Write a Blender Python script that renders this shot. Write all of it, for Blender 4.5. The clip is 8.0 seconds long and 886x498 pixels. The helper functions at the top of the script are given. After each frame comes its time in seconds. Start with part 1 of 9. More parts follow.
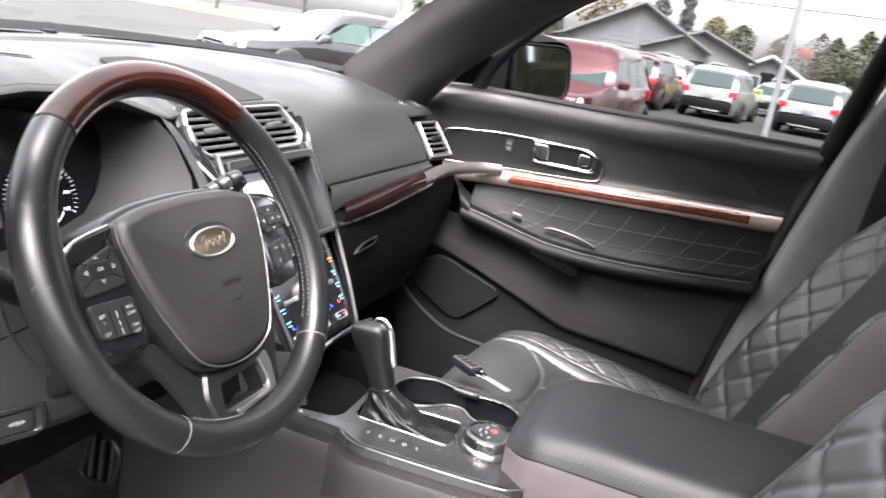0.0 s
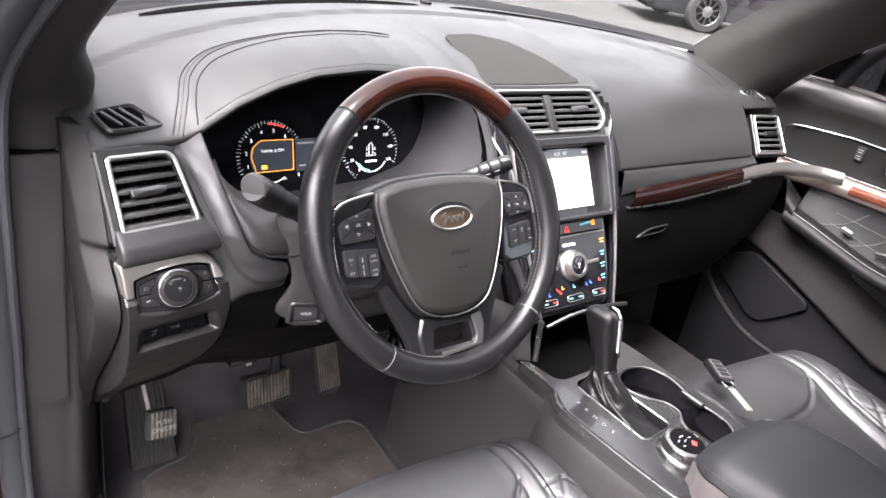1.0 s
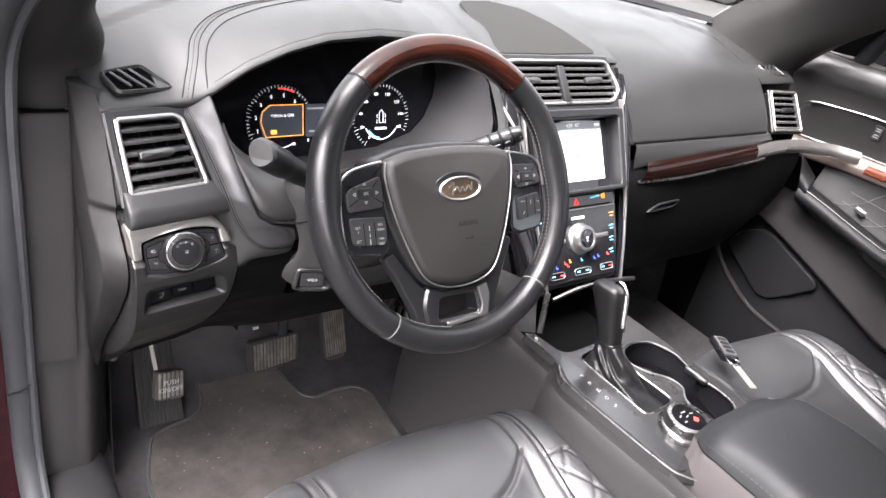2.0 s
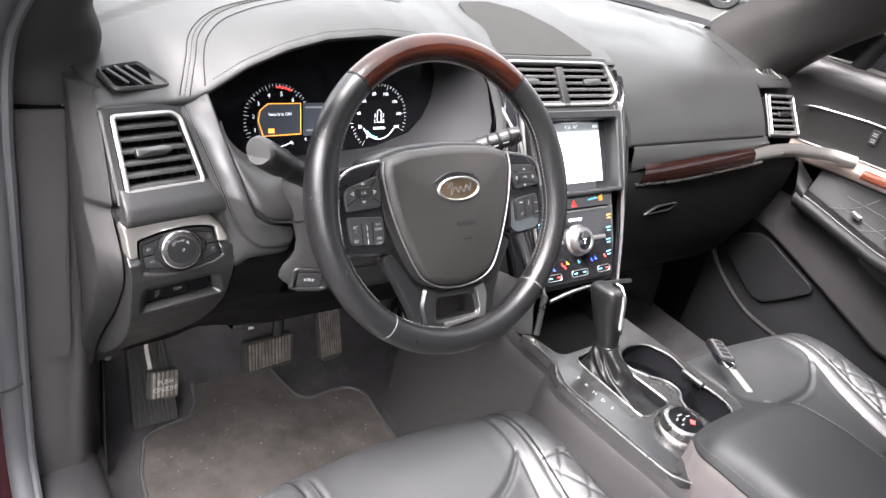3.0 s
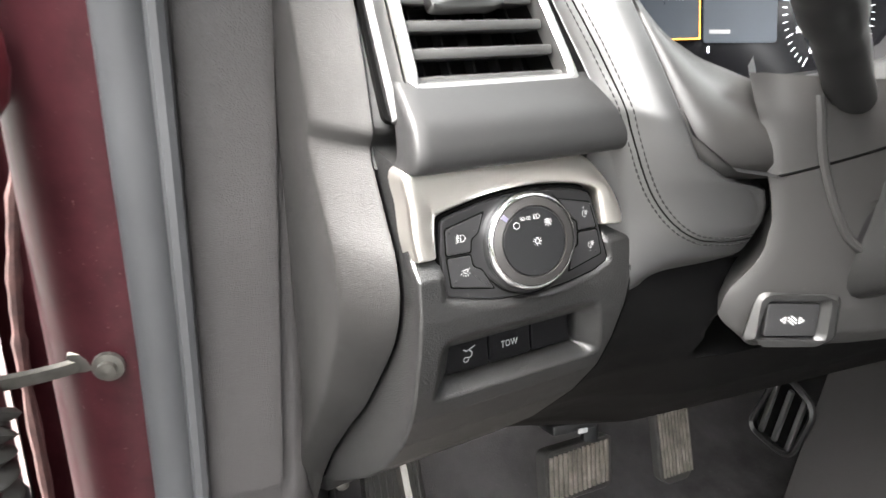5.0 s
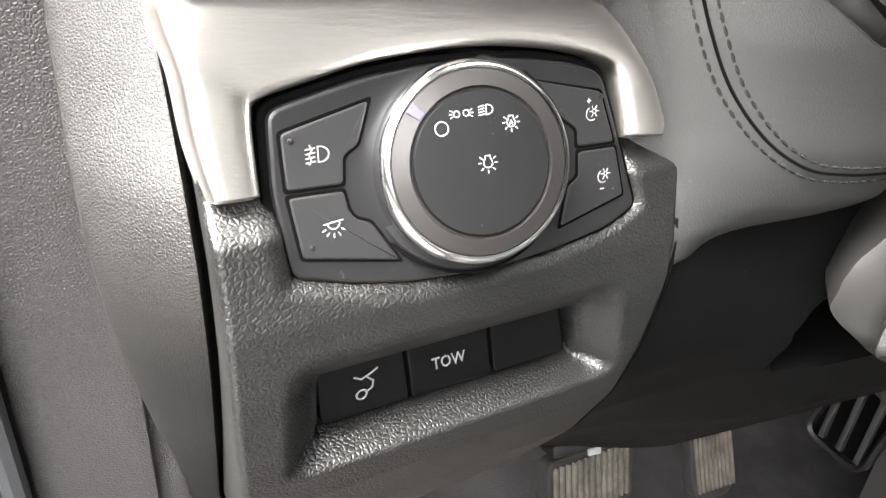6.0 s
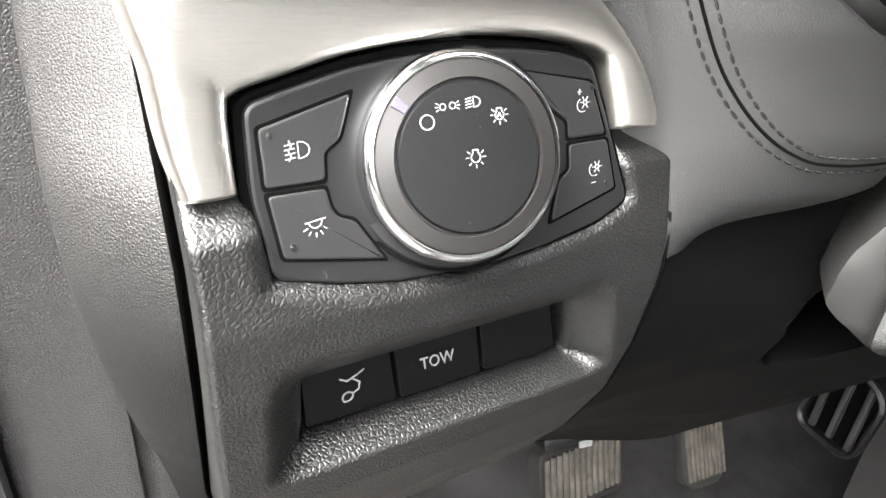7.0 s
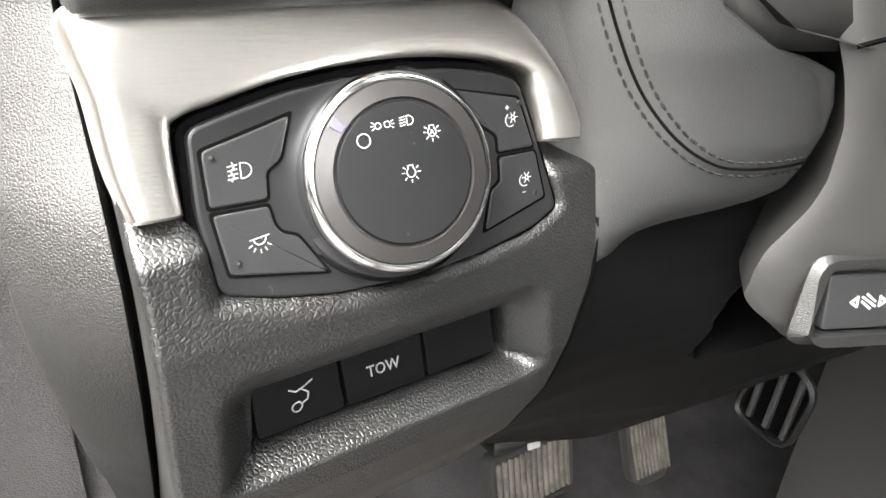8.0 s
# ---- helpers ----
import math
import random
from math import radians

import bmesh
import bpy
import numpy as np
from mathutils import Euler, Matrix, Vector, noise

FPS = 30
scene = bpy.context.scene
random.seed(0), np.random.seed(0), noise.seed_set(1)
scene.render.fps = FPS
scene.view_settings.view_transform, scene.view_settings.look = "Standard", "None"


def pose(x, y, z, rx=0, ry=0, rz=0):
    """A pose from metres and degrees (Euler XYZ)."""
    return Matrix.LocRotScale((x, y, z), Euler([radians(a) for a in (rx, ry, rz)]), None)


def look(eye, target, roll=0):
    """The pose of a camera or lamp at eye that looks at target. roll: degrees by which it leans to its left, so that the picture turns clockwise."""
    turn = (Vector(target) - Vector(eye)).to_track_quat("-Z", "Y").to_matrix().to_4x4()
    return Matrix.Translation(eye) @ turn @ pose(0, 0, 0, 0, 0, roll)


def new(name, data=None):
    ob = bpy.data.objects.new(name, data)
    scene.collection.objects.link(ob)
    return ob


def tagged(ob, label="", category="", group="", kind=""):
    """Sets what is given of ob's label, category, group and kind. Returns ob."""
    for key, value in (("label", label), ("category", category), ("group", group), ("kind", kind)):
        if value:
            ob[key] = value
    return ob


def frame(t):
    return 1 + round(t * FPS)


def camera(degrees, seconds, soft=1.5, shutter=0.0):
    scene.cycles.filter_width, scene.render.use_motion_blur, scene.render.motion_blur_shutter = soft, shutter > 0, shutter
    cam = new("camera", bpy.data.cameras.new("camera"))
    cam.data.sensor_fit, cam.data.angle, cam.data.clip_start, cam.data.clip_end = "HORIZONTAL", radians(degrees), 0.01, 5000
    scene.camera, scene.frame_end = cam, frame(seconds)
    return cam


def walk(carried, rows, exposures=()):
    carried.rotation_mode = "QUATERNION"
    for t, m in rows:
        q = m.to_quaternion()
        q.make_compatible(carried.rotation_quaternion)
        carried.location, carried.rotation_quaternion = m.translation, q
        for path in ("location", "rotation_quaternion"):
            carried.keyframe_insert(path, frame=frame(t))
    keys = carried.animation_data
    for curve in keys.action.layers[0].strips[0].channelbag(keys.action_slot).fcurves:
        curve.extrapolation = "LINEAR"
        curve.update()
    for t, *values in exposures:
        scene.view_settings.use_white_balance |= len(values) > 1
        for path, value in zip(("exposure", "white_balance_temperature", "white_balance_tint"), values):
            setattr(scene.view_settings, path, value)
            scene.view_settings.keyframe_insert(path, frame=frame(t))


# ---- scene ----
cam = camera(61.91, 8.0, shutter=0.15)
PATH = [
    (0, (-0.9507, -0.6667, 1.4205), (0.8607, -0.0305, 0.8598), 9.14),
    (0.5, (-0.9739, -0.7923, 1.5186), (0.4690, 0.3753, 0.7737), 10.83),
    (1, (-0.9292, -0.8408, 1.5515), (0.2599, 0.5013, 0.6656), 11.89),
    (1.5, (-0.9252, -0.8403, 1.5558), (0.2250, 0.5018, 0.6199), 12.44),
    (2, (-0.9247, -0.8402, 1.5531), (0.2311, 0.4760, 0.5878), 13.30),
    (3.3, (-0.9253, -0.8363, 1.5447), (0.2420, 0.4757, 0.5877), 13.96),
    (3.5, (-0.9378, -0.8327, 1.5344), (0.2192, 0.5237, 0.6279), 12.56),
    (4, (-1.0351, -0.7304, 1.4473), (0.0266, 0.7636, 0.6469), 8.41),
    (4.5, (-1.0044, -0.5604, 1.3269), (-0.1063, 1.0493, 0.5507), 5.09),
    (5, (-0.8363, -0.3685, 1.1999), (-0.0791, 1.2966, 0.3911), 3.66),
    (5.2, (-0.7937, -0.3125, 1.1675), (-0.0714, 1.3636, 0.3497), 3.47),
    (6.3, (-0.7283, -0.2312, 1.1199), (-0.0397, 1.4041, 0.1972), 3.55),
    (6.5, (-0.7282, -0.2295, 1.1202), (-0.0356, 1.4011, 0.1921), 3.53),
    (7, (-0.7279, -0.2282, 1.1198), (-0.0143, 1.3961, 0.1965), 3.29),
    (7.5, (-0.7276, -0.2332, 1.1255), (0.0304, 1.3806, 0.2193), 3.16),
    (8, (-0.7300, -0.2366, 1.1237), (0.1199, 1.3418, 0.2370), 3.19),
]
EXPOSURES = [(0.0, 4.08, 6500, 17), (1.0, 4.05, 6500, 17), (3.6, 4.35, 6500, 14), (4.5, 4.65, 6550, 13), (5.0, 5.1, 6700, 9), (6.3, 5.3, 6700, 9), (8.0, 5.3, 6700, 8)]
walk(cam, [(t, look(eye, target, roll)) for t, eye, target, roll in PATH], EXPOSURES)

# ---- light and air ----
world = bpy.data.worlds.new("overcast_sky")
scene.world = world
world.use_nodes = True
wn = world.node_tree
wn.nodes.clear()
sky = wn.nodes.new("ShaderNodeTexSky")
sky.sky_type = "NISHITA"
sky.sun_disc = False
sky.sun_elevation, sky.sun_rotation = radians(62), radians(-99)
sky.dust_density = 4.0
grey = wn.nodes.new("ShaderNodeHueSaturation")
grey.inputs["Saturation"].default_value = 0.10
back = wn.nodes.new("ShaderNodeBackground")
back.inputs["Strength"].default_value = 0.14
wout = wn.nodes.new("ShaderNodeOutputWorld")
wn.links.new(sky.outputs["Color"], grey.inputs["Color"])
wn.links.new(grey.outputs["Color"], back.inputs["Color"])
wn.links.new(back.outputs["Background"], wout.inputs["Surface"])

sun_data = bpy.data.lights.new("veiled_sun", "SUN")
sun_data.energy, sun_data.angle, sun_data.color = 2.4, radians(48), (1.0, 0.97, 0.95)
sun = new("veiled_sun", sun_data)
sun.matrix_world = look((-4.6, -0.7, 9.8), (0, 0, 1))

# ---- materials ----


def material(name, base, rough=0.5, metal=0.0, grain=0.0, size=900.0, kind="cell", vary=0.12, patch=9.0,
             coat=0.0, spec=0.5, wear=0.12, stretch=None, emit=0.0, dust=0.0):
    """A surface with two scales of variation: patches in tone and gloss, and a fine relief of the given cell size."""
    m = bpy.data.materials.new(name)
    m.use_nodes = True
    nt = m.node_tree
    b = nt.nodes["Principled BSDF"]
    tc = nt.nodes.new("ShaderNodeTexCoord")
    co = tc.outputs["Object"]
    if stretch:
        mp = nt.nodes.new("ShaderNodeMapping")
        mp.inputs["Scale"].default_value = stretch
        nt.links.new(co, mp.inputs["Vector"])
        fine_co = mp.outputs["Vector"]
    else:
        fine_co = co
    big = nt.nodes.new("ShaderNodeTexNoise")
    big.inputs["Scale"].default_value = patch
    big.inputs["Detail"].default_value = 6
    big.inputs["Roughness"].default_value = 0.65
    nt.links.new(co, big.inputs["Vector"])
    ramp = nt.nodes.new("ShaderNodeMapRange")
    ramp.inputs["From Min"].default_value, ramp.inputs["From Max"].default_value = 0.3, 0.7
    ramp.inputs["To Min"].default_value, ramp.inputs["To Max"].default_value = 1 - vary, 1 + vary
    nt.links.new(big.outputs["Fac"], ramp.inputs["Value"])
    tone = nt.nodes.new("ShaderNodeVectorMath")
    tone.operation = "SCALE"
    tone.inputs[0].default_value = base
    nt.links.new(ramp.outputs["Result"], tone.inputs["Scale"])
    colour = tone.outputs["Vector"]
    if dust > 0:
        spots = nt.nodes.new("ShaderNodeTexNoise")
        spots.inputs["Scale"].default_value = 420
        spots.inputs["Detail"].default_value = 3
        nt.links.new(co, spots.inputs["Vector"])
        sr = nt.nodes.new("ShaderNodeMapRange")
        sr.inputs["From Min"].default_value, sr.inputs["From Max"].default_value = 0.70, 0.80
        sr.inputs["To Max"].default_value = dust
        nt.links.new(spots.outputs["Fac"], sr.inputs["Value"])
        mx = nt.nodes.new("ShaderNodeMix")
        mx.data_type = "RGBA"
        nt.links.new(sr.outputs["Result"], mx.inputs["Factor"])
        nt.links.new(colour, mx.inputs["A"])
        mx.inputs["B"].default_value = (0.45, 0.42, 0.38, 1)
        colour = mx.outputs["Result"]
    nt.links.new(colour, b.inputs["Base Color"])
    rr = nt.nodes.new("ShaderNodeMapRange")
    rr.inputs["From Min"].default_value, rr.inputs["From Max"].default_value = 0.3, 0.7
    rr.inputs["To Min"].default_value = max(0.02, rough * (1 - wear))
    rr.inputs["To Max"].default_value = min(1.0, rough * (1 + wear))
    nt.links.new(big.outputs["Fac"], rr.inputs["Value"])
    nt.links.new(rr.outputs["Result"], b.inputs["Roughness"])
    b.inputs["Metallic"].default_value = metal
    b.inputs["Specular IOR Level"].default_value = spec
    b.inputs["Coat Weight"].default_value = coat
    b.inputs["Coat Roughness"].default_value = 0.06
    if emit > 0:
        b.inputs["Emission Color"].default_value = (*base, 1)
        b.inputs["Emission Strength"].default_value = emit
    if grain > 0:
        if kind == "cell":
            fine = nt.nodes.new("ShaderNodeTexVoronoi")
            fine.feature = "DISTANCE_TO_EDGE"
            fine.inputs["Scale"].default_value = size
            crease = nt.nodes.new("ShaderNodeMapRange")
            crease.interpolation_type = "SMOOTHSTEP"
            crease.inputs["From Max"].default_value = 0.28
            nt.links.new(fine.outputs["Distance"], crease.inputs["Value"])
            height = crease.outputs["Result"]
            warp = nt.nodes.new("ShaderNodeTexNoise")
            warp.inputs["Scale"].default_value = size * 0.45
            nt.links.new(fine_co, warp.inputs["Vector"])
            add = nt.nodes.new("ShaderNodeVectorMath")
            add.operation = "MULTIPLY_ADD"
            add.inputs[1].default_value = (0.4 / size,) * 3
            nt.links.new(warp.outputs["Color"], add.inputs[0])
            nt.links.new(fine_co, add.inputs[2])
            nt.links.new(add.outputs["Vector"], fine.inputs["Vector"])
        else:
            fine = nt.nodes.new("ShaderNodeTexNoise")
            fine.inputs["Scale"].default_value = size
            fine.inputs["Detail"].default_value = 4
            nt.links.new(fine_co, fine.inputs["Vector"])
            height = fine.outputs["Fac"]
        bump = nt.nodes.new("ShaderNodeBump")
        bump.inputs["Strength"].default_value = min(1.0, grain)
        bump.inputs["Distance"].default_value = 0.25 / size
        nt.links.new(height, bump.inputs["Height"])
        nt.links.new(bump.outputs["Normal"], b.inputs["Normal"])
    return m


def wood_material(name, dark, light, scale=60.0):
    m = material(name, dark, 0.18, coat=0.25, wear=0.2, spec=0.3)
    nt = m.node_tree
    b = nt.nodes["Principled BSDF"]
    tc = nt.nodes.new("ShaderNodeTexCoord")
    wave = nt.nodes.new("ShaderNodeTexNoise")
    wave.inputs["Scale"].default_value = scale
    wave.inputs["Detail"].default_value = 8
    wave.inputs["Distortion"].default_value = 1.2
    mp = nt.nodes.new("ShaderNodeMapping")
    mp.inputs["Scale"].default_value = (0.35, 1.0, 2.2)
    nt.links.new(tc.outputs["Object"], mp.inputs["Vector"])
    nt.links.new(mp.outputs["Vector"], wave.inputs["Vector"])
    cr = nt.nodes.new("ShaderNodeValToRGB")
    cr.color_ramp.elements[0].position, cr.color_ramp.elements[0].color = 0.35, (*dark, 1)
    cr.color_ramp.elements[1].position, cr.color_ramp.elements[1].color = 0.7, (*light, 1)
    nt.links.new(wave.outputs["Fac"], cr.inputs["Fac"])
    nt.links.new(cr.outputs["Color"], b.inputs["Base Color"])
    return m


def glass_material(name, tint=(1, 1, 1), rough=0.0, see=0.9):
    """Thin pane: mostly clear, with a plain gloss by Fresnel."""
    m = bpy.data.materials.new(name)
    m.use_nodes = True
    nt = m.node_tree
    nt.nodes.clear()
    out = nt.nodes.new("ShaderNodeOutputMaterial")
    clear = nt.nodes.new("ShaderNodeBsdfTransparent")
    clear.inputs["Color"].default_value = (*[c * see for c in tint], 1)
    gloss = nt.nodes.new("ShaderNodeBsdfGlossy")
    gloss.inputs["Roughness"].default_value = rough + 0.01
    fr = nt.nodes.new("ShaderNodeLayerWeight")
    fr.inputs["Blend"].default_value = 0.5
    steep = nt.nodes.new("ShaderNodeMath")
    steep.operation = "POWER"
    steep.inputs[1].default_value = 4.0
    span = nt.nodes.new("ShaderNodeMapRange")
    span.inputs["To Min"].default_value, span.inputs["To Max"].default_value = 0.04, 0.8
    nt.links.new(fr.outputs["Facing"], steep.inputs[0])
    nt.links.new(steep.outputs["Value"], span.inputs["Value"])
    mix = nt.nodes.new("ShaderNodeMixShader")
    nt.links.new(span.outputs["Result"], mix.inputs["Fac"])
    nt.links.new(clear.outputs["BSDF"], mix.inputs[1])
    nt.links.new(gloss.outputs["BSDF"], mix.inputs[2])
    nt.links.new(mix.outputs["Shader"], out.inputs["Surface"])
    return m


PLASTIC = material("black_grained_plastic", (0.0034, 0.0034, 0.0035), 0.4, grain=0.36, size=700, spec=0.7, dust=0.08)
PLASTIC_FINE = material("black_fine_grained_plastic", (0.0045, 0.0045, 0.0046), 0.42, grain=0.35, size=1200, spec=0.42, dust=0.08)
# Darker copy of the fine-grained plastic; footwell shade is in its colour.
KNEE_SKIN = material("shaded_black_lower_dash", (0.0020, 0.0020, 0.0021), 0.5, grain=0.3, size=1200, spec=0.08, dust=0.08)
COVER = material("satin_grey_black_cover", (0.0127, 0.0123, 0.0121), 0.44, grain=0.15, size=1500, spec=0.65, dust=0.08)
SHELF = material("smooth_black_shelf_skin", (0.0090, 0.0090, 0.0093), 0.5, grain=0.2, size=1300, spec=0.36, dust=0.06)
PLASTIC_END = material("dark_pebbled_plastic", (0.0115, 0.0112, 0.0111), 0.5, grain=0.5, size=1050, spec=0.2)
PILLAR = material("dark_pillar_plastic", (0.0291, 0.0276, 0.0281), 0.45, grain=0.6, size=640, spec=0.4)
LEATHER_DARK = material("dark_creased_leather", (0.0060, 0.0060, 0.0063), 0.36, grain=0.25, size=1000, spec=0.35)
TAB = material("satin_grey_vent_tab", (0.1100, 0.1090, 0.1080), 0.32, metal=1.0)
DOOR_SKIN = material("grey_black_door_skin", (0.0200, 0.0192, 0.0192), 0.42, grain=0.2, size=1300, spec=0.3)
DOOR_LOW = material("grey_door_plastic", (0.0207, 0.0194, 0.0197), 0.55, grain=0.35, size=900, spec=0.25)
# Lit copy of the grey pillar trim: missing light put into the colour.
PILLAR_LIT = material("lit_grey_pillar_trim", (0.1900, 0.1850, 0.1800), 0.55, grain=0.25, size=900, spec=0.3)
SIDE_VINYL = material("warm_grey_armrest_side", (0.0936, 0.0823, 0.0823), 0.45, grain=0.2, size=1100, spec=0.4)
AIRBAG = material("matt_grained_airbag_skin", (0.0124, 0.0116, 0.0112), 0.46, grain=0.25, size=1500, spec=0.42)
SLAT = material("satin_grey_slat", (0.030, 0.030, 0.030), 0.40, grain=0.1, size=1500, spec=0.4)
THREAD_RIM = material("worn_grey_rim_thread", (0.075, 0.075, 0.073), 0.7)
SATIN_DARK = material("smoked_satin_chrome", (0.26, 0.257, 0.252), 0.28, metal=1.0, vary=0.05)
SOFT = material("black_soft_touch_skin", (0.0110, 0.0112, 0.0110), 0.42, grain=0.22, size=1300, spec=0.4, dust=0.05)
LEATHER = material("black_leather", (0.0180, 0.0186, 0.0194), 0.42, grain=0.22, size=1000, vary=0.2, spec=0.8)
LEATHER_DASH = material("black_stitched_vinyl", (0.0106, 0.0107, 0.0110), 0.42, grain=0.22, size=1200, spec=0.9, dust=0.08)
ARM_LEATHER = material("dull_black_armrest_leather", (0.0137, 0.0143, 0.0153), 0.5, grain=0.22, size=1000, vary=0.2, spec=0.5)
DOOR_VINYL = material("black_door_vinyl", (0.0042, 0.0042, 0.0045), 0.50, grain=0.25, size=1100, spec=0.14, dust=0.06)
RIM_LEATHER = material("worn_black_rim_leather", (0.0065, 0.0065, 0.0069), 0.3, grain=0.12, size=900, wear=0.12, patch=14, spec=0.35, dust=0.03, vary=0.06)
SMOOTH = material("smooth_black_plastic", (0.0060, 0.0060, 0.0065), 0.34, grain=0.08, size=2500, spec=0.46, dust=0.14)
BUTTON = material("satin_black_button", (0.0069, 0.0069, 0.0075), 0.44, grain=0.05, size=2500, spec=0.52, dust=0.1)
PUSH = material("black_push_switch", (0.0021, 0.0021, 0.0025), 0.38, grain=0.05, size=2500, spec=0.12, dust=0.06)
KNOB_FACE = material("dusty_black_knob_face", (0.0026, 0.0027, 0.0030), 0.42, grain=0.05, size=2500, spec=0.24, dust=0.16)
DULL = material("dull_black_plastic", (0.0054, 0.0054, 0.0060), 0.6, grain=0.1, size=900, spec=0.15)
# Glossless black for joints, and for shade painted into recesses and hidden sheets.
DARK = material("black_joint_and_shade", (0.0025, 0.0025, 0.0025), 0.8, spec=0.00)
GLOSS = material("piano_black", (0.006, 0.006, 0.007), 0.08, coat=0.6)
CLUSTER = material("smoked_instrument_glass", (0.0030, 0.0030, 0.0036), 0.10, spec=0.14)
CHROME = material("bright_chrome", (0.6200, 0.6200, 0.6300), 0.15, metal=1.0, vary=0.03)
SATIN = material("satin_chrome", (0.4000, 0.3950, 0.3880), 0.38, metal=1.0, vary=0.05)
BRUSHED = material("brushed_nickel", (0.8600, 0.8300, 0.7800), 0.30, metal=1.0, grain=0.6, size=1500, kind="noise", stretch=(0.03, 1, 1), vary=0.06)
PEWTER = material("dark_pewter_ring", (0.0234, 0.0224, 0.0224), 0.36, metal=0.6)
WOOD = wood_material("dark_burl_wood", (0.007, 0.002, 0.0014), (0.021, 0.0055, 0.003))
CHAMPAGNE = material("champagne_satin_strip", (0.42, 0.345, 0.305), 0.42, metal=1.0, vary=0.06)
WOOD_DASH = wood_material("near_black_lacquered_wood", (0.0022, 0.0009, 0.0008), (0.006, 0.0020, 0.0015))
WOOD_DOOR = wood_material("red_brown_wood_strip", (0.05, 0.014, 0.008), (0.12, 0.036, 0.02))
CARPET = material("black_loop_carpet", (0.0252, 0.0243, 0.0250), 0.95, grain=1.0, size=420, kind="noise", vary=0.35, patch=16, dust=0.16, spec=0.03)
MAT = material("dusty_black_floor_mat", (0.0338, 0.0307, 0.0289), 0.95, grain=1.0, size=500, kind="noise", vary=0.5, patch=7.0, dust=0.22, spec=0.05)
RUBBER = material("worn_black_rubber", (0.0234, 0.0226, 0.0215), 0.62, grain=0.15, size=600, vary=0.25, patch=40, spec=0.20)
RUBBER_WORN = material("dusty_pedal_rubber", (0.0922, 0.0839, 0.0737), 0.65, grain=0.2, size=600, vary=0.5, patch=45, spec=0.1)
SEAL = material("grey_black_door_seal", (0.0367, 0.0382, 0.0411), 0.5, grain=0.1, size=500, spec=0.35)
PAINT = material("burgundy_metallic_paint", (0.0600, 0.0080, 0.0120), 0.30, metal=0.25, coat=1.0, grain=0.04, size=4000, kind="noise", dust=0.05)
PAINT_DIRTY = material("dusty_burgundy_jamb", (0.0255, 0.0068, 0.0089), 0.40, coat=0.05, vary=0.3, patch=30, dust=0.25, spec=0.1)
RED_PAINT = material("dark_red_car_paint", (0.075, 0.008, 0.012), 0.25, metal=0.2, coat=1.0)
WHITE_PAINT = material("silver_white_car_paint", (0.2200, 0.2250, 0.2350), 0.3, coat=1.0)
BLACK_PAINT = material("black_car_paint", (0.012, 0.013, 0.014), 0.15, coat=1.0)
METAL = material("bare_zinc_steel", (0.0750, 0.0720, 0.0660), 0.45, metal=0.8, vary=0.3, patch=50)
WHITE = material("white_print", (0.1930, 0.1966, 0.1966), 0.5)
WHITE_LIT = material("lit_white_print", (0.85, 0.88, 0.92), 0.5, emit=0.045)
CREAM_LIT = material("lit_screen_map", (0.50, 0.53, 0.515), 0.3, emit=0.05)
SCREEN_GREY = material("lit_screen_bar", (0.18, 0.20, 0.21), 0.3, emit=0.050)
SCREEN_DARK = material("lit_dark_display", (0.020, 0.024, 0.030), 0.3, emit=0.050)
RED_LIT = material("lit_red_print", (0.9, 0.05, 0.04), 0.5, emit=0.09)
ORANGE_LIT = material("lit_orange_print", (1.0, 0.38, 0.05), 0.5, emit=0.075)
BLUE_LIT = material("lit_blue_print", (0.05, 0.12, 0.9), 0.5, emit=0.1)
CYAN_LIT = material("lit_cyan_print", (0.15, 0.6, 0.85), 0.5, emit=0.06)
THREAD = material("grey_thread", (0.0600, 0.0600, 0.0585), 0.7)
THREAD_DARK = material("dark_grey_thread", (0.0120, 0.0120, 0.0120), 0.75, spec=0.10)
FABRIC = material("grey_headliner", (0.42, 0.41, 0.39), 0.95, grain=0.4, size=500, kind="noise", spec=0.10)
GREY_TRIM = material("grey_pillar_trim", (0.0232, 0.0224, 0.0219), 0.55, grain=0.25, size=900, spec=0.15)
GLASS = glass_material("clear_window_glass", (0.97, 1.0, 0.98), see=0.58)
DOOR_GLASS = glass_material("light_tinted_glass", (0.97, 1.0, 1.0), see=0.21)
TINT = glass_material("dark_tinted_glass", (0.8, 0.9, 0.88), see=0.35)
MIRROR = material("mirror_glass", (0.6, 0.62, 0.64), 0.03, metal=1.0, vary=0.02)
# Chrome whose warm reflection is painted in as base colour.
CHROME_WARM = material("chrome_with_warm_reflection", (0.2600, 0.1900, 0.1300), 0.34, metal=1.0)
ASPHALT = material("worn_grey_asphalt", (0.0470, 0.0465, 0.0450), 0.9, grain=0.8, size=60, kind="noise", vary=0.3, patch=0.5, spec=0.10)
FLOOR_TRIM = material("grey_black_sill_plastic", (0.0168, 0.0168, 0.0174), 0.5, grain=0.3, size=700, dust=0.3, spec=0.30)

# ---- mesh helpers ----


def axes(o, r, u):
    """A local frame: origin, right, up; its third axis points out of the face."""
    r = Vector(r).normalized()
    u = Vector(u)
    u = (u - u.dot(r) * r).normalized()
    n = r.cross(u)
    return Matrix(((r.x, u.x, n.x, o[0]), (r.y, u.y, n.y, o[1]), (r.z, u.z, n.z, o[2]), (0, 0, 0, 1)))


WORLD = Matrix.Identity(4)


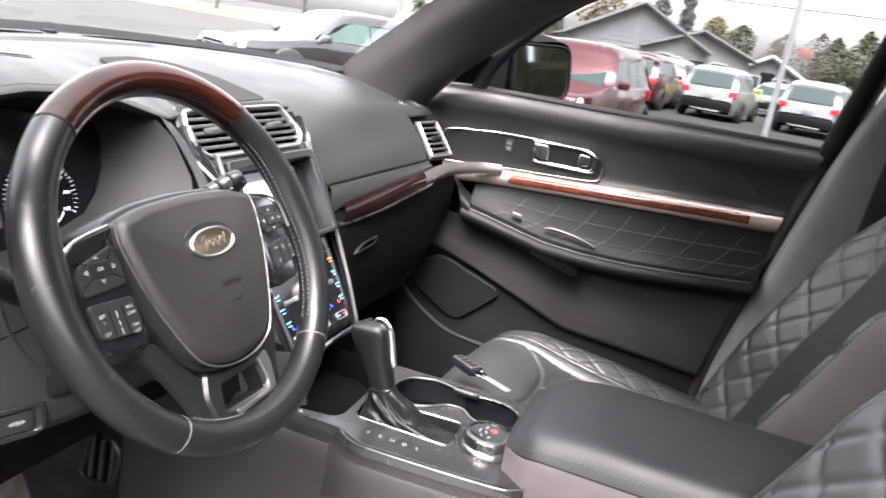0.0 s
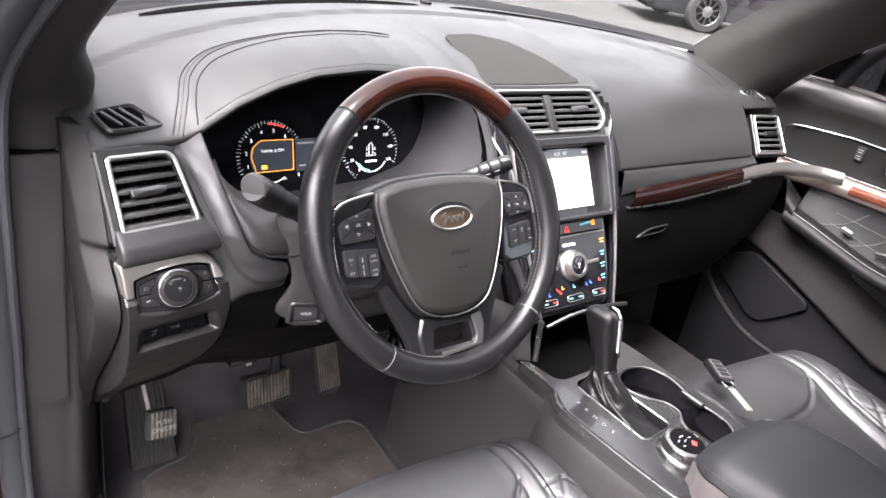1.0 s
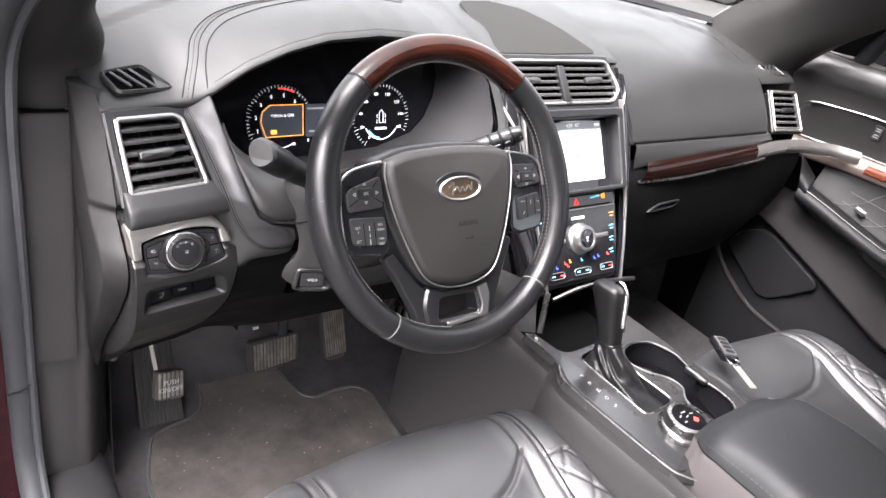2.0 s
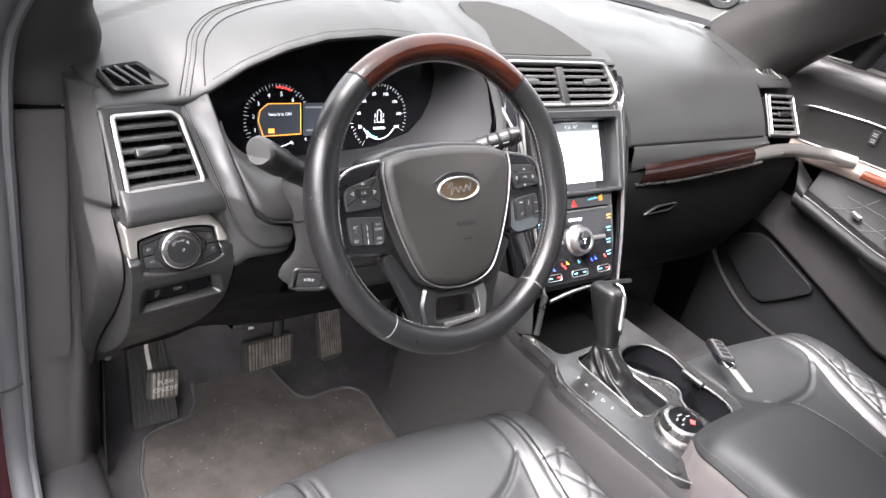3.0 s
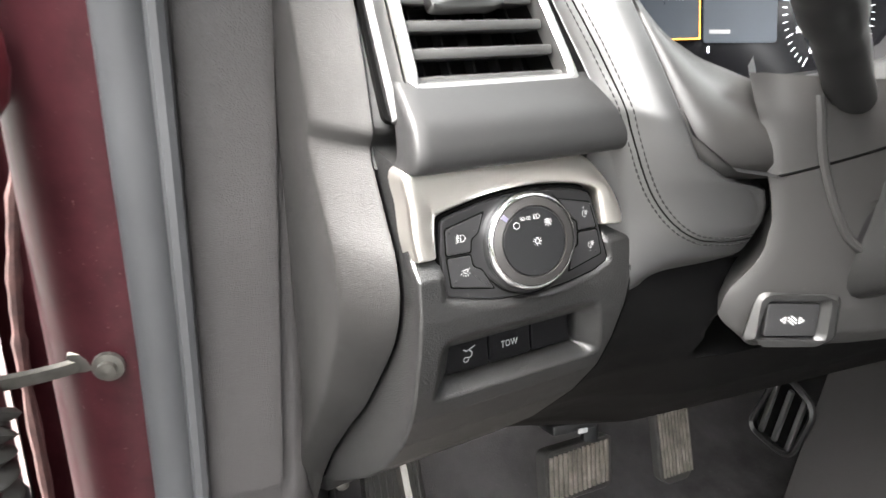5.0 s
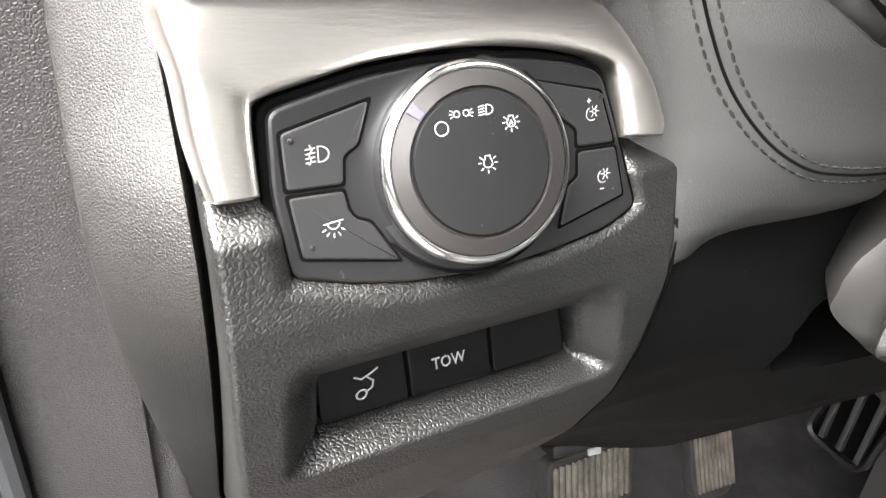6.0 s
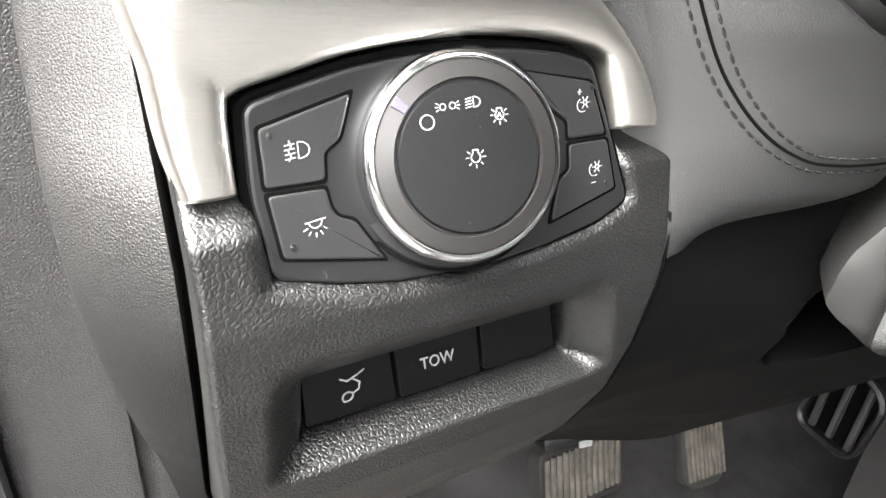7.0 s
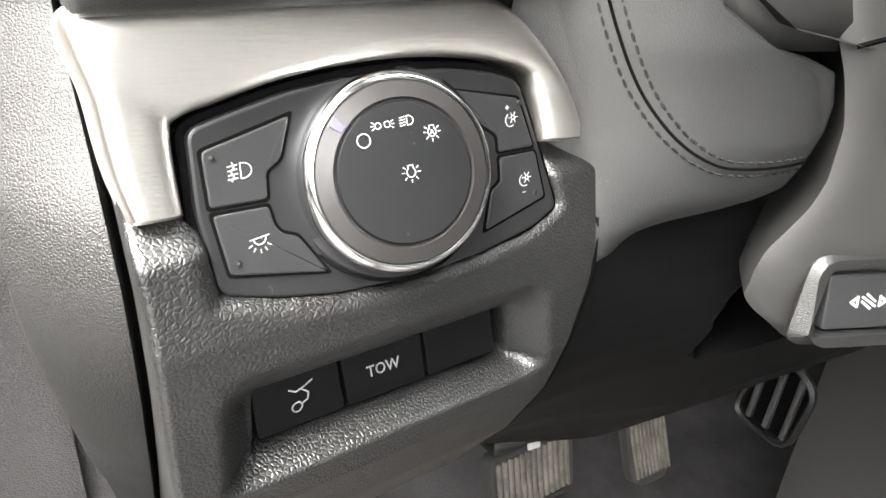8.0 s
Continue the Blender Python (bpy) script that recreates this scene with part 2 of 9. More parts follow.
def thing(name, label, category, place=(0, 0, 0), group="", kind=""):
    ob = new(name)
    ob.empty_display_size = 0.05
    ob.location = place
    return tagged(ob, label, category, group, kind)


def part(name, bm, mat, parent=None, label="", smooth=40):
    bmesh.ops.recalc_face_normals(bm, faces=bm.faces)
    me = bpy.data.meshes.new(name)
    bm.to_mesh(me)
    bm.free()
    me.materials.append(mat)
    if smooth:
        me.shade_smooth()
        me.set_sharp_from_angle(angle=radians(smooth))
    ob = new(name, me)
    if parent:
        ob.parent = parent
        at = Vector()
        up = parent
        while up:
            at += up.location
            up = up.parent
        ob.location = -at
    if label:
        ob["label"] = label
    return ob


def structure(name, bm, mat, label, category, smooth=40, kind="structure"):
    return tagged(part(name, bm, mat, None, "", smooth), label, category, "", kind)


def merge(*bms):
    out = bmesh.new()
    for b in bms:
        vs = [out.verts.new(v.co) for v in b.verts]
        b.verts.index_update()
        for f in b.faces:
            out.faces.new([vs[v.index] for v in f.verts])
        b.free()
    return out


def skin(rows, closed_u=False, closed_v=False, cap=False):
    """Quads over rows of points. closed_u joins each row's ends, closed_v the last row to the first."""
    bm = bmesh.new()
    g = [[bm.verts.new(p) for p in row] for row in rows]
    n, k = len(g), len(g[0])
    for i in range(n if closed_v else n - 1):
        a, b = g[i], g[(i + 1) % n]
        for j in range(k if closed_u else k - 1):
            q = (a[j], a[(j + 1) % k], b[(j + 1) % k], b[j])
            bm.faces.new(q)
    if cap:
        bm.faces.new(g[0])
        bm.faces.new(g[-1][::-1])
    return bm


def spline(pts, n, closed=False):
    """n points on a Catmull-Rom curve through pts, of any dimension."""
    p = np.array(pts, float)
    k = len(p)
    out = []
    segs = k if closed else k - 1
    for i in range(n):
        s = i / n * segs if closed else i / (n - 1) * segs
        j = min(int(s), segs - 1)
        f = s - j
        if closed:
            a, b, c, d = (p[(j + q) % k] for q in (-1, 0, 1, 2))
        else:
            b, c = p[j], p[j + 1]
            a = p[j - 1] if j else 2 * b - c
            d = p[j + 2] if j + 2 < k else 2 * c - b
        out.append(0.5 * (2 * b + (c - a) * f + (2 * a - 5 * b + 4 * c - d) * f * f + (3 * b - 3 * c + d - a) * f ** 3))
    return out


def loft(sections, nu=24, nv=12, closed=False):
    """A smooth skin through sections, which are lists of points."""
    a = [spline(s, nu, closed) for s in sections]
    cols = [spline([row[j] for row in a], nv) for j in range(nu)]
    return skin([[cols[j][i] for j in range(nu)] for i in range(nv)], closed_u=closed)


def fillet(pts, r, n=4):
    """Round the corners of a 2D polygon; r is one radius or one for each corner."""
    out = []
    k = len(pts)
    for i, p in enumerate(pts):
        a, b, c = Vector(pts[i - 1]), Vector(p), Vector(pts[(i + 1) % k])
        rad = r[i] if isinstance(r, (list, tuple)) else r
        e, f = (a - b), (c - b)
        m = min(rad, e.length * 0.45, f.length * 0.45)
        if m < 1e-6:
            out.append((b.x, b.y))
            continue
        s, t = b + e.normalized() * m, b + f.normalized() * m
        for q in range(n + 1):
            w = q / n
            v = (1 - w) ** 2 * s + 2 * w * (1 - w) * b + w * w * t
            out.append((v.x, v.y))
    return out


def inset(pts, d):
    """Move a 2D polygon's sides inwards by d."""
    k = len(pts)
    area = sum(pts[i - 1][0] * pts[i][1] - pts[i][0] * pts[i - 1][1] for i in range(k))
    sign = 1 if area > 0 else -1
    out = []
    for i in range(k):
        a, b, c = Vector(pts[i - 1]), Vector(pts[i]), Vector(pts[(i + 1) % k])
        e, f = (b - a), (c - b)
        n1 = Vector((-e.y, e.x)) * sign
        n2 = Vector((-f.y, f.x)) * sign
        if n1.length < 1e-9 or n2.length < 1e-9:
            out.append((b.x, b.y))
            continue
        n1.normalize(), n2.normalize()
        m = n1 + n2
        m = m / max(0.4, m.length_squared / 2) if m.length > 1e-6 else n1
        v = b + m * d
        out.append((v.x, v.y))
    return out


def plate(M, pts, h, bevel=0.001, base=0.0, dome=0.0):
    """A plate on a 2D outline, from base to base + h, with a rounded front edge. dome raises its middle."""
    loops = [(pts, base), (pts, base + h - bevel), (inset(pts, bevel * 0.3), base + h - bevel * 0.3), (inset(pts, bevel), base + h), (inset(pts, bevel * 1.04), base + h)]
    bm = bmesh.new()
    g = []
    for ring, z in loops:
        g.append([bm.verts.new(M @ Vector((x, y, z))) for x, y in ring])
    k = len(pts)
    for a, b in zip(g, g[1:]):
        for j in range(k):
            bm.faces.new((a[j], a[(j + 1) % k], b[(j + 1) % k], b[j]))
    if dome:
        last = loops[-1][0]
        cx, cy = sum(p[0] for p in last) / k, sum(p[1] for p in last) / k
        prev = g[-1]
        for s in (0.85, 0.6, 0.3):
            ring = [bm.verts.new(M @ Vector((cx + (x - cx) * s, cy + (y - cy) * s, base + h + dome * (1 - s * s)))) for x, y in last]
            for j in range(k):
                bm.faces.new((prev[j], prev[(j + 1) % k], ring[(j + 1) % k], ring[j]))
            prev = ring
        bm.faces.new(prev)
    else:
        bm.faces.new(g[-1])
    bm.faces.new(g[0][::-1])
    return bm


def star(pts, n, c):
    """n points on a polygon, seen from c at even angles."""
    out = []
    k = len(pts)
    for i in range(n):
        a = 2 * math.pi * i / n
        dx, dy = math.cos(a), math.sin(a)
        best = None
        for j in range(k):
            (x1, y1), (x2, y2) = pts[j - 1], pts[j]
            ex, ey = x2 - x1, y2 - y1
            det = dx * -ey + dy * ex
            if abs(det) < 1e-12:
                continue
            px, py = x1 - c[0], y1 - c[1]
            t = (px * -ey + py * ex) / det
            s = (dx * py - dy * px) / det
            if t > 0 and -1e-6 <= s <= 1 + 1e-6 and (best is None or t > best):
                best = t
        out.append((c[0] + dx * best, c[1] + dy * best))
    return out


def ring(M, outer, inner, h, bevel=0.001, base=0.0, n=120, deep=0.0, c=None):
    """A flat frame between two outlines; deep carries its inner wall back by that much."""
    k = len(inner)
    c = c or (sum(p[0] for p in inner) / k, sum(p[1] for p in inner) / k)
    o, i = star(outer, n, c), star(inner, n, c)
    loops = [(o, base), (o, base + h - bevel), (inset(o, bevel), base + h), (inset(i, -bevel), base + h), (i, base + h - bevel), (i, base - deep)]
    return skin([[M @ Vector((x, y, z)) for x, y in loop] for loop, z in loops], closed_u=True)


def box(M, c, s, bevel=0.001):
    """A box with rounded edges: centre and size in the frame M."""
    bm = bmesh.new()
    bmesh.ops.create_cube(bm, size=1)
    bmesh.ops.scale(bm, vec=s, verts=bm.verts)
    if bevel > 0:
        bmesh.ops.bevel(bm, geom=bm.edges[:], offset=min(bevel, 0.45 * min(s)), segments=2, affect="EDGES", profile=0.5)
    bmesh.ops.transform(bm, matrix=M @ Matrix.Translation(c), verts=bm.verts)
    return bm


def lathe(M, profile, n=64):
    """Turn a profile of (radius, height) round the frame's third axis."""
    rows = []
    for r, h in profile:
        rows.append([M @ Vector((r * math.cos(2 * math.pi * i / n), r * math.sin(2 * math.pi * i / n), h)) for i in range(n)])
    bm = skin(rows, closed_u=True)
    bm.verts.ensure_lookup_table()
    if profile[-1][0] > 1e-5:
        bm.faces.new([bm.verts[(len(rows) - 1) * n + i] for i in range(n)])
    return bm


def tube(pts, r, n=8, closed=False, cap=True, flat=1.0, up=None):
    """A tube along points; r is a radius or one for each point; flat squeezes it along its normal."""
    pts = [Vector(p) for p in pts]
    k = len(pts)
    rows = []
    nrm = None
    for i, p in enumerate(pts):
        a = pts[i - 1] if i or closed else p
        b = pts[(i + 1) % k] if i < k - 1 or closed else p
        t = (b - a).normalized()
        if up is not None:
            nrm = Vector(up)
        elif nrm is None:
            nrm = Vector((0, 0, 1)) if abs(t.z) < 0.9 else Vector((1, 0, 0))
        nrm = (nrm - nrm.dot(t) * t).normalized()
        bi = t.cross(nrm)
        rad = r[i] if isinstance(r, (list, tuple)) else r
        rows.append([p + rad * (math.cos(2 * math.pi * j / n) * bi + flat * math.sin(2 * math.pi * j / n) * nrm) for j in range(n)])
    return skin(rows, closed_u=True, closed_v=closed, cap=cap and not closed)


def stitches(pts, length=0.0038, gap=0.0026, r=0.00055, lift=(0, 0, 0)):
    """Short threads along a line of points."""
    pts = [Vector(p) + Vector(lift) for p in pts]
    bms = []
    acc = [0.0]
    for a, b in zip(pts, pts[1:]):
        acc.append(acc[-1] + (b - a).length)

    def at(s):
        for i in range(len(pts) - 1):
            if s <= acc[i + 1] or i == len(pts) - 2:
                return pts[i].lerp(pts[i + 1], (s - acc[i]) / max(1e-9, acc[i + 1] - acc[i]))

    s = 0.0
    while s + length < acc[-1]:
        bms.append(tube([at(s), at(s + length / 2), at(s + length)], [r * 0.6, r, r * 0.6], 4))
        s += length + gap
    return merge(*bms)


def strokes(M, lines, w, h=0.0002, base=0.0):
    """Printed lines of a symbol, as thin raised ribbons."""
    bms = []
    for line in lines:
        for (x1, y1), (x2, y2) in zip(line, line[1:]):
            d = Vector((x2 - x1, y2 - y1))
            if d.length < 1e-7:
                continue
            t = d.normalized() * w * 0.35
            nn = Vector((-d.y, d.x)).normalized() * w / 2
            a, b = Vector((x1, y1)) - t, Vector((x2, y2)) + t
            bms.append(plate(M, [tuple(a - nn), tuple(b - nn), tuple(b + nn), tuple(a + nn)], h, 0.00005, base))
    return merge(*bms)


def arc(cx, cy, r, a0, a1, n=16):
    return [(cx + r * math.cos(radians(a0 + (a1 - a0) * i / n)), cy + r * math.sin(radians(a0 + (a1 - a0) * i / n))) for i in range(n + 1)]


def lettering(M, text, size, base=0.0, depth=0.0001):
    """Printed words in the built-in font, centred on the frame."""
    cu = bpy.data.curves.new("print", "FONT")
    cu.body, cu.size, cu.align_x, cu.align_y, cu.extrude = text, size, "CENTER", "CENTER", depth
    cu.resolution_u = 2
    ob = new("print", cu)
    me = bpy.data.meshes.new_from_object(ob.evaluated_get(bpy.context.evaluated_depsgraph_get()))
    bm = bmesh.new()
    bm.from_mesh(me)
    bmesh.ops.transform(bm, matrix=M @ Matrix.Translation((0, 0, base)), verts=bm.verts)
    bpy.data.objects.remove(ob)
    bpy.data.curves.remove(cu)
    bpy.data.meshes.remove(me)
    return bm


def sstep(a, b, x):
    t = min(1.0, max(0.0, (x - a) / (b - a)))
    return t * t * (3 - 2 * t)


def mm(pts):
    return [(x / 1000, y / 1000) for x, y in pts]


def lerp_at(table, x):
    """Linear reading of a table of (x, value)."""
    for (a, p), (b, q) in zip(table, table[1:]):
        if x <= b:
            return p + (q - p) * max(0.0, (x - a) / (b - a))
    return table[-1][1]

# ---- dashboard ----
dashboard = thing("dashboard", "black soft-touch dashboard with stitched hood, chrome-rimmed vents and wood strip", "dashboard", (0, 0.1, 1.1))


def y_front(x):
    return 0.46 - 0.42 * x * x


def top_height(x, y):
    return 1.312 - 0.0275 * (x / 0.7) ** 2 - 0.75 * max(0.0, 0.32 - y) ** 2


HOOD = [(-0.645, 1.2150), (-0.632, 1.2175), (-0.620, 1.2225), (-0.609, 1.228), (-0.554, 1.253), (-0.495, 1.272), (-0.434, 1.285), (-0.351, 1.292), (-0.293, 1.290), (-0.23, 1.279), (-0.18, 1.262), (-0.155, 1.2555)]


def pad_edge(x):
    """Where the upper pad ends towards the seats: y, z."""
    if x <= -0.645:
        return 0.005, top_height(x, 0.005)
    if x < -0.155:
        z = lerp_at(HOOD, x)
        y = max(0.0, 0.76 * (z - 1.228))
        return (y * sstep(-0.645, -0.612, x) + 0.005 * (1 - sstep(-0.645, -0.612, x))), z
    return 0.045 - 0.02 * (1 - sstep(-0.155, -0.10, x)), top_height(x, 0.045) + 0.004


def upper_pad():
    rows = []
    nx, ny = 150, 46
    for i in range(nx + 1):
        x = -0.75 + i * (0.75 + 0.158) / nx
        ye, ze = pad_edge(x)
        yf = y_front(x)
        col = []
        for j in range(ny + 1):
            v = j / ny
            y = yf + (ye - yf) * v
            z = top_height(x, y) + (ze - top_height(x, ye)) * sstep(0.30, 1.0, v)
            # ledge seam behind the defroster slots
            d = (yf - y) - 0.115
            z += 0.004 * (1 - sstep(-0.006, 0.006, d)) - 0.003 * math.exp(-(d / 0.003) ** 2)
            col.append(Vector((max(x, -0.75 + 0.017 * (1 - sstep(0.03, 0.075, y))), y, z)))
        x = max(x, -0.733)
        # rolled lip
        col.append(Vector((x, ye - 0.002, ze - 0.003)))
        under = sstep(-0.622, -0.606, x)
        col.append(Vector((x, ye - 0.002 + 0.003 * under, ze - 0.008)))
        col.append(Vector((x, ye + 0.001 + 0.011 * under, ze - 0.012)))
        rows.append(col)
    return skin(rows)


part("upper_pad", upper_pad(), SOFT, dashboard, "pale-lit black soft-touch top pad", smooth=60)


def passenger_pad():
    rows = []
    for i in range(49):
        x = 0.145 + i * 0.477 / 48
        yf = y_front(x)
        prof = [(yf, top_height(x, yf)), (yf - 0.06, top_height(x, yf - 0.06)), (0.20, top_height(x, 0.2)), (0.13, top_height(x, 0.13)), (0.08, top_height(x, 0.08)),
                (0.040, 1.238), (0.006, 1.205), (-0.022, 1.168), (-0.036, 1.142), (-0.039, 1.130), (-0.030, 1.123), (-0.006, 1.120)]
        row = []
        for y, z in spline(prof, 60):
            d = (yf - y) - 0.115
            lean = lerp_at([(1.12, 0.030), (1.16, 0.026), (1.20, 0.018), (1.24, 0.006), (1.27, -0.008), (1.30, -0.016)], z) * (1 - i / 48) ** 2
            row.append(Vector((x + lean, y, z + 0.004 * (1 - sstep(-0.006, 0.006, d)) - 0.003 * math.exp(-(d / 0.003) ** 2))))
        rows.append(row)
    rows.insert(0, [p + Vector((-0.002, 0.004, -0.004)) for p in rows[0]])
    rows.insert(0, [p + Vector((-0.001, 0.016, -0.010)) for p in rows[0]])
    return skin(rows)


part("passenger_pad", passenger_pad(), SOFT, dashboard, smooth=60)


def corner_pad():
    rows = []
    for i in range(13):
        x = 0.624 + i * 0.136 / 12
        yf = y_front(x)
        prof = [(yf, top_height(x, yf)), (0.20, top_height(x, 0.2)), (0.13, top_height(x, 0.13)), (0.08, top_height(x, 0.08)), (0.045, 1.238), (0.020, 1.222), (0.03, 1.215)]
        rows.append([Vector((x, y, z)) for y, z in spline(prof, 30)])
    return skin(rows)


part("corner_pad", corner_pad(), SOFT, dashboard)


# defroster slots: ribbons on the ledge, the openings' shade in their black
def on_top(x, back, lift=0.001):
    y = y_front(x) - back
    return Vector((x, y, top_height(x, y) + 0.004 + lift))


for x0, x1, b0, b1 in ((-0.60, -0.025, 0.018, 0.046), (0.055, 0.58, 0.046, 0.022)):
    rows = []
    for i in range(31):
        x = x0 + (x1 - x0) * i / 30
        w = 0.022 * min(1.0, 0.35 + 6 * min(i, 30 - i) / 30)
        b = b0 + (b1 - b0) * i / 30 + 0.010
        rows.append([on_top(x, b - w / 2, 0.0015), on_top(x, b, 0.0006), on_top(x, b + w / 2, 0.0015)])
    part("defroster_slot", skin(rows), DARK, dashboard, "long black defroster slot")
part("light_sensor", lathe(axes(on_top(0.01, 0.032), (1, 0, 0), (0, 1, 0)), [(0.012, 0), (0.012, 0.003), (0.009, 0.005), (0.0, 0.0055)], 24), DULL, dashboard, "small round black sensor dome")

# speaker grille in the middle of the top
grille_pts = [(-0.105, 0.205), (-0.03, 0.214), (0.03, 0.190), (0.075, 0.135), (0.118, 0.062), (0.0, 0.056), (-0.125, 0.058)]
bm = bmesh.new()
lo = fillet(grille_pts, 0.014, 5)
vs = [bm.verts.new((x, y, top_height(x, y) + 0.0055)) for x, y in lo]
c = bm.verts.new((-0.01, 0.12, top_height(-0.01, 0.12) + 0.0065))
for i in range(len(vs)):
    bm.faces.new((vs[i - 1], vs[i], c))
low = [bm.verts.new((x, y, top_height(x, y) - 0.004)) for x, y in inset(lo, -0.001)]
for i in range(len(vs)):
    bm.faces.new((vs[i - 1], vs[i], low[i], low[i - 1]))
GRILLE = material("woven_speaker_grille", (0.014, 0.014, 0.0135), 0.75, spec=0.1, grain=0.8, size=800)
part("speaker_grille", bm, GRILLE, dashboard, "dark grey fabric speaker grille")

# stitched seam round the hood
hood_line = spline([(-0.640, 0.008), (-0.619, 0.055), (-0.600, 0.10), (-0.567, 0.137), (-0.525, 0.160), (-0.46, 0.174), (-0.38, 0.182), (-0.25, 0.18)], 60)


def on_pad(x, y, lift=0.0006):
    ye, ze = pad_edge(x)
    yf = y_front(x)
    v = (y - yf) / (ye - yf)
    return Vector((x, y, top_height(x, y) + (ze - top_height(x, ye)) * sstep(0.30, 1.0, v) + lift))


part("hood_seam", tube([on_pad(x, y, 0.0003) for x, y in hood_line], 0.0007, 6), DULL, dashboard)
part("hood_seam", tube([on_pad(x + 0.010, y - 0.006, 0.0003) for x, y in hood_line], 0.0006, 6), DULL, dashboard)
inner_line = spline([(-0.6105, 0.006), (-0.600, 0.045), (-0.583, 0.083), (-0.556, 0.112), (-0.52, 0.131), (-0.46, 0.148), (-0.38, 0.158), (-0.25, 0.160)], 60)
part("hood_seam", tube([on_pad(x, y, 0.0002) for x, y in inner_line], 0.0008, 6), DULL, dashboard)
part("hood_stitching", stitches([on_pad(x + 0.005, y - 0.003) for x, y in hood_line]), THREAD_DARK, dashboard)
edge_line = []
for i in range(60):
    x = -0.60 + 0.42 * i / 59
    ye, ze = pad_edge(x)
    edge_line.append(on_pad(x, ye + 0.008, 0.0004))
part("hood_stitching", stitches(edge_line), THREAD_DARK, dashboard)

# ---- instrument cluster ----
CL = axes((-0.40, 0.075, 1.155), (1, 0, 0), (0, 0.27, 0.96))


def opening_loop():
    top = []
    for i in range(25):
        x = -0.6085 + i * 0.4285 / 24
        ye, ze = pad_edge(x)
        top.append((x, ye + 0.004, ze - 0.006))
    side_r = [(-0.170, 0.004, 1.232), (-0.176, -0.033, 1.187), (-0.196, -0.060, 1.148), (-0.225, -0.080, 1.120)]
    low = [(-0.30, -0.090, 1.096), (-0.42, -0.096, 1.088), (-0.52, -0.100, 1.087)]
    side_l = [(-0.556, -0.102, 1.094), (-0.577, -0.092, 1.110), (-0.592, -0.053, 1.158), (-0.604, -0.018, 1.205)]
    return [Vector(p) for p in top + side_r + low + side_l]


outer_loop = opening_loop()
k = len(outer_loop)
inner_loop = []
for p in outer_loop:
    q = Vector((-0.40 + (p.x + 0.40) * 0.86 - 0.005, 0, 1.165 + (p.z - 1.165) * 0.80))
    q.y = 0.075 + 0.28 * (q.z - 1.155) - 0.001
    inner_loop.append(q)
rows = []
for s in (0, 0.03, 0.3, 0.65, 1.0):
    rows.append([a.lerp(b, s) for a, b in zip(outer_loop, inner_loop)])
part("binnacle", skin(rows, closed_u=True), DULL, dashboard, "grained shroud round the instruments", smooth=35)
cluster = part("instrument_cluster", plate(CL, fillet(mm([(-215, -85), (215, -85), (215, 60), (170, 108), (110, 120), (-60, 120), (-130, 92), (-205, 45)]), 0.03), 0.004, 0.001, -0.006), CLUSTER, dashboard, "black instrument face with two round gauges")
for gx, start, count in ((-0.0775, 232, 9), (0.0915, 236, 9)):
    ticks = []
    for i in range((count - 1) * 5 + 1):
        a = start - i * (244 if gx < 0 else 262) / ((count - 1) * 5)
        if gx < 0 and a < 20:
            continue
        ca, sa = math.cos(radians(a)), math.sin(radians(a))
        r0 = 0.0435 if i % 5 == 0 else 0.0468
        ticks.append([(gx + r0 * ca, r0 * sa - 0.002), (gx + 0.051 * ca, 0.051 * sa - 0.002)])
    part("gauge_scale", strokes(CL, ticks, 0.00040, 0.0002, -0.0018), WHITE_LIT, cluster, "white lit gauge ticks")
    names = [str(n) for n in range(count)] if gx < 0 else [str(20 * n) for n in range(count)]
    bms = []
    for i, word in enumerate(names):
        a = radians(start - i * (244 if gx < 0 else 262) / (count - 1))
        if gx < 0 and math.degrees(a) < 20:
            continue
        bms.append(lettering(CL @ Matrix.Translation((gx + 0.0365 * math.cos(a), 0.0365 * math.sin(a) - 0.002, -0.0018)), word, 0.0078 if gx < 0 else 0.0066))
    part("gauge_figures", merge(*bms), WHITE_LIT, cluster, "white lit gauge figures", smooth=0)
red_arc = strokes(CL, [arc(-0.0775, -0.002, 0.046, 62, 92, 8)], 0.0018, 0.0002, -0.0015)
part("red_zone", red_arc, RED_LIT, cluster, "red warning zone of the gauge")
part("left_display", plate(CL, fillet(mm([(-103, -24), (-42, -23), (-42, 21), (-95, 21), (-108, 8), (-108, -10)]), 0.004), 0.001, 0.0003, -0.0018), SCREEN_DARK, cluster, "lit display tile with text")
part("display_border", strokes(CL, [mm([(-100, -24), (-42, -23), (-42, 21), (-92, 21), (-104, 12), (-107, -2), (-100, -24)])], 0.0010, 0.0003, -0.0006), ORANGE_LIT, cluster, "orange lit border of the display")
part("display_text", lettering(CL @ Matrix.Translation((-0.074, 0.006, -0.0007)), "Vehicle is ON", 0.0062), WHITE_LIT, cluster, "small white words on the display", smooth=0)
part("display_symbol", plate(CL, mm([(-92, -20), (-83, -20), (-83, -14), (-92, -14)]), 0.0003, 0.0001, -0.0007), ORANGE_LIT, cluster)
part("middle_display", plate(CL, fillet(mm([(-38, -26), (34, -26), (34, 21), (-38, 21)]), 0.003), 0.001, 0.0003, -0.0018), SCREEN_DARK, cluster)
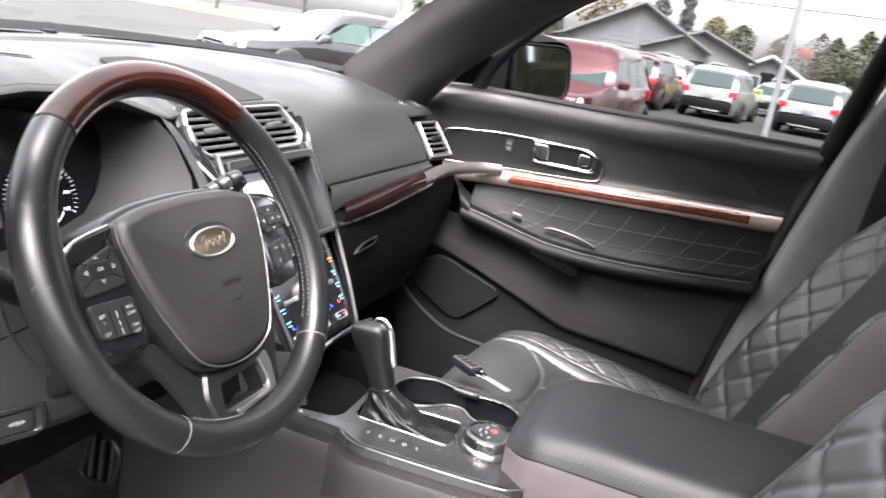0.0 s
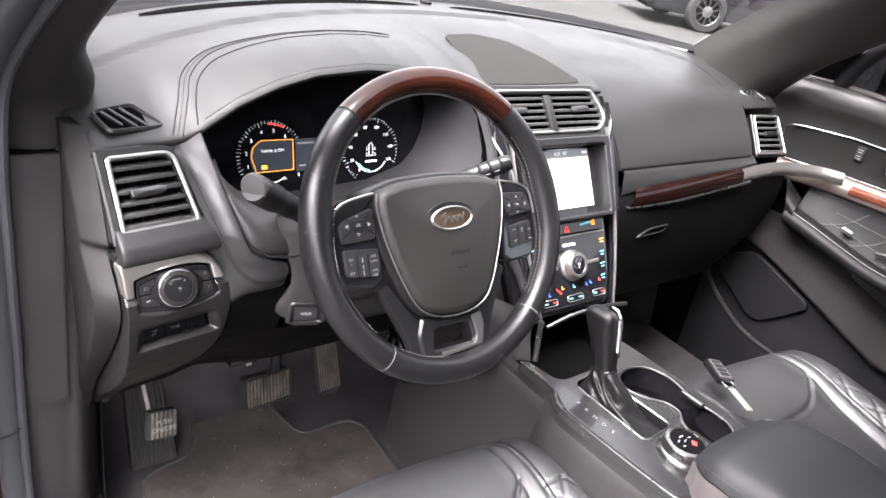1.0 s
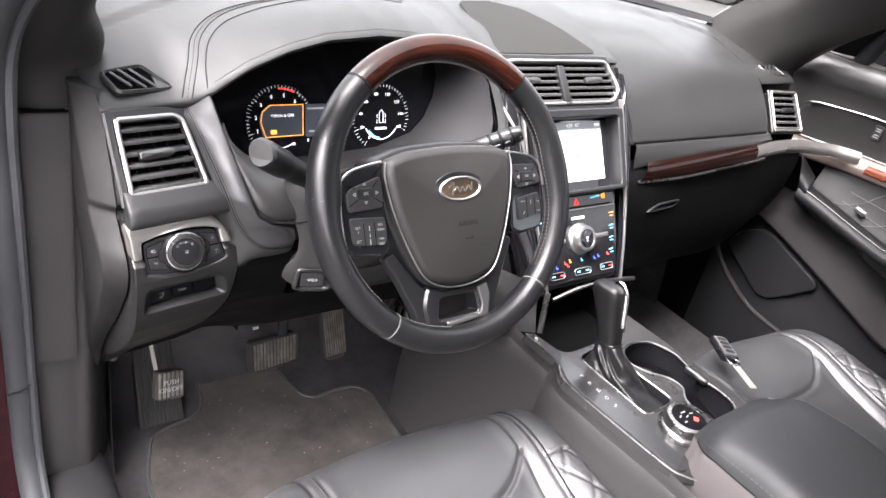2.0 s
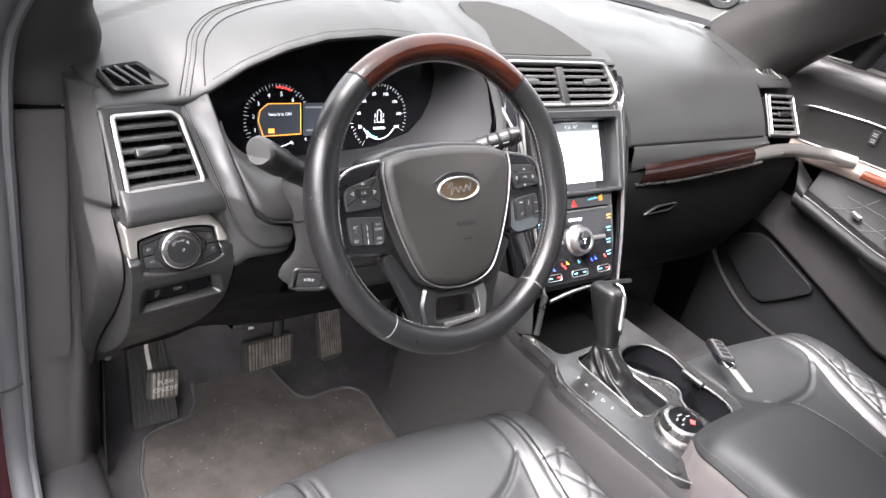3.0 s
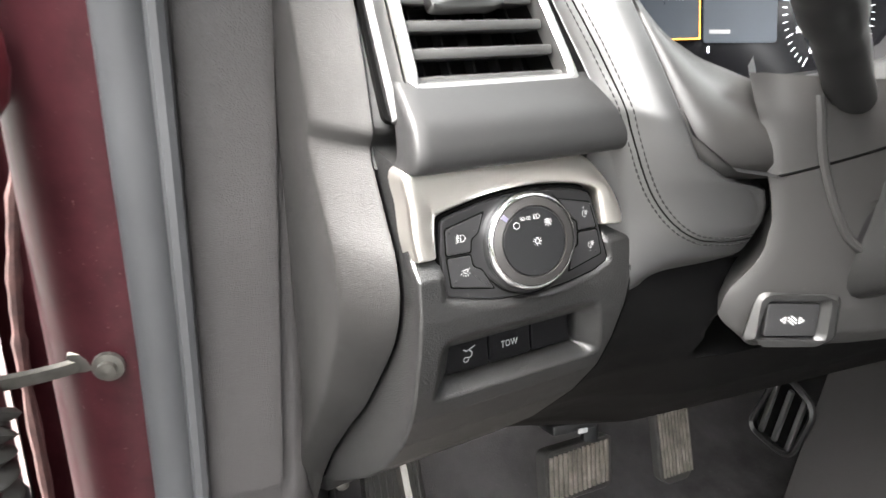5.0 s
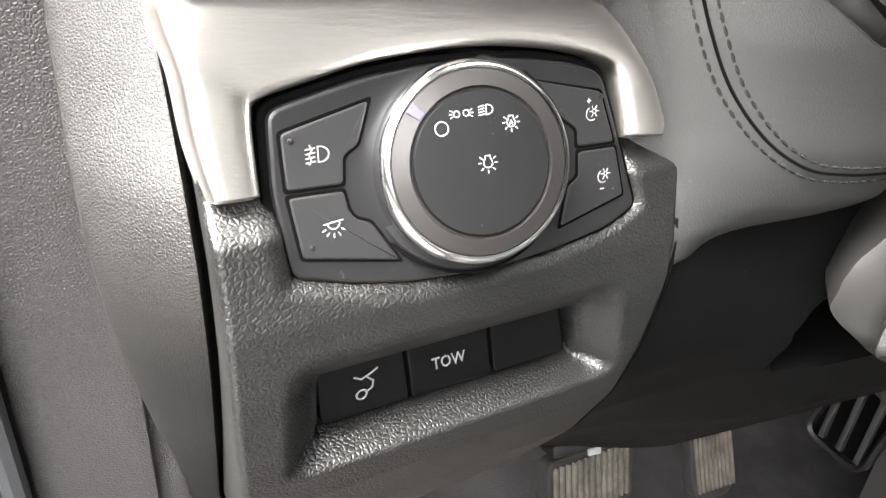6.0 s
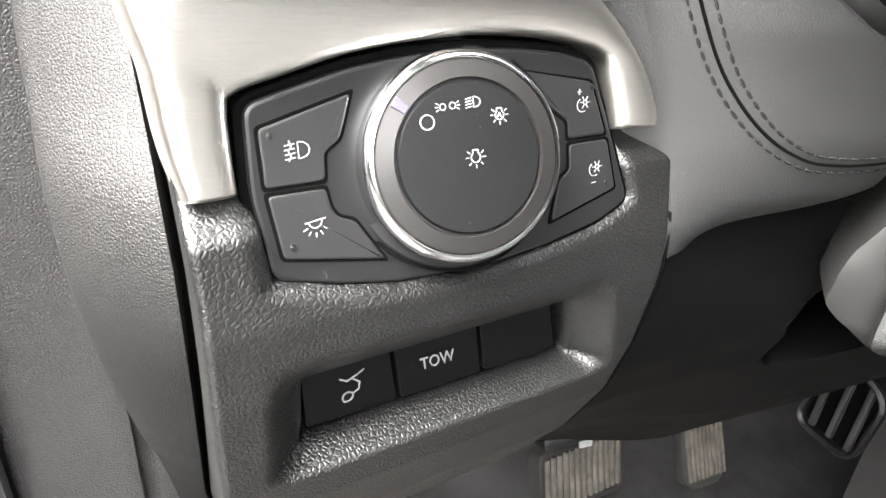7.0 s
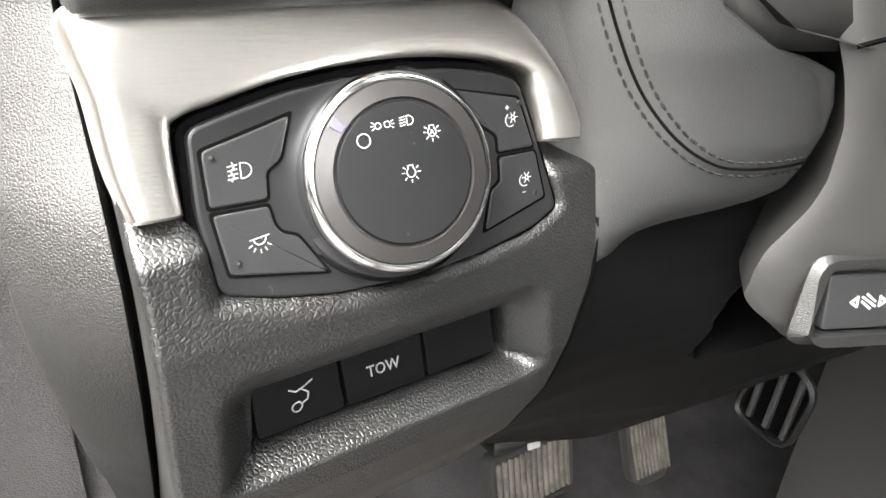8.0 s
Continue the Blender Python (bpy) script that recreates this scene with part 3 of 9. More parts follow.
for line in (mm([(-34, 15), (-8, 15)]), mm([(-32, -18), (-14, -18)])):
    part("display_text", strokes(CL, [line], 0.0028, 0.0002, -0.0007), WHITE, cluster, "small blurred line of text")
for line in (arc(-0.0775, -0.004, 0.036, 232, 305, 10), arc(0.0915, -0.006, 0.030, 205, 330, 14)):
    part("fuel_scale", strokes(CL, [line], 0.0013, 0.0002, -0.0005), WHITE_LIT, cluster)
for u, ch in ((-0.105, "C"), (-0.056, "H"), (-0.034, "E")):
    part("gauge_letter", lettering(CL @ Matrix.Translation((u, -0.036 if ch != "E" else -0.031, -0.0005)), ch, 0.006), WHITE_LIT, cluster, smooth=0)
part("right_dial", lathe(CL @ Matrix.Translation((0.0915, -0.003, -0.0018)), [(0.031, 0), (0.031, 0.0008), (0.0, 0.0009)], 40), CLUSTER, cluster, "round grey-lit centre of the right gauge")
car_icon = [mm([(88, 6), (88, -10), (95, -10), (95, 6), (91.5, 10), (88, 6)]), mm([(84, 3), (84, -2)]), mm([(99, 3), (99, -2)]), mm([(84, -6), (84, -11)]), mm([(99, -6), (99, -11)])]
part("car_symbol", strokes(CL, car_icon, 0.0009, 0.0002, -0.0008), WHITE_LIT, cluster, "small lit symbol of a car")
part("dial_text", strokes(CL, [mm([(82, -19), (101, -19)])], 0.003, 0.0002, -0.0008), WHITE_LIT, cluster)
part("dial_text", strokes(CL, [arc(0.0915, -0.008, 0.026, 215, 262, 6)], 0.003, 0.0002, -0.0007), CYAN_LIT, cluster)

# moulded cheek below the left gauge, between the vinyl and the column
cheek = []
for a, c in zip(spline([(-0.604, -0.030, 1.195), (-0.6005, -0.046, 1.178), (-0.590, -0.070, 1.143), (-0.580, -0.087, 1.112), (-0.570, -0.094, 1.097), (-0.552, -0.0965, 1.0875), (-0.522, -0.0945, 1.0845)], 40),
                spline([(-0.601, -0.024, 1.197), (-0.594, -0.032, 1.177), (-0.575, -0.035, 1.158), (-0.552, -0.036, 1.146), (-0.533, -0.036, 1.138), (-0.514, -0.037, 1.132), (-0.4885, -0.038, 1.124)], 40)):
    a, c = Vector(a), Vector(c)
    wide = (c - a).length / 0.07
    cheek.append([a + Vector((0.002, 0.020, -0.002)), a + Vector((0, 0.003, 0))] + [a.lerp(c, s) + Vector((0, -0.014, 0.008)) * (math.sin(math.pi * s) ** 0.8 * wide) for s in (0.12, 0.25, 0.4, 0.55, 0.7, 0.85)] + [c, c + Vector((0.003, 0.004, -0.001)), c + Vector((0.012, 0.040, -0.020)), c + Vector((0.015, 0.090, -0.030))])
part("binnacle_cheek", skin(cheek), COVER, dashboard, "satin grey-black moulding below the gauges", smooth=70)
# right wall of the binnacle and the trim that runs down beside the stack
part("binnacle_side", loft([[(-0.176, 0.022, 1.258), (-0.166, -0.004, 1.222), (-0.168, -0.038, 1.180), (-0.190, -0.070, 1.140), (-0.20, -0.10, 1.10)],
                            [(-0.160, 0.030, 1.258), (-0.150, -0.004, 1.222), (-0.150, -0.040, 1.180), (-0.168, -0.078, 1.140), (-0.175, -0.11, 1.10)],
                            [(-0.145, 0.040, 1.258), (-0.140, 0.02, 1.222), (-0.138, -0.01, 1.180), (-0.145, -0.05, 1.140), (-0.15, -0.08, 1.10)]], 20, 10), SOFT, dashboard)
part("chrome_blade", tube(spline([(-0.152, -0.012, 1.208), (-0.143, -0.040, 1.185), (-0.132, -0.066, 1.158), (-0.128, -0.09, 1.11)], 16), [0.0024] * 15 + [0.0016], 8), SATIN, dashboard, "curved satin chrome blade beside the stack")

# ---- air vents ----


def air_vent(F, outline, holder, slats, depth=0.03, tab=None, label="", divider=None, w=0.0036):
    """Chrome-framed vent with louvres: frame part > slats, tab, back plate with the inner shade painted black."""
    body = part("air_vent", ring(F, holder, inset(outline, 0.0015), 0.004, 0.0025, -0.005, deep=depth), PLASTIC_FINE, dashboard, label)
    part("chrome_frame", ring(F, outline, inset(outline, w), 0.005, 0.0018, -0.001, deep=0.006), SATIN, body, "satin chrome frame")
    cx = sum(p[0] for p in outline) / len(outline)
    cy = sum(p[1] for p in outline) / len(outline)
    hole = inset(outline, w)
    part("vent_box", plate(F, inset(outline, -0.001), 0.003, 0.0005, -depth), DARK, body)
    ys = [p[1] for p in hole]
    lo_y, hi_y = min(ys), max(ys)
    for i in range(slats):
        v = lo_y + (i + 0.5) * (hi_y - lo_y) / slats
        xs = []
        for j in range(len(hole)):
            (x1, y1), (x2, y2) = hole[j - 1], hole[j]
            if (y1 - v) * (y2 - v) < 0:
                xs.append(x1 + (v - y1) / (y2 - y1) * (x2 - x1))
        xs = [q for q in xs]
        if len(xs) < 2:
            continue
        x0, x1 = min(xs), max(xs)
        m = F @ Matrix.Translation(((x0 + x1) / 2, v, -0.012)) @ pose(0, 0, 0, 22, 0, 0)
        part("slat", box(m, (0, 0, 0.003), (x1 - x0, 0.0052, 0.017), 0.0016), SLAT, body)
    for i in range(5):
        u = cx + (i - 2) * (max(p[0] for p in hole) - min(p[0] for p in hole)) / 6
        part("vane", box(F, (u, cy, -0.025), (0.0015, (hi_y - lo_y) * 0.94, 0.01), 0.0004), DULL, body)
    if divider:
        part("divider", box(F, (divider, cy, -0.002), (0.016, hi_y - lo_y, 0.012), 0.002), PLASTIC_FINE, body)
    for u, v in tab or ():
        m = F @ Matrix.Translation((u, v, -0.002))
        part("vent_tab", plate(m, fillet(mm([(-21, -6), (-14, -7), (14, -6), (22, -3), (22, 3), (13, 5), (-12, 4), (-21, 3)]), 0.0015), 0.006, 0.002, 0.0, dome=0.001), TAB, body, "satin grey vent tab")
    return body


VL = axes((-0.6775, -0.033, 1.166), (0.988, 0.152, 0), (-0.02, 0.60, 0.80))
air_vent(VL, fillet(mm([(-47, -46), (51, -46), (40, 38), (30, 46), (-43, 46)]), [0.004, 0.005, 0.012, 0.008, 0.005]),
         mm([(-57, -58), (66, -58), (52, 50), (36, 56), (-52, 56)]), 6, tab=[(-0.004, 0.001)], label="square dashboard vent with chrome frame", w=0.0054)
VR = axes((0.690, -0.026, 1.172), (0.99, -0.12, 0), (0.02, 0.60, 0.80))
air_vent(VR, fillet(mm([(-51, -46), (47, -46), (43, 46), (-46, 46)]), 0.006), mm([(-54, -50), (50, -50), (46, 50), (-49, 50)]), 6, tab=[(0.004, 0.004)], label="square passenger vent with chrome frame", w=0.005)
VC = axes((0.0, 0.012, 1.231), (1, 0, 0), (0, 0.66, 0.75))
air_vent(VC, fillet(mm([(-112, -40), (112, -40), (136, -20), (136, -2), (118, 40), (-118, 40), (-136, -2), (-136, -20)]), 0.008),
         mm([(-122, -52), (122, -52), (146, -24), (146, 0), (126, 50), (-126, 50), (-146, 0), (-146, -24)]), 6, tab=[(-0.075, 0.004), (0.075, 0.004)], label="wide double vent above the screen", divider=0.0001, w=0.0056)

# side window demisters
for s in (-1, 1):
    D = axes((-0.686 if s < 0 else 0.700, 0.036 if s < 0 else 0.052, 1.2300 if s < 0 else 1.2400), (1, 0.12 if s < 0 else -0.12, 0), (0, 0.92, 0.38))
    pts = fillet(mm([(-32, 14), (14, 22), (36, -14), (-24, -16)]) if s < 0 else mm([(-30, 14), (20, 12), (32, -14), (-16, -14)]), 0.004)
    dem = part("demister", ring(D, inset(pts, -0.005), pts, 0.007, 0.003, -0.005, deep=0.0), SOFT, dashboard, "small slanted demister outlet")
    # Shallow back plate; its black stands in for the outlet's inner shade.
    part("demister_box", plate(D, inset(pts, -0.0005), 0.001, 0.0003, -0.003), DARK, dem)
    for u, ln in ((-17, 0.030), (-4, 0.040), (9, 0.040)):
        m = D @ Matrix.Translation((u / 1000, 0.001, 0.0)) @ pose(0, 0, 0, 0, 0, 34 if s < 0 else -34)
        part("slat", box(m, (0, 0, 0), (0.0042, ln, 0.004), 0.0008), SOFT, dem)

# ---- left end of the dashboard ----
FACE = [(0.735, 0.135), (0.78, 0.098), (0.83, 0.040), (0.87, -0.004), (0.91, -0.043), (0.945, -0.069), (0.968, -0.0805), (0.99, -0.0868), (1.012, -0.0898), (1.03, -0.0900), (1.045, -0.0875), (1.064, -0.085), (1.104, -0.077), (1.114, -0.074), (1.121, -0.0725), (1.128, -0.068), (1.20, -0.007), (1.216, 0.008)]


def face_y(z):
    return lerp_at(FACE, z)


def face_pt(x, z, out=0.0):
    return Vector((x, face_y(z) + 0.152 * (x + 0.67) - out, z))


# rounded cover at the very end, facing the door
GAP_X = [(0.79, -0.718), (0.85, -0.7215), (0.937, -0.723), (1.012, -0.724), (1.039, -0.7245), (1.067, -0.726), (1.094, -0.728), (1.222, -0.7285)]
GAP_Y = [(0.738, 0.118), (0.79, 0.092), (0.8425, 0.053), (0.90, 0.006), (0.937, -0.026), (0.979, -0.0553), (0.997, -0.0675), (1.012, -0.0755), (1.026, -0.0795), (1.039, -0.0797), (1.0547, -0.0754), (1.067, -0.0637), (1.0935, -0.0425), (1.0985, -0.0405), (1.1055, -0.0450), (1.108, -0.0455), (1.135, -0.031), (1.1635, -0.012), (1.20, 0.012), (1.222, 0.026)]
CREASE_X = [(0.738, -0.728), (0.80, -0.735), (0.90, -0.740), (0.97, -0.745), (1.03, -0.749), (1.06, -0.751), (1.0817, -0.7525), (1.10, -0.753), (1.222, -0.756)]
CREASE_IN = [(0.738, 0.010), (0.80, 0.013), (0.97, 0.022), (1.04, 0.024), (1.09, 0.027), (1.16, 0.030), (1.222, 0.030)]
rows = []
for z in [0.745 + 0.006 * j for j in range(57)] + [1.0850 + 0.0022 * j for j in range(14)] + [1.1170 + 0.0075 * j for j in range(15)]:
    gx, gy, cx = lerp_at(GAP_X, z), lerp_at(GAP_Y, z), lerp_at(CREASE_X, z)
    cy = gy + lerp_at(CREASE_IN, z)
    row = [Vector((gx + 0.0005, gy + 0.014, z)), Vector((gx - 0.0002, gy + 0.003, z)), Vector((gx - 0.0010, gy + 0.0006, z)), Vector((gx - 0.0026, gy + 0.0012, z))]
    for s_ in (0.3, 0.5, 0.7, 0.86):
        bow = 0.0016 * math.sin(math.pi * s_)
        row.append(Vector((gx + (cx - gx) * s_ - bow, gy + (cy - gy) * s_ - bow, z)))
    row += [Vector((cx + 0.0006, cy - 0.0010, z)), Vector((cx, cy + 0.0012, z)), Vector((cx - 0.0004, cy + 0.006, z)), Vector((cx + 0.001, max(0.06, cy + 0.02), z)), Vector((cx + 0.004, max(0.100, cy + 0.03), z))]
    rows.append(row)
for row in rows:
    for p in row:
        p.z = min(p.z, top_height(-0.735, p.y) + 0.001)
rows.append([Vector((p.x + 0.004, p.y + 0.001, p.z + 0.001)) for p in rows[-1]])
rows.append([Vector((p.x + 0.016, p.y + 0.003, p.z - 0.001)) for p in rows[-1]])
part("end_cover", skin(rows), PLASTIC_END, dashboard, "rounded pebbled end cover facing the door", smooth=50)
# inner wall of the gap between the end cover and the vent
part("gap_wall", skin([[Vector((lerp_at(GAP_X, z) + dx, lerp_at(GAP_Y, z) + dy, z)) for dx, dy in ((0.0003, 0.040), (0.0010, 0.006), (0.0050, 0.0045), (0.018, 0.006))] for z in np.linspace(1.088, 1.205, 40)]), PLASTIC_FINE, dashboard, smooth=50)
shelf = [[face_pt(x, z, out - back_) for x, back_ in ((-0.7275, 0.020), (-0.7270, 0.008), (-0.7255, 0.0025), (-0.7220, 0.0), (-0.70, 0.0), (-0.66, 0.0), (-0.63, 0.0), (right, 0.0))] for z, out, right in ((1.0985, -0.010, -0.598), (1.0990, 0.000, -0.598), (1.1010, 0.0055, -0.598), (1.1060, 0.0085, -0.600), (1.1130, 0.0090, -0.603), (1.1220, 0.0060, -0.607), (1.1300, 0.0005, -0.61), (1.135, -0.004, -0.61))]
part("vent_shelf", loft(shelf, 16, 60), SHELF, dashboard, "smooth black shelf under the vent", smooth=60)

# light switch panel
PAN = axes((-0.663, -0.083, 1.064), (0.994, 0.11, 0), (0, 0.2, 0.98))
bezel_in = mm([(-46.7, 13.3), (-36.3, 16.1), (-23.4, 19.2), (-9.7, 20.9), (5.2, 21.6), (21.3, 20.7), (33.4, 18.9), (42.6, 15.8), (48.0, 1.0), (55.8, -22.4), (45.1, -27.4), (27.0, -31.0), (8.0, -33.0), (-15.5, -31.9), (-29.7, -29.5), (-44.6, -25.5), (-47.3, -5.1)])
light_panel = part("light_switch_panel", plate(PAN, fillet(inset(bezel_in, 0.0011), 0.0028), 0.006, 0.0010, -0.0085), SMOOTH, dashboard, "satin black headlight switch panel")
silver_out = spline(mm([(-59.3, -5.0), (-61.5, 6), (-62.6, 20), (-64, 36.8), (-45, 38.5), (-9.2, 38.5), (20, 37.8), (35.6, 35.1), (46.3, 26.4), (55.8, 14.1), (61.5, 1.9), (61.6, -2.6)]), 110)
silver_in = spline(mm([(-48.6, -5.2), (-48.8, 3), (-48.6, 11.5), (-46.8, 14.9), (-36.6, 17.7), (-23.6, 20.8), (-10, 22.5), (5, 23.2), (21, 22.3), (33.4, 20.5), (43.6, 17.0), (46.4, 9), (49.0, -2.4)]), 110)
gap_line = [PAN @ Vector((x, y, -0.0052)) for x, y in fillet(inset(bezel_in, 0.0004), 0.003)]
part("bezel_gap", tube(gap_line + gap_line[:1], 0.0012, 8), DARK, light_panel)
sil = []
for (ox, oy), (ix, iy) in zip(silver_out, silver_in):
    row = []
    for s_, h_ in ((0.0, -0.014), (0.0, -0.0035), (0.025, -0.0012), (0.07, 0.0004), (0.14, 0.0011), (0.35, 0.0012), (0.7, 0.0006), (0.87, -0.0002), (0.95, -0.0012), (1.0, -0.0032), (1.0, -0.010)):
        row.append(PAN @ Vector((ox + (ix - ox) * s_, oy + (iy - oy) * s_, h_)))
    sil.append(row)
for at_end in (sil[0], sil[-1]):
    for q, p in enumerate(at_end):
        p += 0.0016 * PAN.to_3x3() @ Vector((0, 0, -1)) * (1 if 2 <= q <= 8 else 0)
bm = skin(sil)
bm.verts.ensure_lookup_table()
nn_ = len(sil[0])
bm.faces.new([bm.verts[q] for q in range(nn_)])
bm.faces.new([bm.verts[(len(sil) - 1) * nn_ + q] for q in range(nn_)])
part("brushed_trim", bm, BRUSHED, dashboard, "brushed nickel trim arching over the light switch", smooth=50)
buttons = [("button", [(-43.7, 7.9), (-22.6, 13.5), (-26.0, 3.6), (-29.6, 1.4), (-30.0, -4.9), (-43.5, -4.9)]), ("button", [(-43.3, -5.9), (-30.1, -5.9), (-29.2, -10.8), (-27.7, -12.8), (-24.2, -14.0), (-17.2, -24.8), (-41.2, -20.4)]),
           ("button", [(19.5, 14.8), (41.2, 10.6), (46.1, -3.3), (33.6, -3.4), (33.4, 1.3), (28, 5.0)]), ("button", [(33.8, -4.3), (46.5, -4.2), (49.6, -17.9), (28.2, -24.0), (30.6, -13.0), (34.0, -11.0)])]
for nm, pts in buttons:
    part("button_gap", plate(PAN, fillet(inset(mm(pts), -0.0004), 0.0012), 0.0004, 0.0001, -0.0026), DARK, light_panel)
    part(nm, plate(PAN, fillet(inset(mm(pts), 0.0003), 0.0012), 0.0030, 0.0005, -0.0048), BUTTON, light_panel)
KN = PAN @ Matrix.Translation((0.0008, -0.0032, 0)) @ Matrix.Diagonal((0.965, 0.965, 1, 1)) @ pose(0, 0, 0, -8, -8, 0)
part("knob_surround", lathe(KN, [(0.0272, -0.0052), (0.0268, -0.0018), (0.0262, -0.0012), (0.0236, -0.0016)], 72), SMOOTH, light_panel)
part("surround_gap", lathe(KN, [(0.0279, -0.006), (0.0277, -0.0019), (0.0262, -0.0023)], 72), DARK, light_panel)
knob = part("rotary_knob", lathe(KN, [(0.0246, -0.004), (0.0248, 0.0015), (0.0246, 0.0042), (0.0240, 0.0060), (0.0231, 0.0069), (0.0223, 0.0070), (0.0220, 0.0066)], 96), CHROME, light_panel, "chrome-ringed rotary light knob")
part("knob_collar", lathe(KN, [(0.0222, 0.0064), (0.0218, 0.0072), (0.0180, 0.0082), (0.0176, 0.0072)], 96), PEWTER, knob, "pewter grey collar")
part("knob_face", lathe(KN, [(0.0173, 0.0060), (0.0172, 0.0078), (0.0168, 0.0083), (0.010, 0.0085), (0.0, 0.0086)], 96), KNOB_FACE, knob, "flat black knob face")
part("knob_marker", plate(KN @ pose(0, 0, 0, 0, 0, 140), mm([(18.2, -1.0), (21.7, -1.2), (21.7, 1.2), (18.2, 1.0)]), 0.0006, 0.0002, 0.0077), material("violet_grey_marker", (0.055, 0.052, 0.085), 0.4), knob)


def sunrays(cx, cy, r0, r1, angles):
    return [[(cx + r0 * math.cos(radians(a)), cy + r0 * math.sin(radians(a))), (cx + r1 * math.cos(radians(a)), cy + r1 * math.sin(radians(a)))] for a in angles]


def lamp_bulb(cx, cy, s):
    return [arc(cx, cy, s, -230, 50, 14), [(cx - s * 0.62, cy + s * 0.78), (cx - s * 0.55, cy + s * 1.5), (cx + s * 0.55, cy + s * 1.5), (cx + s * 0.62, cy + s * 0.78)]] + sunrays(cx, cy, s * 1.5, s * 2.1, (0, -45, -90, -135, 180, 35, 145))


def beam(cx, cy, s, d=1, rays=True):
    """A lamp's outline with light rays on one side."""
    body = arc(cx, cy, s, -90, 90, 10)
    body = [(cx + d * (x - cx) * 1.2, y) for x, y in body] + [(cx - d * s * 0.25, cy + s), (cx - d * s * 0.25, cy - s), (cx, cy - s)]
    out = [body]
    for i in range(4):
        y = cy + s * (0.85 - 0.57 * i)
        out.append([(cx - d * s * 0.7, y), (cx - d * s * 1.9, y - 0.0003)])
    return out


def symbols(F, lines, parent, base, w=0.00042, mat=WHITE, size=0.80):
    pts = [p for line in lines for p in line]
    cx, cy = (min(p[0] for p in pts) + max(p[0] for p in pts)) / 2, (min(p[1] for p in pts) + max(p[1] for p in pts)) / 2
    lines = [[(cx + size * (x - cx), cy + size * (y - cy)) for x, y in line] for line in lines]
    part("symbol", strokes(F, lines, w * 0.64, 0.00012, base), mat, parent, "white printed symbol", smooth=0)


symbols(KN, [arc(-0.0096, 0.0087, 0.0020, 0, 360, 24)], knob, 0.0085)
lamp2 = [arc(-0.0060, 0.0117, 0.0009, 0, 360, 12), arc(-0.0031, 0.0119, 0.0009, 0, 360, 12)] + sunrays(-0.0060, 0.0117, 0.0014, 0.0022, (150, 180, 210)) + sunrays(-0.0031, 0.0119, 0.0014, 0.0022, (30, 0, -30))
symbols(KN, lamp2, knob, 0.0085, 0.00035)
symbols(KN, beam(0.0020, 0.0123, 0.0014), knob, 0.0085, 0.00036)
symbols(KN, lamp_bulb(0.0077, 0.0090, 0.0013) + [[(0.0072, 0.0084), (0.0077, 0.0096), (0.0082, 0.0084)]], knob, 0.0085, 0.00036)
symbols(KN, lamp_bulb(0.0010, 0.0001, 0.0014), knob, 0.0087, 0.00036)
fog = beam(-0.0350, 0.0026, 0.0021)
symbols(PAN, fog + [[(-0.0377, 0.0052), (-0.0372, 0.0039), (-0.0381, 0.0026), (-0.0375, 0.0012), (-0.0381, 0.0000)]], light_panel, -0.0018)
dome = [[(-0.0362, -0.0128), (-0.0306, -0.0120)], [(x, y + 0.0002) for x, y in arc(-0.0334, -0.0128, 0.0018, 185, 360, 8)]] + sunrays(-0.0334, -0.0132, 0.0026, 0.0036, (205, 235, 270, 300, 330))
symbols(PAN, dome, light_panel, -0.0018)
for cx, cy, sign in ((0.0380, 0.0046, 1), (0.0421, -0.0117, -1)):
    dim = [arc(cx, cy, 0.0021, 120, 300, 9)] + sunrays(cx + 0.001, cy + 0.0008, 0.0010, 0.0019, range(0, 360, 60)) + [arc(cx + 0.001, cy + 0.0008, 0.0007, 0, 360, 8)]
    m = (cx - 0.0012, cy + 0.0042) if sign > 0 else (cx - 0.0002, cy - 0.0042)
    dim.append([(m[0] - 0.0007, m[1]), (m[0] + 0.0007, m[1])])
    if sign > 0:
        dim.append([(m[0], m[1] - 0.0007), (m[0], m[1] + 0.0007)])
    symbols(PAN, dim, light_panel, -0.0018, 0.00035)
for u, v in ((-41.3, 6.1), (-38.8, -17.8), (41.0, 9), (46, -16)):
    part("indicator_dot", lathe(PAN @ Matrix.Translation((u / 1000, v / 1000, -0.0020)), [(0.0008, 0), (0.0007, 0.0005), (0, 0.0007)], 10), SMOOTH, light_panel)

# switch row under it
ROW = axes((-0.6588, -0.0739, 0.9962), (0.988, 0.15, 0), (0, 0.0, 1))
row_hole = fillet(mm([(-41.8, -11), (44.0, -11), (39.5, 9.8), (-42.2, 10)]), 0.003)


BEZEL_R = [math.hypot(x, y + 0.005) for x, y in star(bezel_in, 180, (0.0, -0.005))]


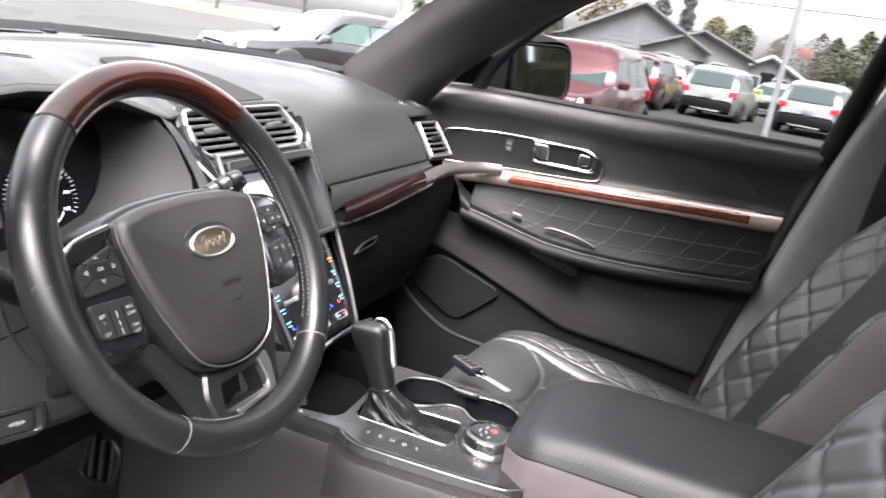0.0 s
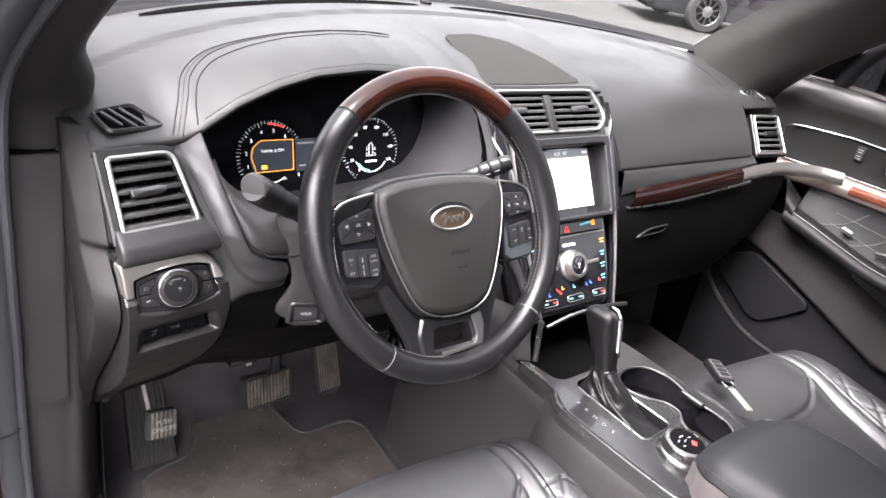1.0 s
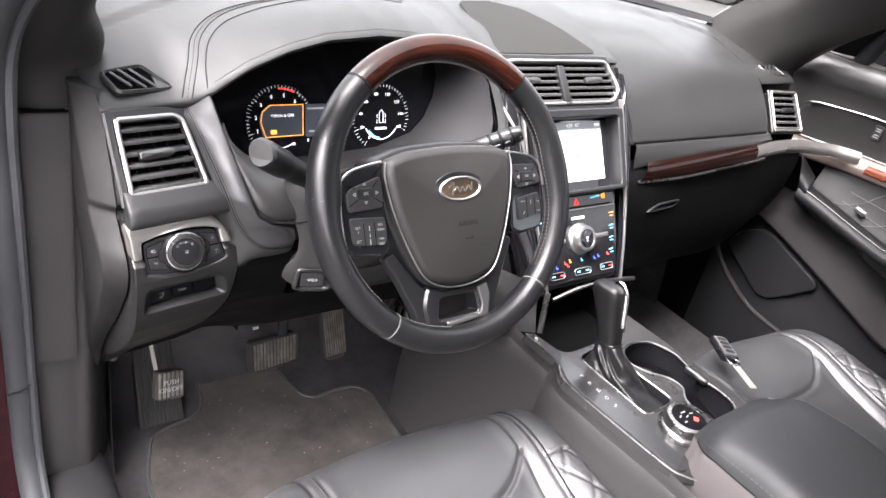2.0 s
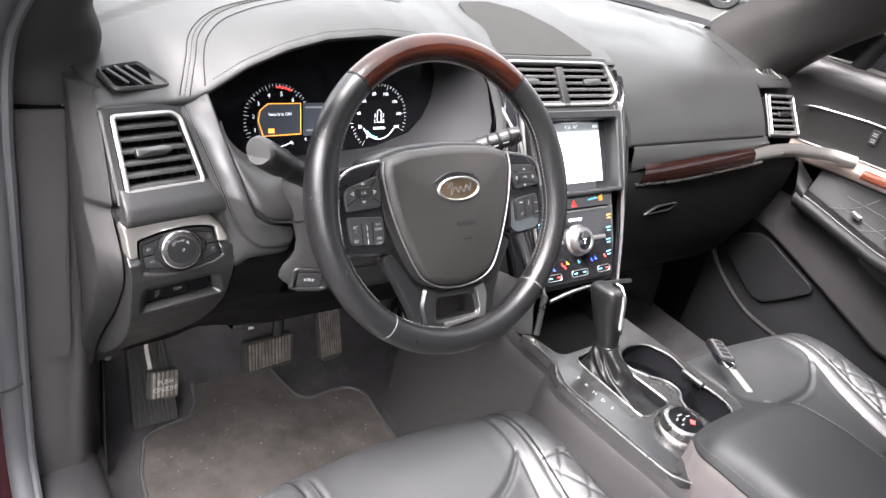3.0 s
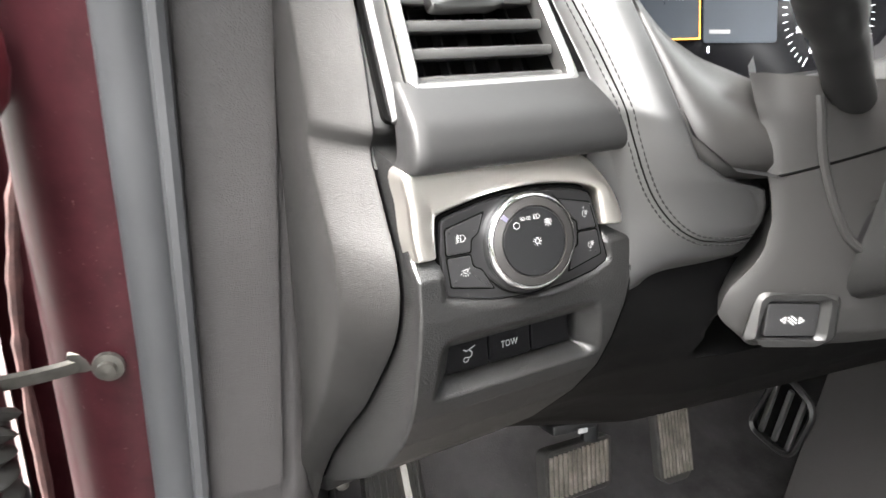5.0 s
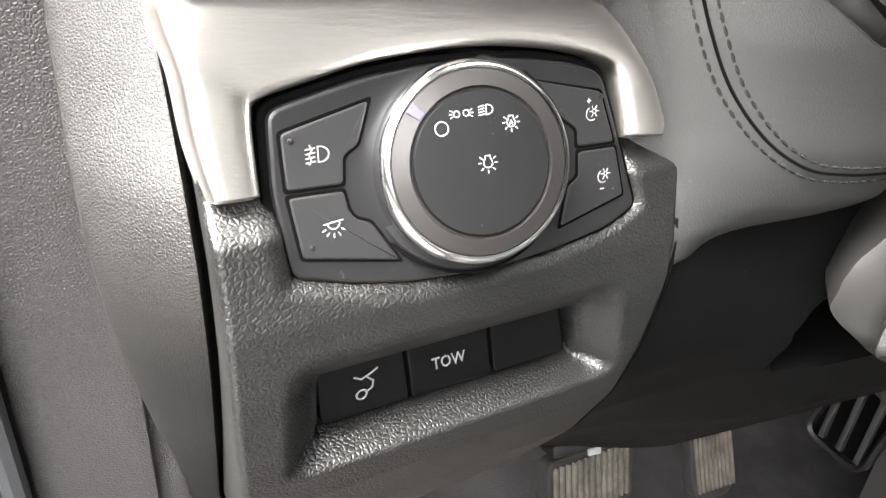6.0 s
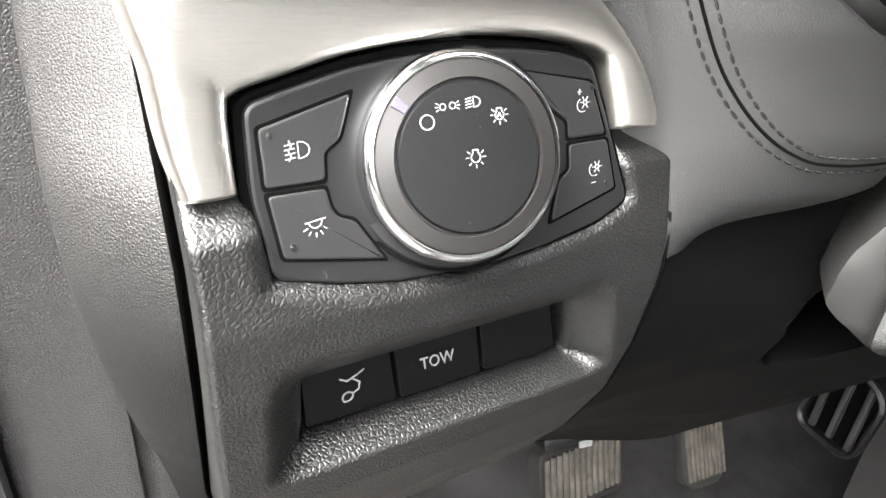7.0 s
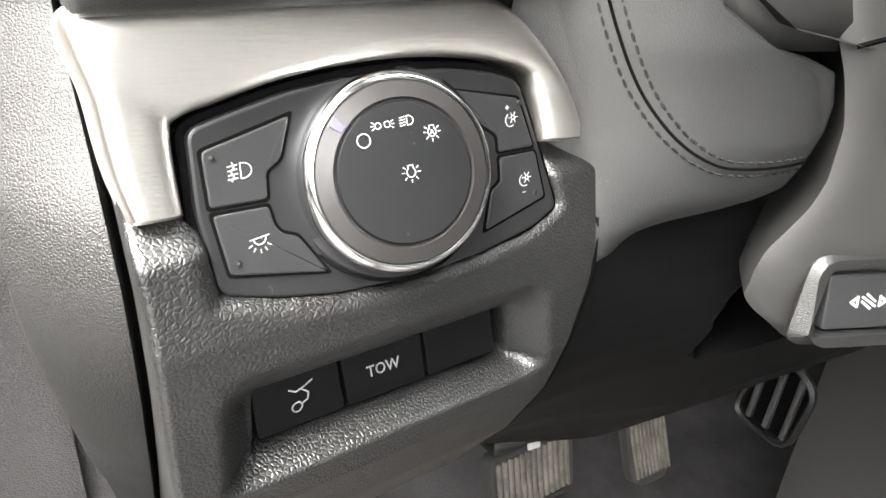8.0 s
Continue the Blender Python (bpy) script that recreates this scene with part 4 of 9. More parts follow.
def body_y(x, z):
    """Depth of the grained body round the switches, with the pocket that they sit in."""
    y = lerp_at(FACE, z) + 0.152 * (x + 0.67)
    p = ROW.inverted() @ Vector((x, y, z))
    u, v = p.x * 1000, p.y * 1000
    inside = sstep(-55, -43, u) * (1 - sstep(42.5 - 0.245 * v, 55 - 0.3 * v, u)) * sstep(-17.5, -11, v) * (1 - sstep(9.5, 25, v))
    hole = sstep(-43.4, -42.2, u) * (1 - sstep(41.6 - 0.245 * v, 42.8 - 0.245 * v, u)) * sstep(-12.2, -11.0, v) * (1 - sstep(9.8, 11.0, v))
    y += 0.0105 * inside + 0.012 * hole
    y += 0.009 * sstep(1.050, 1.060, z)
    q = PAN.inverted() @ Vector((x, y, z))
    r, a = math.hypot(q.x, q.y + 0.005), math.degrees(math.atan2(q.y + 0.005, q.x)) % 360
    if r < 0.075:
        k0 = int(a / 2)
        edge = BEZEL_R[k0 % 180] + (BEZEL_R[(k0 + 1) % 180] - BEZEL_R[k0 % 180]) * (a / 2 - k0)
        y += 0.0022 * (1 - min(1.0, max(0.0, (r - edge) / 0.0045))) ** 2
        y += 0.012 * (1 - sstep(edge - 0.0014, edge - 0.0002, r))
    return y


BODY_LEFT = [(0.74, -0.708), (0.85, -0.7155), (0.947, -0.7185), (1.0, -0.7205), (1.038, -0.7207), (1.066, -0.7225), (1.098, -0.7240)]


def body_right(z):
    return lerp_at([(0.74, -0.690), (0.80, -0.655), (0.87, -0.626), (0.92, -0.610), (0.97, -0.597), (1.018, -0.5915), (1.05, -0.5935), (1.07, -0.599), (1.10, -0.612)], z)


rows = []
for j in range(300):
    z = 0.740 + (1.098 - 0.740) * (j / 299) ** 0.58
    xr = body_right(z)
    xl = lerp_at(BODY_LEFT, z)
    row = [Vector((xl + (xr - xl) * i / 180, 0, z)) for i in range(181)]
    for p in row:
        p.y = body_y(p.x, p.z)
    row.append(row[-1] + Vector((0.0015, 0.004, 0)))
    row.append(row[-1] + Vector((0.0, 0.012, 0)))
    gap = Vector((lerp_at(GAP_X, z) + 0.0014, max(row[0].y + 0.008, lerp_at(GAP_Y, z) + 0.0012), z))
    first = row[0]
    for q in (first + Vector((-0.0009, 0.0006, 0)), first + Vector((-0.0015, 0.0020, 0)), gap, gap + Vector((0.0008, 0.0014, 0)), gap + Vector((0.0012, 0.014, 0))):
        row.insert(0, q)
    rows.append(row)
part("switch_surround", skin(rows), PLASTIC, dashboard, "black leather-grained body round the switches", smooth=70)
part("panel_seam", tube([Vector((body_right(z) + 0.0018, body_y(body_right(z), z) + 0.0018, z)) for z in np.linspace(0.76, 1.052, 60)], 0.0011, 6), DARK, dashboard)
switch_row = part("switch_row", plate(ROW, inset(row_hole, -0.0008), 0.002, 0.0004, -0.009), DARK, dashboard, "row of three black push switches")
for pts in ([(-40.8, 9.3), (-39.4, -9.6), (-12.7, -9.8), (-15.6, 9.0)], [(-14.6, 9.0), (-11.6, -9.8), (15.4, -9.8), (12.1, 8.8)], [(13.1, 8.7), (16.5, -9.8), (43.2, -9.7), (38.8, 8.5)]):
    part("push_switch", plate(ROW, fillet(mm(pts), 0.0018), 0.006, 0.0006, -0.0075), PUSH, switch_row)
for u in (-14.3, 13.6):
    part("switch_divider", plate(ROW, mm([(u - 0.9, 5.5), (u + 0.3, -6.5), (u + 1.0, -7.5), (u + 1.2, -6.5), (u - 0.3, 5.5)]), 0.004, 0.0003, -0.0066), SLAT, switch_row, "thin grey divider")
part("switch_print", lettering(ROW @ Matrix.Translation((-0.0003, -0.0001, -0.0013)) @ Matrix(((1, -0.17, 0, 0), (0, 1, 0, 0), (0, 0, 1, 0), (0, 0, 0, 1))) @ Matrix.Diagonal((0.80, 1.05, 1, 1)), "TOW", 0.0056), WHITE, switch_row, "white printed word", smooth=0)
tail = [[(-0.0300, 0.0034), (-0.0280, 0.0022), (-0.0252, 0.0034), (-0.0232, 0.0046)], arc(-0.0278, -0.0030, 0.0015, 0, 360, 14), [(-0.0262, 0.0024), (-0.0244, 0.0008), (-0.0246, -0.0014), (-0.0265, -0.0024)]]
symbols(ROW, tail, switch_row, -0.0013, 0.0008, size=1.0)


# stitched vinyl between the vent and the instruments
def stitched_panel():
    rows = []
    for j in range(110):
        f = j / 109
        zl = 1.0165 + (1.2150 - 1.0165) * f
        row = []
        for i in range(61):
            s = i / 60
            z = 1.0165 + (lerp_at([(0.0, 1.2140), (0.35, 1.2160), (0.7, 1.2210), (1.0, 1.2255)], s) - 1.0165) * f
            xl = lerp_at([(1.0, -0.5915), (1.035, -0.5915), (1.062, -0.597), (1.10, -0.611), (1.13, -0.618), (1.17, -0.630), (1.222, -0.648)], z)
            xr = lerp_at([(1.0, -0.520), (1.070, -0.517), (1.080, -0.522), (1.084, -0.536), (1.088, -0.555), (1.099, -0.573), (1.118, -0.582), (1.150, -0.592), (1.183, -0.602), (1.2255, -0.6095)], z)
            yr = lerp_at([(1.0, -0.050), (1.0165, -0.060), (1.04, -0.086), (1.06, -0.0955), (1.088, -0.097), (1.118, -0.086), (1.15, -0.067), (1.183, -0.044), (1.2255, 0.000)], z)
            yl = face_pt(xl, z).y + 0.001
            low_ = 1 - sstep(1.09, 1.115, z)
            x = xl + (xr - xl) * s
            xw = lerp_at([(1.0, -0.518), (1.05, -0.520), (1.075, -0.532), (1.10, -0.558), (1.118, -0.575), (1.15, -0.591), (1.183, -0.602), (1.2255, -0.6095)], z)
            wide = min(1.0, (x - xl) / (xw - xl))
            bulge = 0.010 * math.sin(math.pi * wide) ** 0.8 * sstep(1.010, 1.056, z)
            y = yl + (yr - yl) * wide - bulge * (0.35 + 0.65 * sstep(1.22, 1.14, z))
            # soft underside and rounded free end
            y += 0.016 * (1 - sstep(1.0165, 1.040, z)) ** 2 * sstep(0.05, 0.5, s) + 0.003 * (1 - sstep(1.0165, 1.0205, z))
            y += 0.010 * sstep(0.90, 1.0, s) ** 2 * (1 - sstep(1.074, 1.092, z))
            y += 0.013 * sstep(1.198, 1.2145, zl) * (1 - s) + 0.002 * sstep(0.94, 1.0, s)
            if i == 0:
                row.append(Vector((x - 0.0005 - 0.0115 * low_, y + 0.0005 + 0.0055 * low_, z)))
            row.append(Vector((x, y, z)))
        end = row[-1]
        row.append(end + Vector((0.0015, 0.006, -0.0005)))
        row.append(end + Vector((0.0018, 0.028, -0.001)))
        rows.append(row)
    return rows


vinyl_rows = stitched_panel()
part("stitched_panel", skin(vinyl_rows), LEATHER_DASH, dashboard, "smooth black vinyl with double stitching", smooth=70)


def vinyl_at(x, z):
    def across(r):
        for p, q in zip(r, r[1:]):
            if p.x <= x <= q.x:
                return p.lerp(q, (x - p.x) / max(1e-9, q.x - p.x))
        return r[-3] if x > r[-3].x else r[0]

    low = across(vinyl_rows[0])
    for r in vinyl_rows[1:]:
        high = across(r)
        if high.z >= z:
            return Vector((x, low.lerp(high, (z - low.z) / max(1e-9, high.z - low.z)).y - 0.0005, z))
        low = high
    return Vector((x, low.y - 0.0005, z))


def seam_path(off):
    """The seam's course over the vinyl; off moves across its two stitch rows."""
    return spline([(-0.644 + 0.007 * off, 1.217), (-0.629 + 0.007 * off, 1.172), (-0.616 + 0.007 * off, 1.132), (-0.606 + 0.007 * off, 1.102), (-0.595 + 0.007 * off, 1.078 + 0.002 * off), (-0.582 + 0.006 * off, 1.061 + 0.004 * off), (-0.567 + 0.003 * off, 1.051 + 0.006 * off), (-0.551, 1.0475 + 0.007 * off), (-0.514, 1.046 + 0.007 * off)], 90)


for off in (0.25, 0.95):
    part("seam_stitching", stitches([vinyl_at(x, z) + Vector((0, 0.0002, 0)) for x, z in seam_path(off)], 0.0026, 0.0011, 0.00050), THREAD_DARK, dashboard, "dark grey double stitching", smooth=0)
part("seam_groove", tube([vinyl_at(x, z) + Vector((0, 0.0004, 0)) for x, z in seam_path(0.6)], 0.0005, 5), DARK, dashboard)

# ---- knee panel and steering column ----
KNEE = [(0.775, 0.12), (0.785, 0.085), (0.835, 0.020), (0.90, -0.034), (0.95, -0.060), (0.98, -0.070), (1.00, -0.0745), (1.016, -0.0745), (1.03, -0.060)]
rows = []
for j in range(80):
    v = j / 79
    row = []
    for i in range(130):
        z = 0.744 + (1.024 - 0.744) * v
        x0 = body_right(z) - 0.005
        x = x0 + (-0.14 - x0) * i / 129
        near = face_y(z) + 0.152 * (x + 0.67) + 0.0035
        far = lerp_at(KNEE, max(0.775, z)) + 0.05 * (1 - sstep(0.744, 0.775, z)) + 0.02 * sstep(-0.3, -0.2, x) * sstep(0.95, 1.0, z)
        w = sstep(-0.60, -0.47, x)
        slot = sstep(-0.510, -0.501, x) * (1 - sstep(-0.37, -0.33, x)) * sstep(0.947, 0.954, z) * (1 - sstep(0.982, 0.990, z))
        row.append(Vector((x, near * (1 - w) + far * w + 0.06 * slot, z)))
    rows.append(row)
part("knee_panel", skin(rows), KNEE_SKIN, dashboard, "black knee panel under the column", smooth=60)
# Black sheet: the shade under the dash is put into its colour.
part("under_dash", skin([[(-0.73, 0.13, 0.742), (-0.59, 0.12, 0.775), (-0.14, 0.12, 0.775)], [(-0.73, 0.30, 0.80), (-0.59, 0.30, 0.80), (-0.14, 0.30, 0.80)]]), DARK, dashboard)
PS = axes((-0.4990, -0.1120, 1.0045), (0.955, -0.30, 0), (0, 0.18, 0.98))
adj = part("pedal_switch", ring(PS, fillet(mm([(-27, -13), (-22, -16), (30, -16), (30, 17), (-21, 17)]), 0.008), fillet(mm([(-17, -11), (17, -11), (17, 11), (-17, 11)]), 0.003), 0.006, 0.0045, -0.004, deep=0.006), PLASTIC_FINE, dashboard, "pedal adjuster switch in its moulding")
part("rocker", plate(PS, fillet(mm([(-16, -10), (16, -10), (16, 10), (-16, 10)]), 0.002), 0.006, 0.001, -0.006), BUTTON, adj)
symbols(PS, [mm([(-8, 0), (-5, 2), (-5, -2), (-8, 0)]), mm([(8, 0), (5, 2), (5, -2), (8, 0)]), mm([(-3, 2), (3, -2)]), mm([(-3, 0), (1, -3)]), mm([(-1, 3), (3, 0)])], adj, 0.0002, 0.0014, size=0.85)
part("hood_release", box(axes((-0.49, 0.092, 0.785), (1, 0, 0), (0, 0.3, 1)), (0, 0, 0), (0.048, 0.010, 0.03), 0.003), SMOOTH, dashboard, "black bonnet release lever")
part("release_symbol", box(axes((-0.484, 0.075, 0.786), (1, 0, 0), (0, 0.3, 1)), (0, 0, 0), (0.010, 0.005, 0.002), 0.001), WHITE, dashboard)
part("trim_clip", lathe(axes((-0.694, 0.128, 0.743), (1, 0, 0), (0, 0, 1)), [(0.006, -0.004), (0.006, 0.004), (0.003, 0.006), (0, 0.006)], 14), METAL, dashboard, "small bare metal clip")

column = thing("steering_column", "black steering column shroud with two stalks", "column", (-0.394, -0.1, 1.12))
WH = axes((-0.394, -0.2297, 1.1816), (1, 0, 0), (0, 0.484, 0.875))
rows = []
for d, w, h in ((-0.045, 0.040, 0.040), (-0.055, 0.056, 0.052), (-0.08, 0.064, 0.062), (-0.14, 0.074, 0.075), (-0.21, 0.085, 0.085)):
    pts = fillet([(-w, -h), (w, -h), (w * 0.9, h * 0.7), (-w * 0.9, h * 0.7)], 0.022, 5)
    rows.append([WH @ Vector((x, y - 0.012, d)) for x, y in pts])
part("column_shroud", skin(rows, closed_u=True), PLASTIC_FINE, column, "two-piece grained column shroud")
part("shroud_front", lathe(WH @ Matrix.Translation((0, -0.01, -0.05)), [(0.045, -0.004), (0.044, 0.002), (0.03, 0.004), (0, 0.004)], 40), DULL, column)


def cover_y(x, z):
    """Depth of the moulded cover under the column."""
    xl = lerp_at([(0.966, -0.470), (0.973, -0.493), (0.982, -0.510), (0.995, -0.5265), (1.003, -0.534), (1.013, -0.5335), (1.024, -0.5285), (1.036, -0.5225), (1.046, -0.5195), (1.063, -0.519), (1.076, -0.522), (1.09, -0.5263), (1.11, -0.5305), (1.125, -0.537), (1.145, -0.542)], z)
    f = min(1.0, max(0.0, (x + 0.53) / 0.27))
    back = lerp_at([(0.966, 0.050), (0.972, 0.026), (0.980, 0.011), (0.992, 0.004), (1.01, 0.001), (1.04, 0.0), (1.08, 0.001), (1.12, 0.006), (1.145, 0.014)], z)
    return xl, -0.094 - 0.034 * math.sin(math.pi * min(f, 0.5)) ** 0.8 + back


rows = []
for z in np.linspace(0.966, 1.139, 60):
    xl = cover_y(-0.9, z)[0]
    edge = cover_y(xl, z)[1]
    row = [Vector((xl + 0.045, edge + 0.045, z)), Vector((xl + 0.015, edge + 0.018, z)), Vector((xl + 0.003, edge + 0.005, z)), Vector((xl, edge + 0.0015, z))]
    row += [Vector((x, cover_y(x, z)[1], z)) for x in np.linspace(xl + 0.003, -0.28, 40)]
    rows.append(row)
part("column_cover", skin(rows), COVER, column, "smooth black moulded cover under the column", smooth=60)
seam = [(x, 1.0858 + 0.33 * (x + 0.526)) for x in np.linspace(-0.522, -0.46, 24)]
part("cover_seam", tube([Vector((x, cover_y(x, z)[1] + 0.0004, z)) for x, z in seam], 0.0009, 6), DARK, column)
CB = axes((-0.464, cover_y(-0.464, 1.063)[1] + 0.002, 1.063), (0.94, -0.34, 0), (0.02, 0.05, 1))
part("shroud_button", lathe(CB, [(0.0150, -0.006), (0.0150, 0.0015), (0.0135, 0.003), (0.012, 0.0024), (0, 0.0028)], 32), SMOOTH, column, "round plug in the shroud")
rim_line = spline([(-0.506, 1.130), (-0.5045, 1.115), (-0.5002, 1.0954), (-0.4912, 1.0743), (-0.4783, 1.055), (-0.466, 1.0466), (-0.4523, 1.0428), (-0.430, 1.044)], 30)
part("shroud_edge", tube([Vector((x, cover_y(x, z)[1], z)) for x, z in rim_line], 0.0026, 8), COVER, column)
left_stalk = part("turn_signal_stalk", tube(spline([(-0.455, -0.086, 1.112), (-0.485, -0.098, 1.130), (-0.522, -0.115, 1.157), (-0.558, -0.130, 1.183), (-0.588, -0.1445, 1.2035), (-0.606, -0.153, 1.2165)], 24), [0.013] * 3 + [0.012] * 6 + [0.0125] * 3 + [0.0145] * 4 + [0.0165] * 7 + [0.0150], 20), SMOOTH, column, "black turn signal stalk with a grey end cap")
part("stalk_boot", tube([(-0.455, -0.086, 1.112), (-0.470, -0.092, 1.121), (-0.476, -0.0945, 1.1246)], [0.018, 0.018, 0.014], 20), DULL, left_stalk)
E_ = (Vector((-0.606, -0.153, 1.2165)) - Vector((-0.588, -0.142, 1.203))).normalized()
tip = Vector((-0.606, -0.153, 1.2165))
SE = axes(tip, E_.cross(Vector((0, 0, 1))), (0, 0, 1))
if (SE.to_3x3() @ Vector((0, 0, 1))).dot(E_) < 0:
    SE = axes(tip, -E_.cross(Vector((0, 0, 1))), (0, 0, 1))
part("end_cap", lathe(SE, [(0.0165, -0.004), (0.0165, 0.001), (0.0155, 0.003), (0.010, 0.0038), (0, 0.004)], 32), material("grey_matt_cap", (0.042, 0.042, 0.042), 0.6), left_stalk, "matt grey stalk end")
right_stalk = part("wiper_stalk", tube(spline([(-0.330, -0.118, 1.165), (-0.295, -0.118, 1.178), (-0.255, -0.128, 1.198), (-0.222, -0.145, 1.2175)], 18), [0.010] * 6 + [0.0125] * 11 + [0.010], 18), SMOOTH, column, "black wiper stalk with white marks")
for s in (0.45, 0.62, 0.8):
    p = Vector((-0.295, -0.118, 1.178)).lerp(Vector((-0.222, -0.145, 1.2175)), s)
    part("stalk_ring", tube([p + Vector((0, 0, 0)), p + Vector((0.0025, -0.0009, 0.0013))], 0.0132, 18), DULL, right_stalk)
    part("stalk_mark", box(axes(p + Vector((0.004, -0.0125, 0.004)), (0.85, -0.3, 0.45), (0, 0, 1)), (0, 0, 0), (0.008, 0.0022, 0.0008), 0.0002), WHITE, right_stalk)

# ---- steering wheel ----
wheel = thing("steering_wheel", "black leather steering wheel with a dark wood arch and chrome details", "steering wheel", (-0.394, -0.2297, 1.1816))
R_RIM = 0.174


def rim_point(a, r=R_RIM, h=0.0):
    return WH @ Vector((r * math.cos(radians(a)), r * math.sin(radians(a)), h))


def rim_arc(a0, a1, tube_r, n=40, swell=0.0, m=20):
    rows = []
    for i in range(n + 1):
        a = a0 + (a1 - a0) * i / n
        ca, sa = math.cos(radians(a)), math.sin(radians(a))
        grow = 0.0
        for g in (8, 172):
            grow += swell * math.exp(-(((a - g + 180) % 360 - 180) / 15) ** 2)
        rr = []
        for j in range(m):
            b = 2 * math.pi * j / m
            rad = tube_r + grow * max(0, -math.cos(b)) ** 1.0
            q = R_RIM + rad * math.cos(b) * 1.0
            rr.append(WH @ Vector((q * ca, q * sa, (tube_r) * 1.08 * math.sin(b))))
        rows.append(rr)
    return skin(rows, closed_u=True, cap=True)


part("rim", rim_arc(131, 411, 0.0163, 120, 0.006), RIM_LEATHER, wheel, "worn black leather rim with light scuffs", smooth=60)
part("wood_arch", rim_arc(49.5, 130.5, 0.0166, 50), WOOD, wheel, "glossy dark brown wood arch", smooth=60)
for a in (49.5, 130.5):
    part("wood_joint", rim_arc(a - 0.35, a + 0.35, 0.0168, 2), DULL, wheel)
for a in (233, 313):
    part("leather_joint", rim_arc(a - 0.25, a + 0.25, 0.0166, 2), material("worn_grey_seam", (0.09, 0.09, 0.088), 0.6), wheel, "pale worn seam of the leather")
for a0, a1 in ((-40, 40), (140, 225), (238, 262)):
    pts = [WH @ Vector(((R_RIM - 0.0165 - (0.006 * (math.exp(-(((a - 8 + 180) % 360 - 180) / 15) ** 2) + math.exp(-(((a - 172 + 180) % 360 - 180) / 15) ** 2)))) * math.cos(radians(a)), (R_RIM - 0.0165 - (0.006 * (math.exp(-(((a - 8 + 180) % 360 - 180) / 15) ** 2) + math.exp(-(((a - 172 + 180) % 360 - 180) / 15) ** 2)))) * math.sin(radians(a)), 0.004)) for a in np.linspace(a0, a1, 60)]
    part("rim_stitching", stitches(pts, 0.0030, 0.0022, 0.0007), THREAD_RIM, wheel, "pale grey cross stitching", smooth=0)
    pts = [p + (WH.to_3x3() @ Vector((0, 0, -0.007))) for p in pts]
    part("rim_stitching", stitches(pts, 0.0030, 0.0022, 0.0007), THREAD_RIM, wheel, "pale grey cross stitching", smooth=0)
rng = random.Random(4)
for i in range(26):
    a = rng.uniform(150, 300)
    b = rng.uniform(20, 120)
    p = rim_point(a)
    q = R_RIM + 0.0164 * math.cos(radians(b))
    m = WH @ Matrix.Rotation(radians(a), 4, "Z") @ Matrix.Translation((q, 0, 0.0177 * math.sin(radians(b)))) @ Matrix.Rotation(radians(b - 90), 4, "Y").inverted()
    part("scuff", box(m @ pose(0, 0, 0, 0, 0, rng.uniform(0, 180)), (0, 0, 0), (rng.uniform(0.002, 0.006), 0.0006, 0.0002), 0), THREAD_DARK if i % 3 else THREAD, wheel)

# hub and spokes
pad_pts = mm([(-91, 48), (-60, 57), (0, 60), (60, 57), (91, 48), (94, 30), (88, -8), (76, -46), (60, -82), (46, -98), (24, -106), (0, -108), (-24, -106), (-46, -98), (-60, -82), (-76, -46), (-88, -8), (-94, 30)])
part("hub", plate(WH, fillet(inset(pad_pts, -0.006), 0.02), 0.05, 0.008, -0.058), SMOOTH, wheel)
part("airbag_cover", plate(WH, fillet(pad_pts, 0.016), 0.030, 0.010, -0.020, dome=0.007), AIRBAG, wheel, "matt black airbag cover", smooth=60)
for s in (-1, 1):
    line = [(-92, 46), (-94, 28), (-88, -8), (-76, -46), (-60, -82), (-46, -98), (-24, -107), (0, -109.5)]
    part("chrome_line", tube([WH @ Vector((s * x / 1000 * -1, y / 1000, 0.004)) for x, y in spline(line, 40)], 0.0011, 6), SATIN, wheel, "thin chrome line round the cover")
emblem_c = WH @ Matrix.Translation((0.001, 0.008, 0.0155))
em = part("emblem", lathe(emblem_c @ Matrix.Diagonal((1.0, 0.46, 1, 1)), [(0.031, -0.006), (0.030, 0.0005), (0.028, 0.0018), (0.026, 0.0012), (0.0, 0.0024)], 60), CHROME_WARM, wheel, "oval chrome emblem, a warm reflection painted into its colour")
part("emblem_rim", ring(emblem_c, [(0.0312 * math.cos(a), 0.0147 * math.sin(a)) for a in np.linspace(0, 2 * math.pi, 61)[:-1]], [(0.0275 * math.cos(a), 0.0118 * math.sin(a)) for a in np.linspace(0, 2 * math.pi, 61)[:-1]], 0.003, 0.0012, 0.0), SATIN, em)
part("emblem_dish", ring(emblem_c, [(0.038 * math.cos(a), 0.0205 * math.sin(a)) for a in np.linspace(0, 2 * math.pi, 61)[:-1]], [(0.0308 * math.cos(a), 0.0143 * math.sin(a)) for a in np.linspace(0, 2 * math.pi, 61)[:-1]], 0.0012, 0.0006, -0.002), SMOOTH, em)
part("emblem_mark", strokes(emblem_c, [spline(mm([(-17, 2), (-10, 7), (-13, -6), (-6, 2), (-2, -4), (2, 2), (6, -4), (11, 3), (15, -3), (17, 6)]), 40)], 0.0016, 0.0004, 0.0022), SATIN, em)
part("airbag_word", lettering(WH @ Matrix.Translation((0.008, -0.034, 0.0166)), "AIRBAG", 0.0085), DULL, wheel, "faint raised word on the cover", smooth=0)
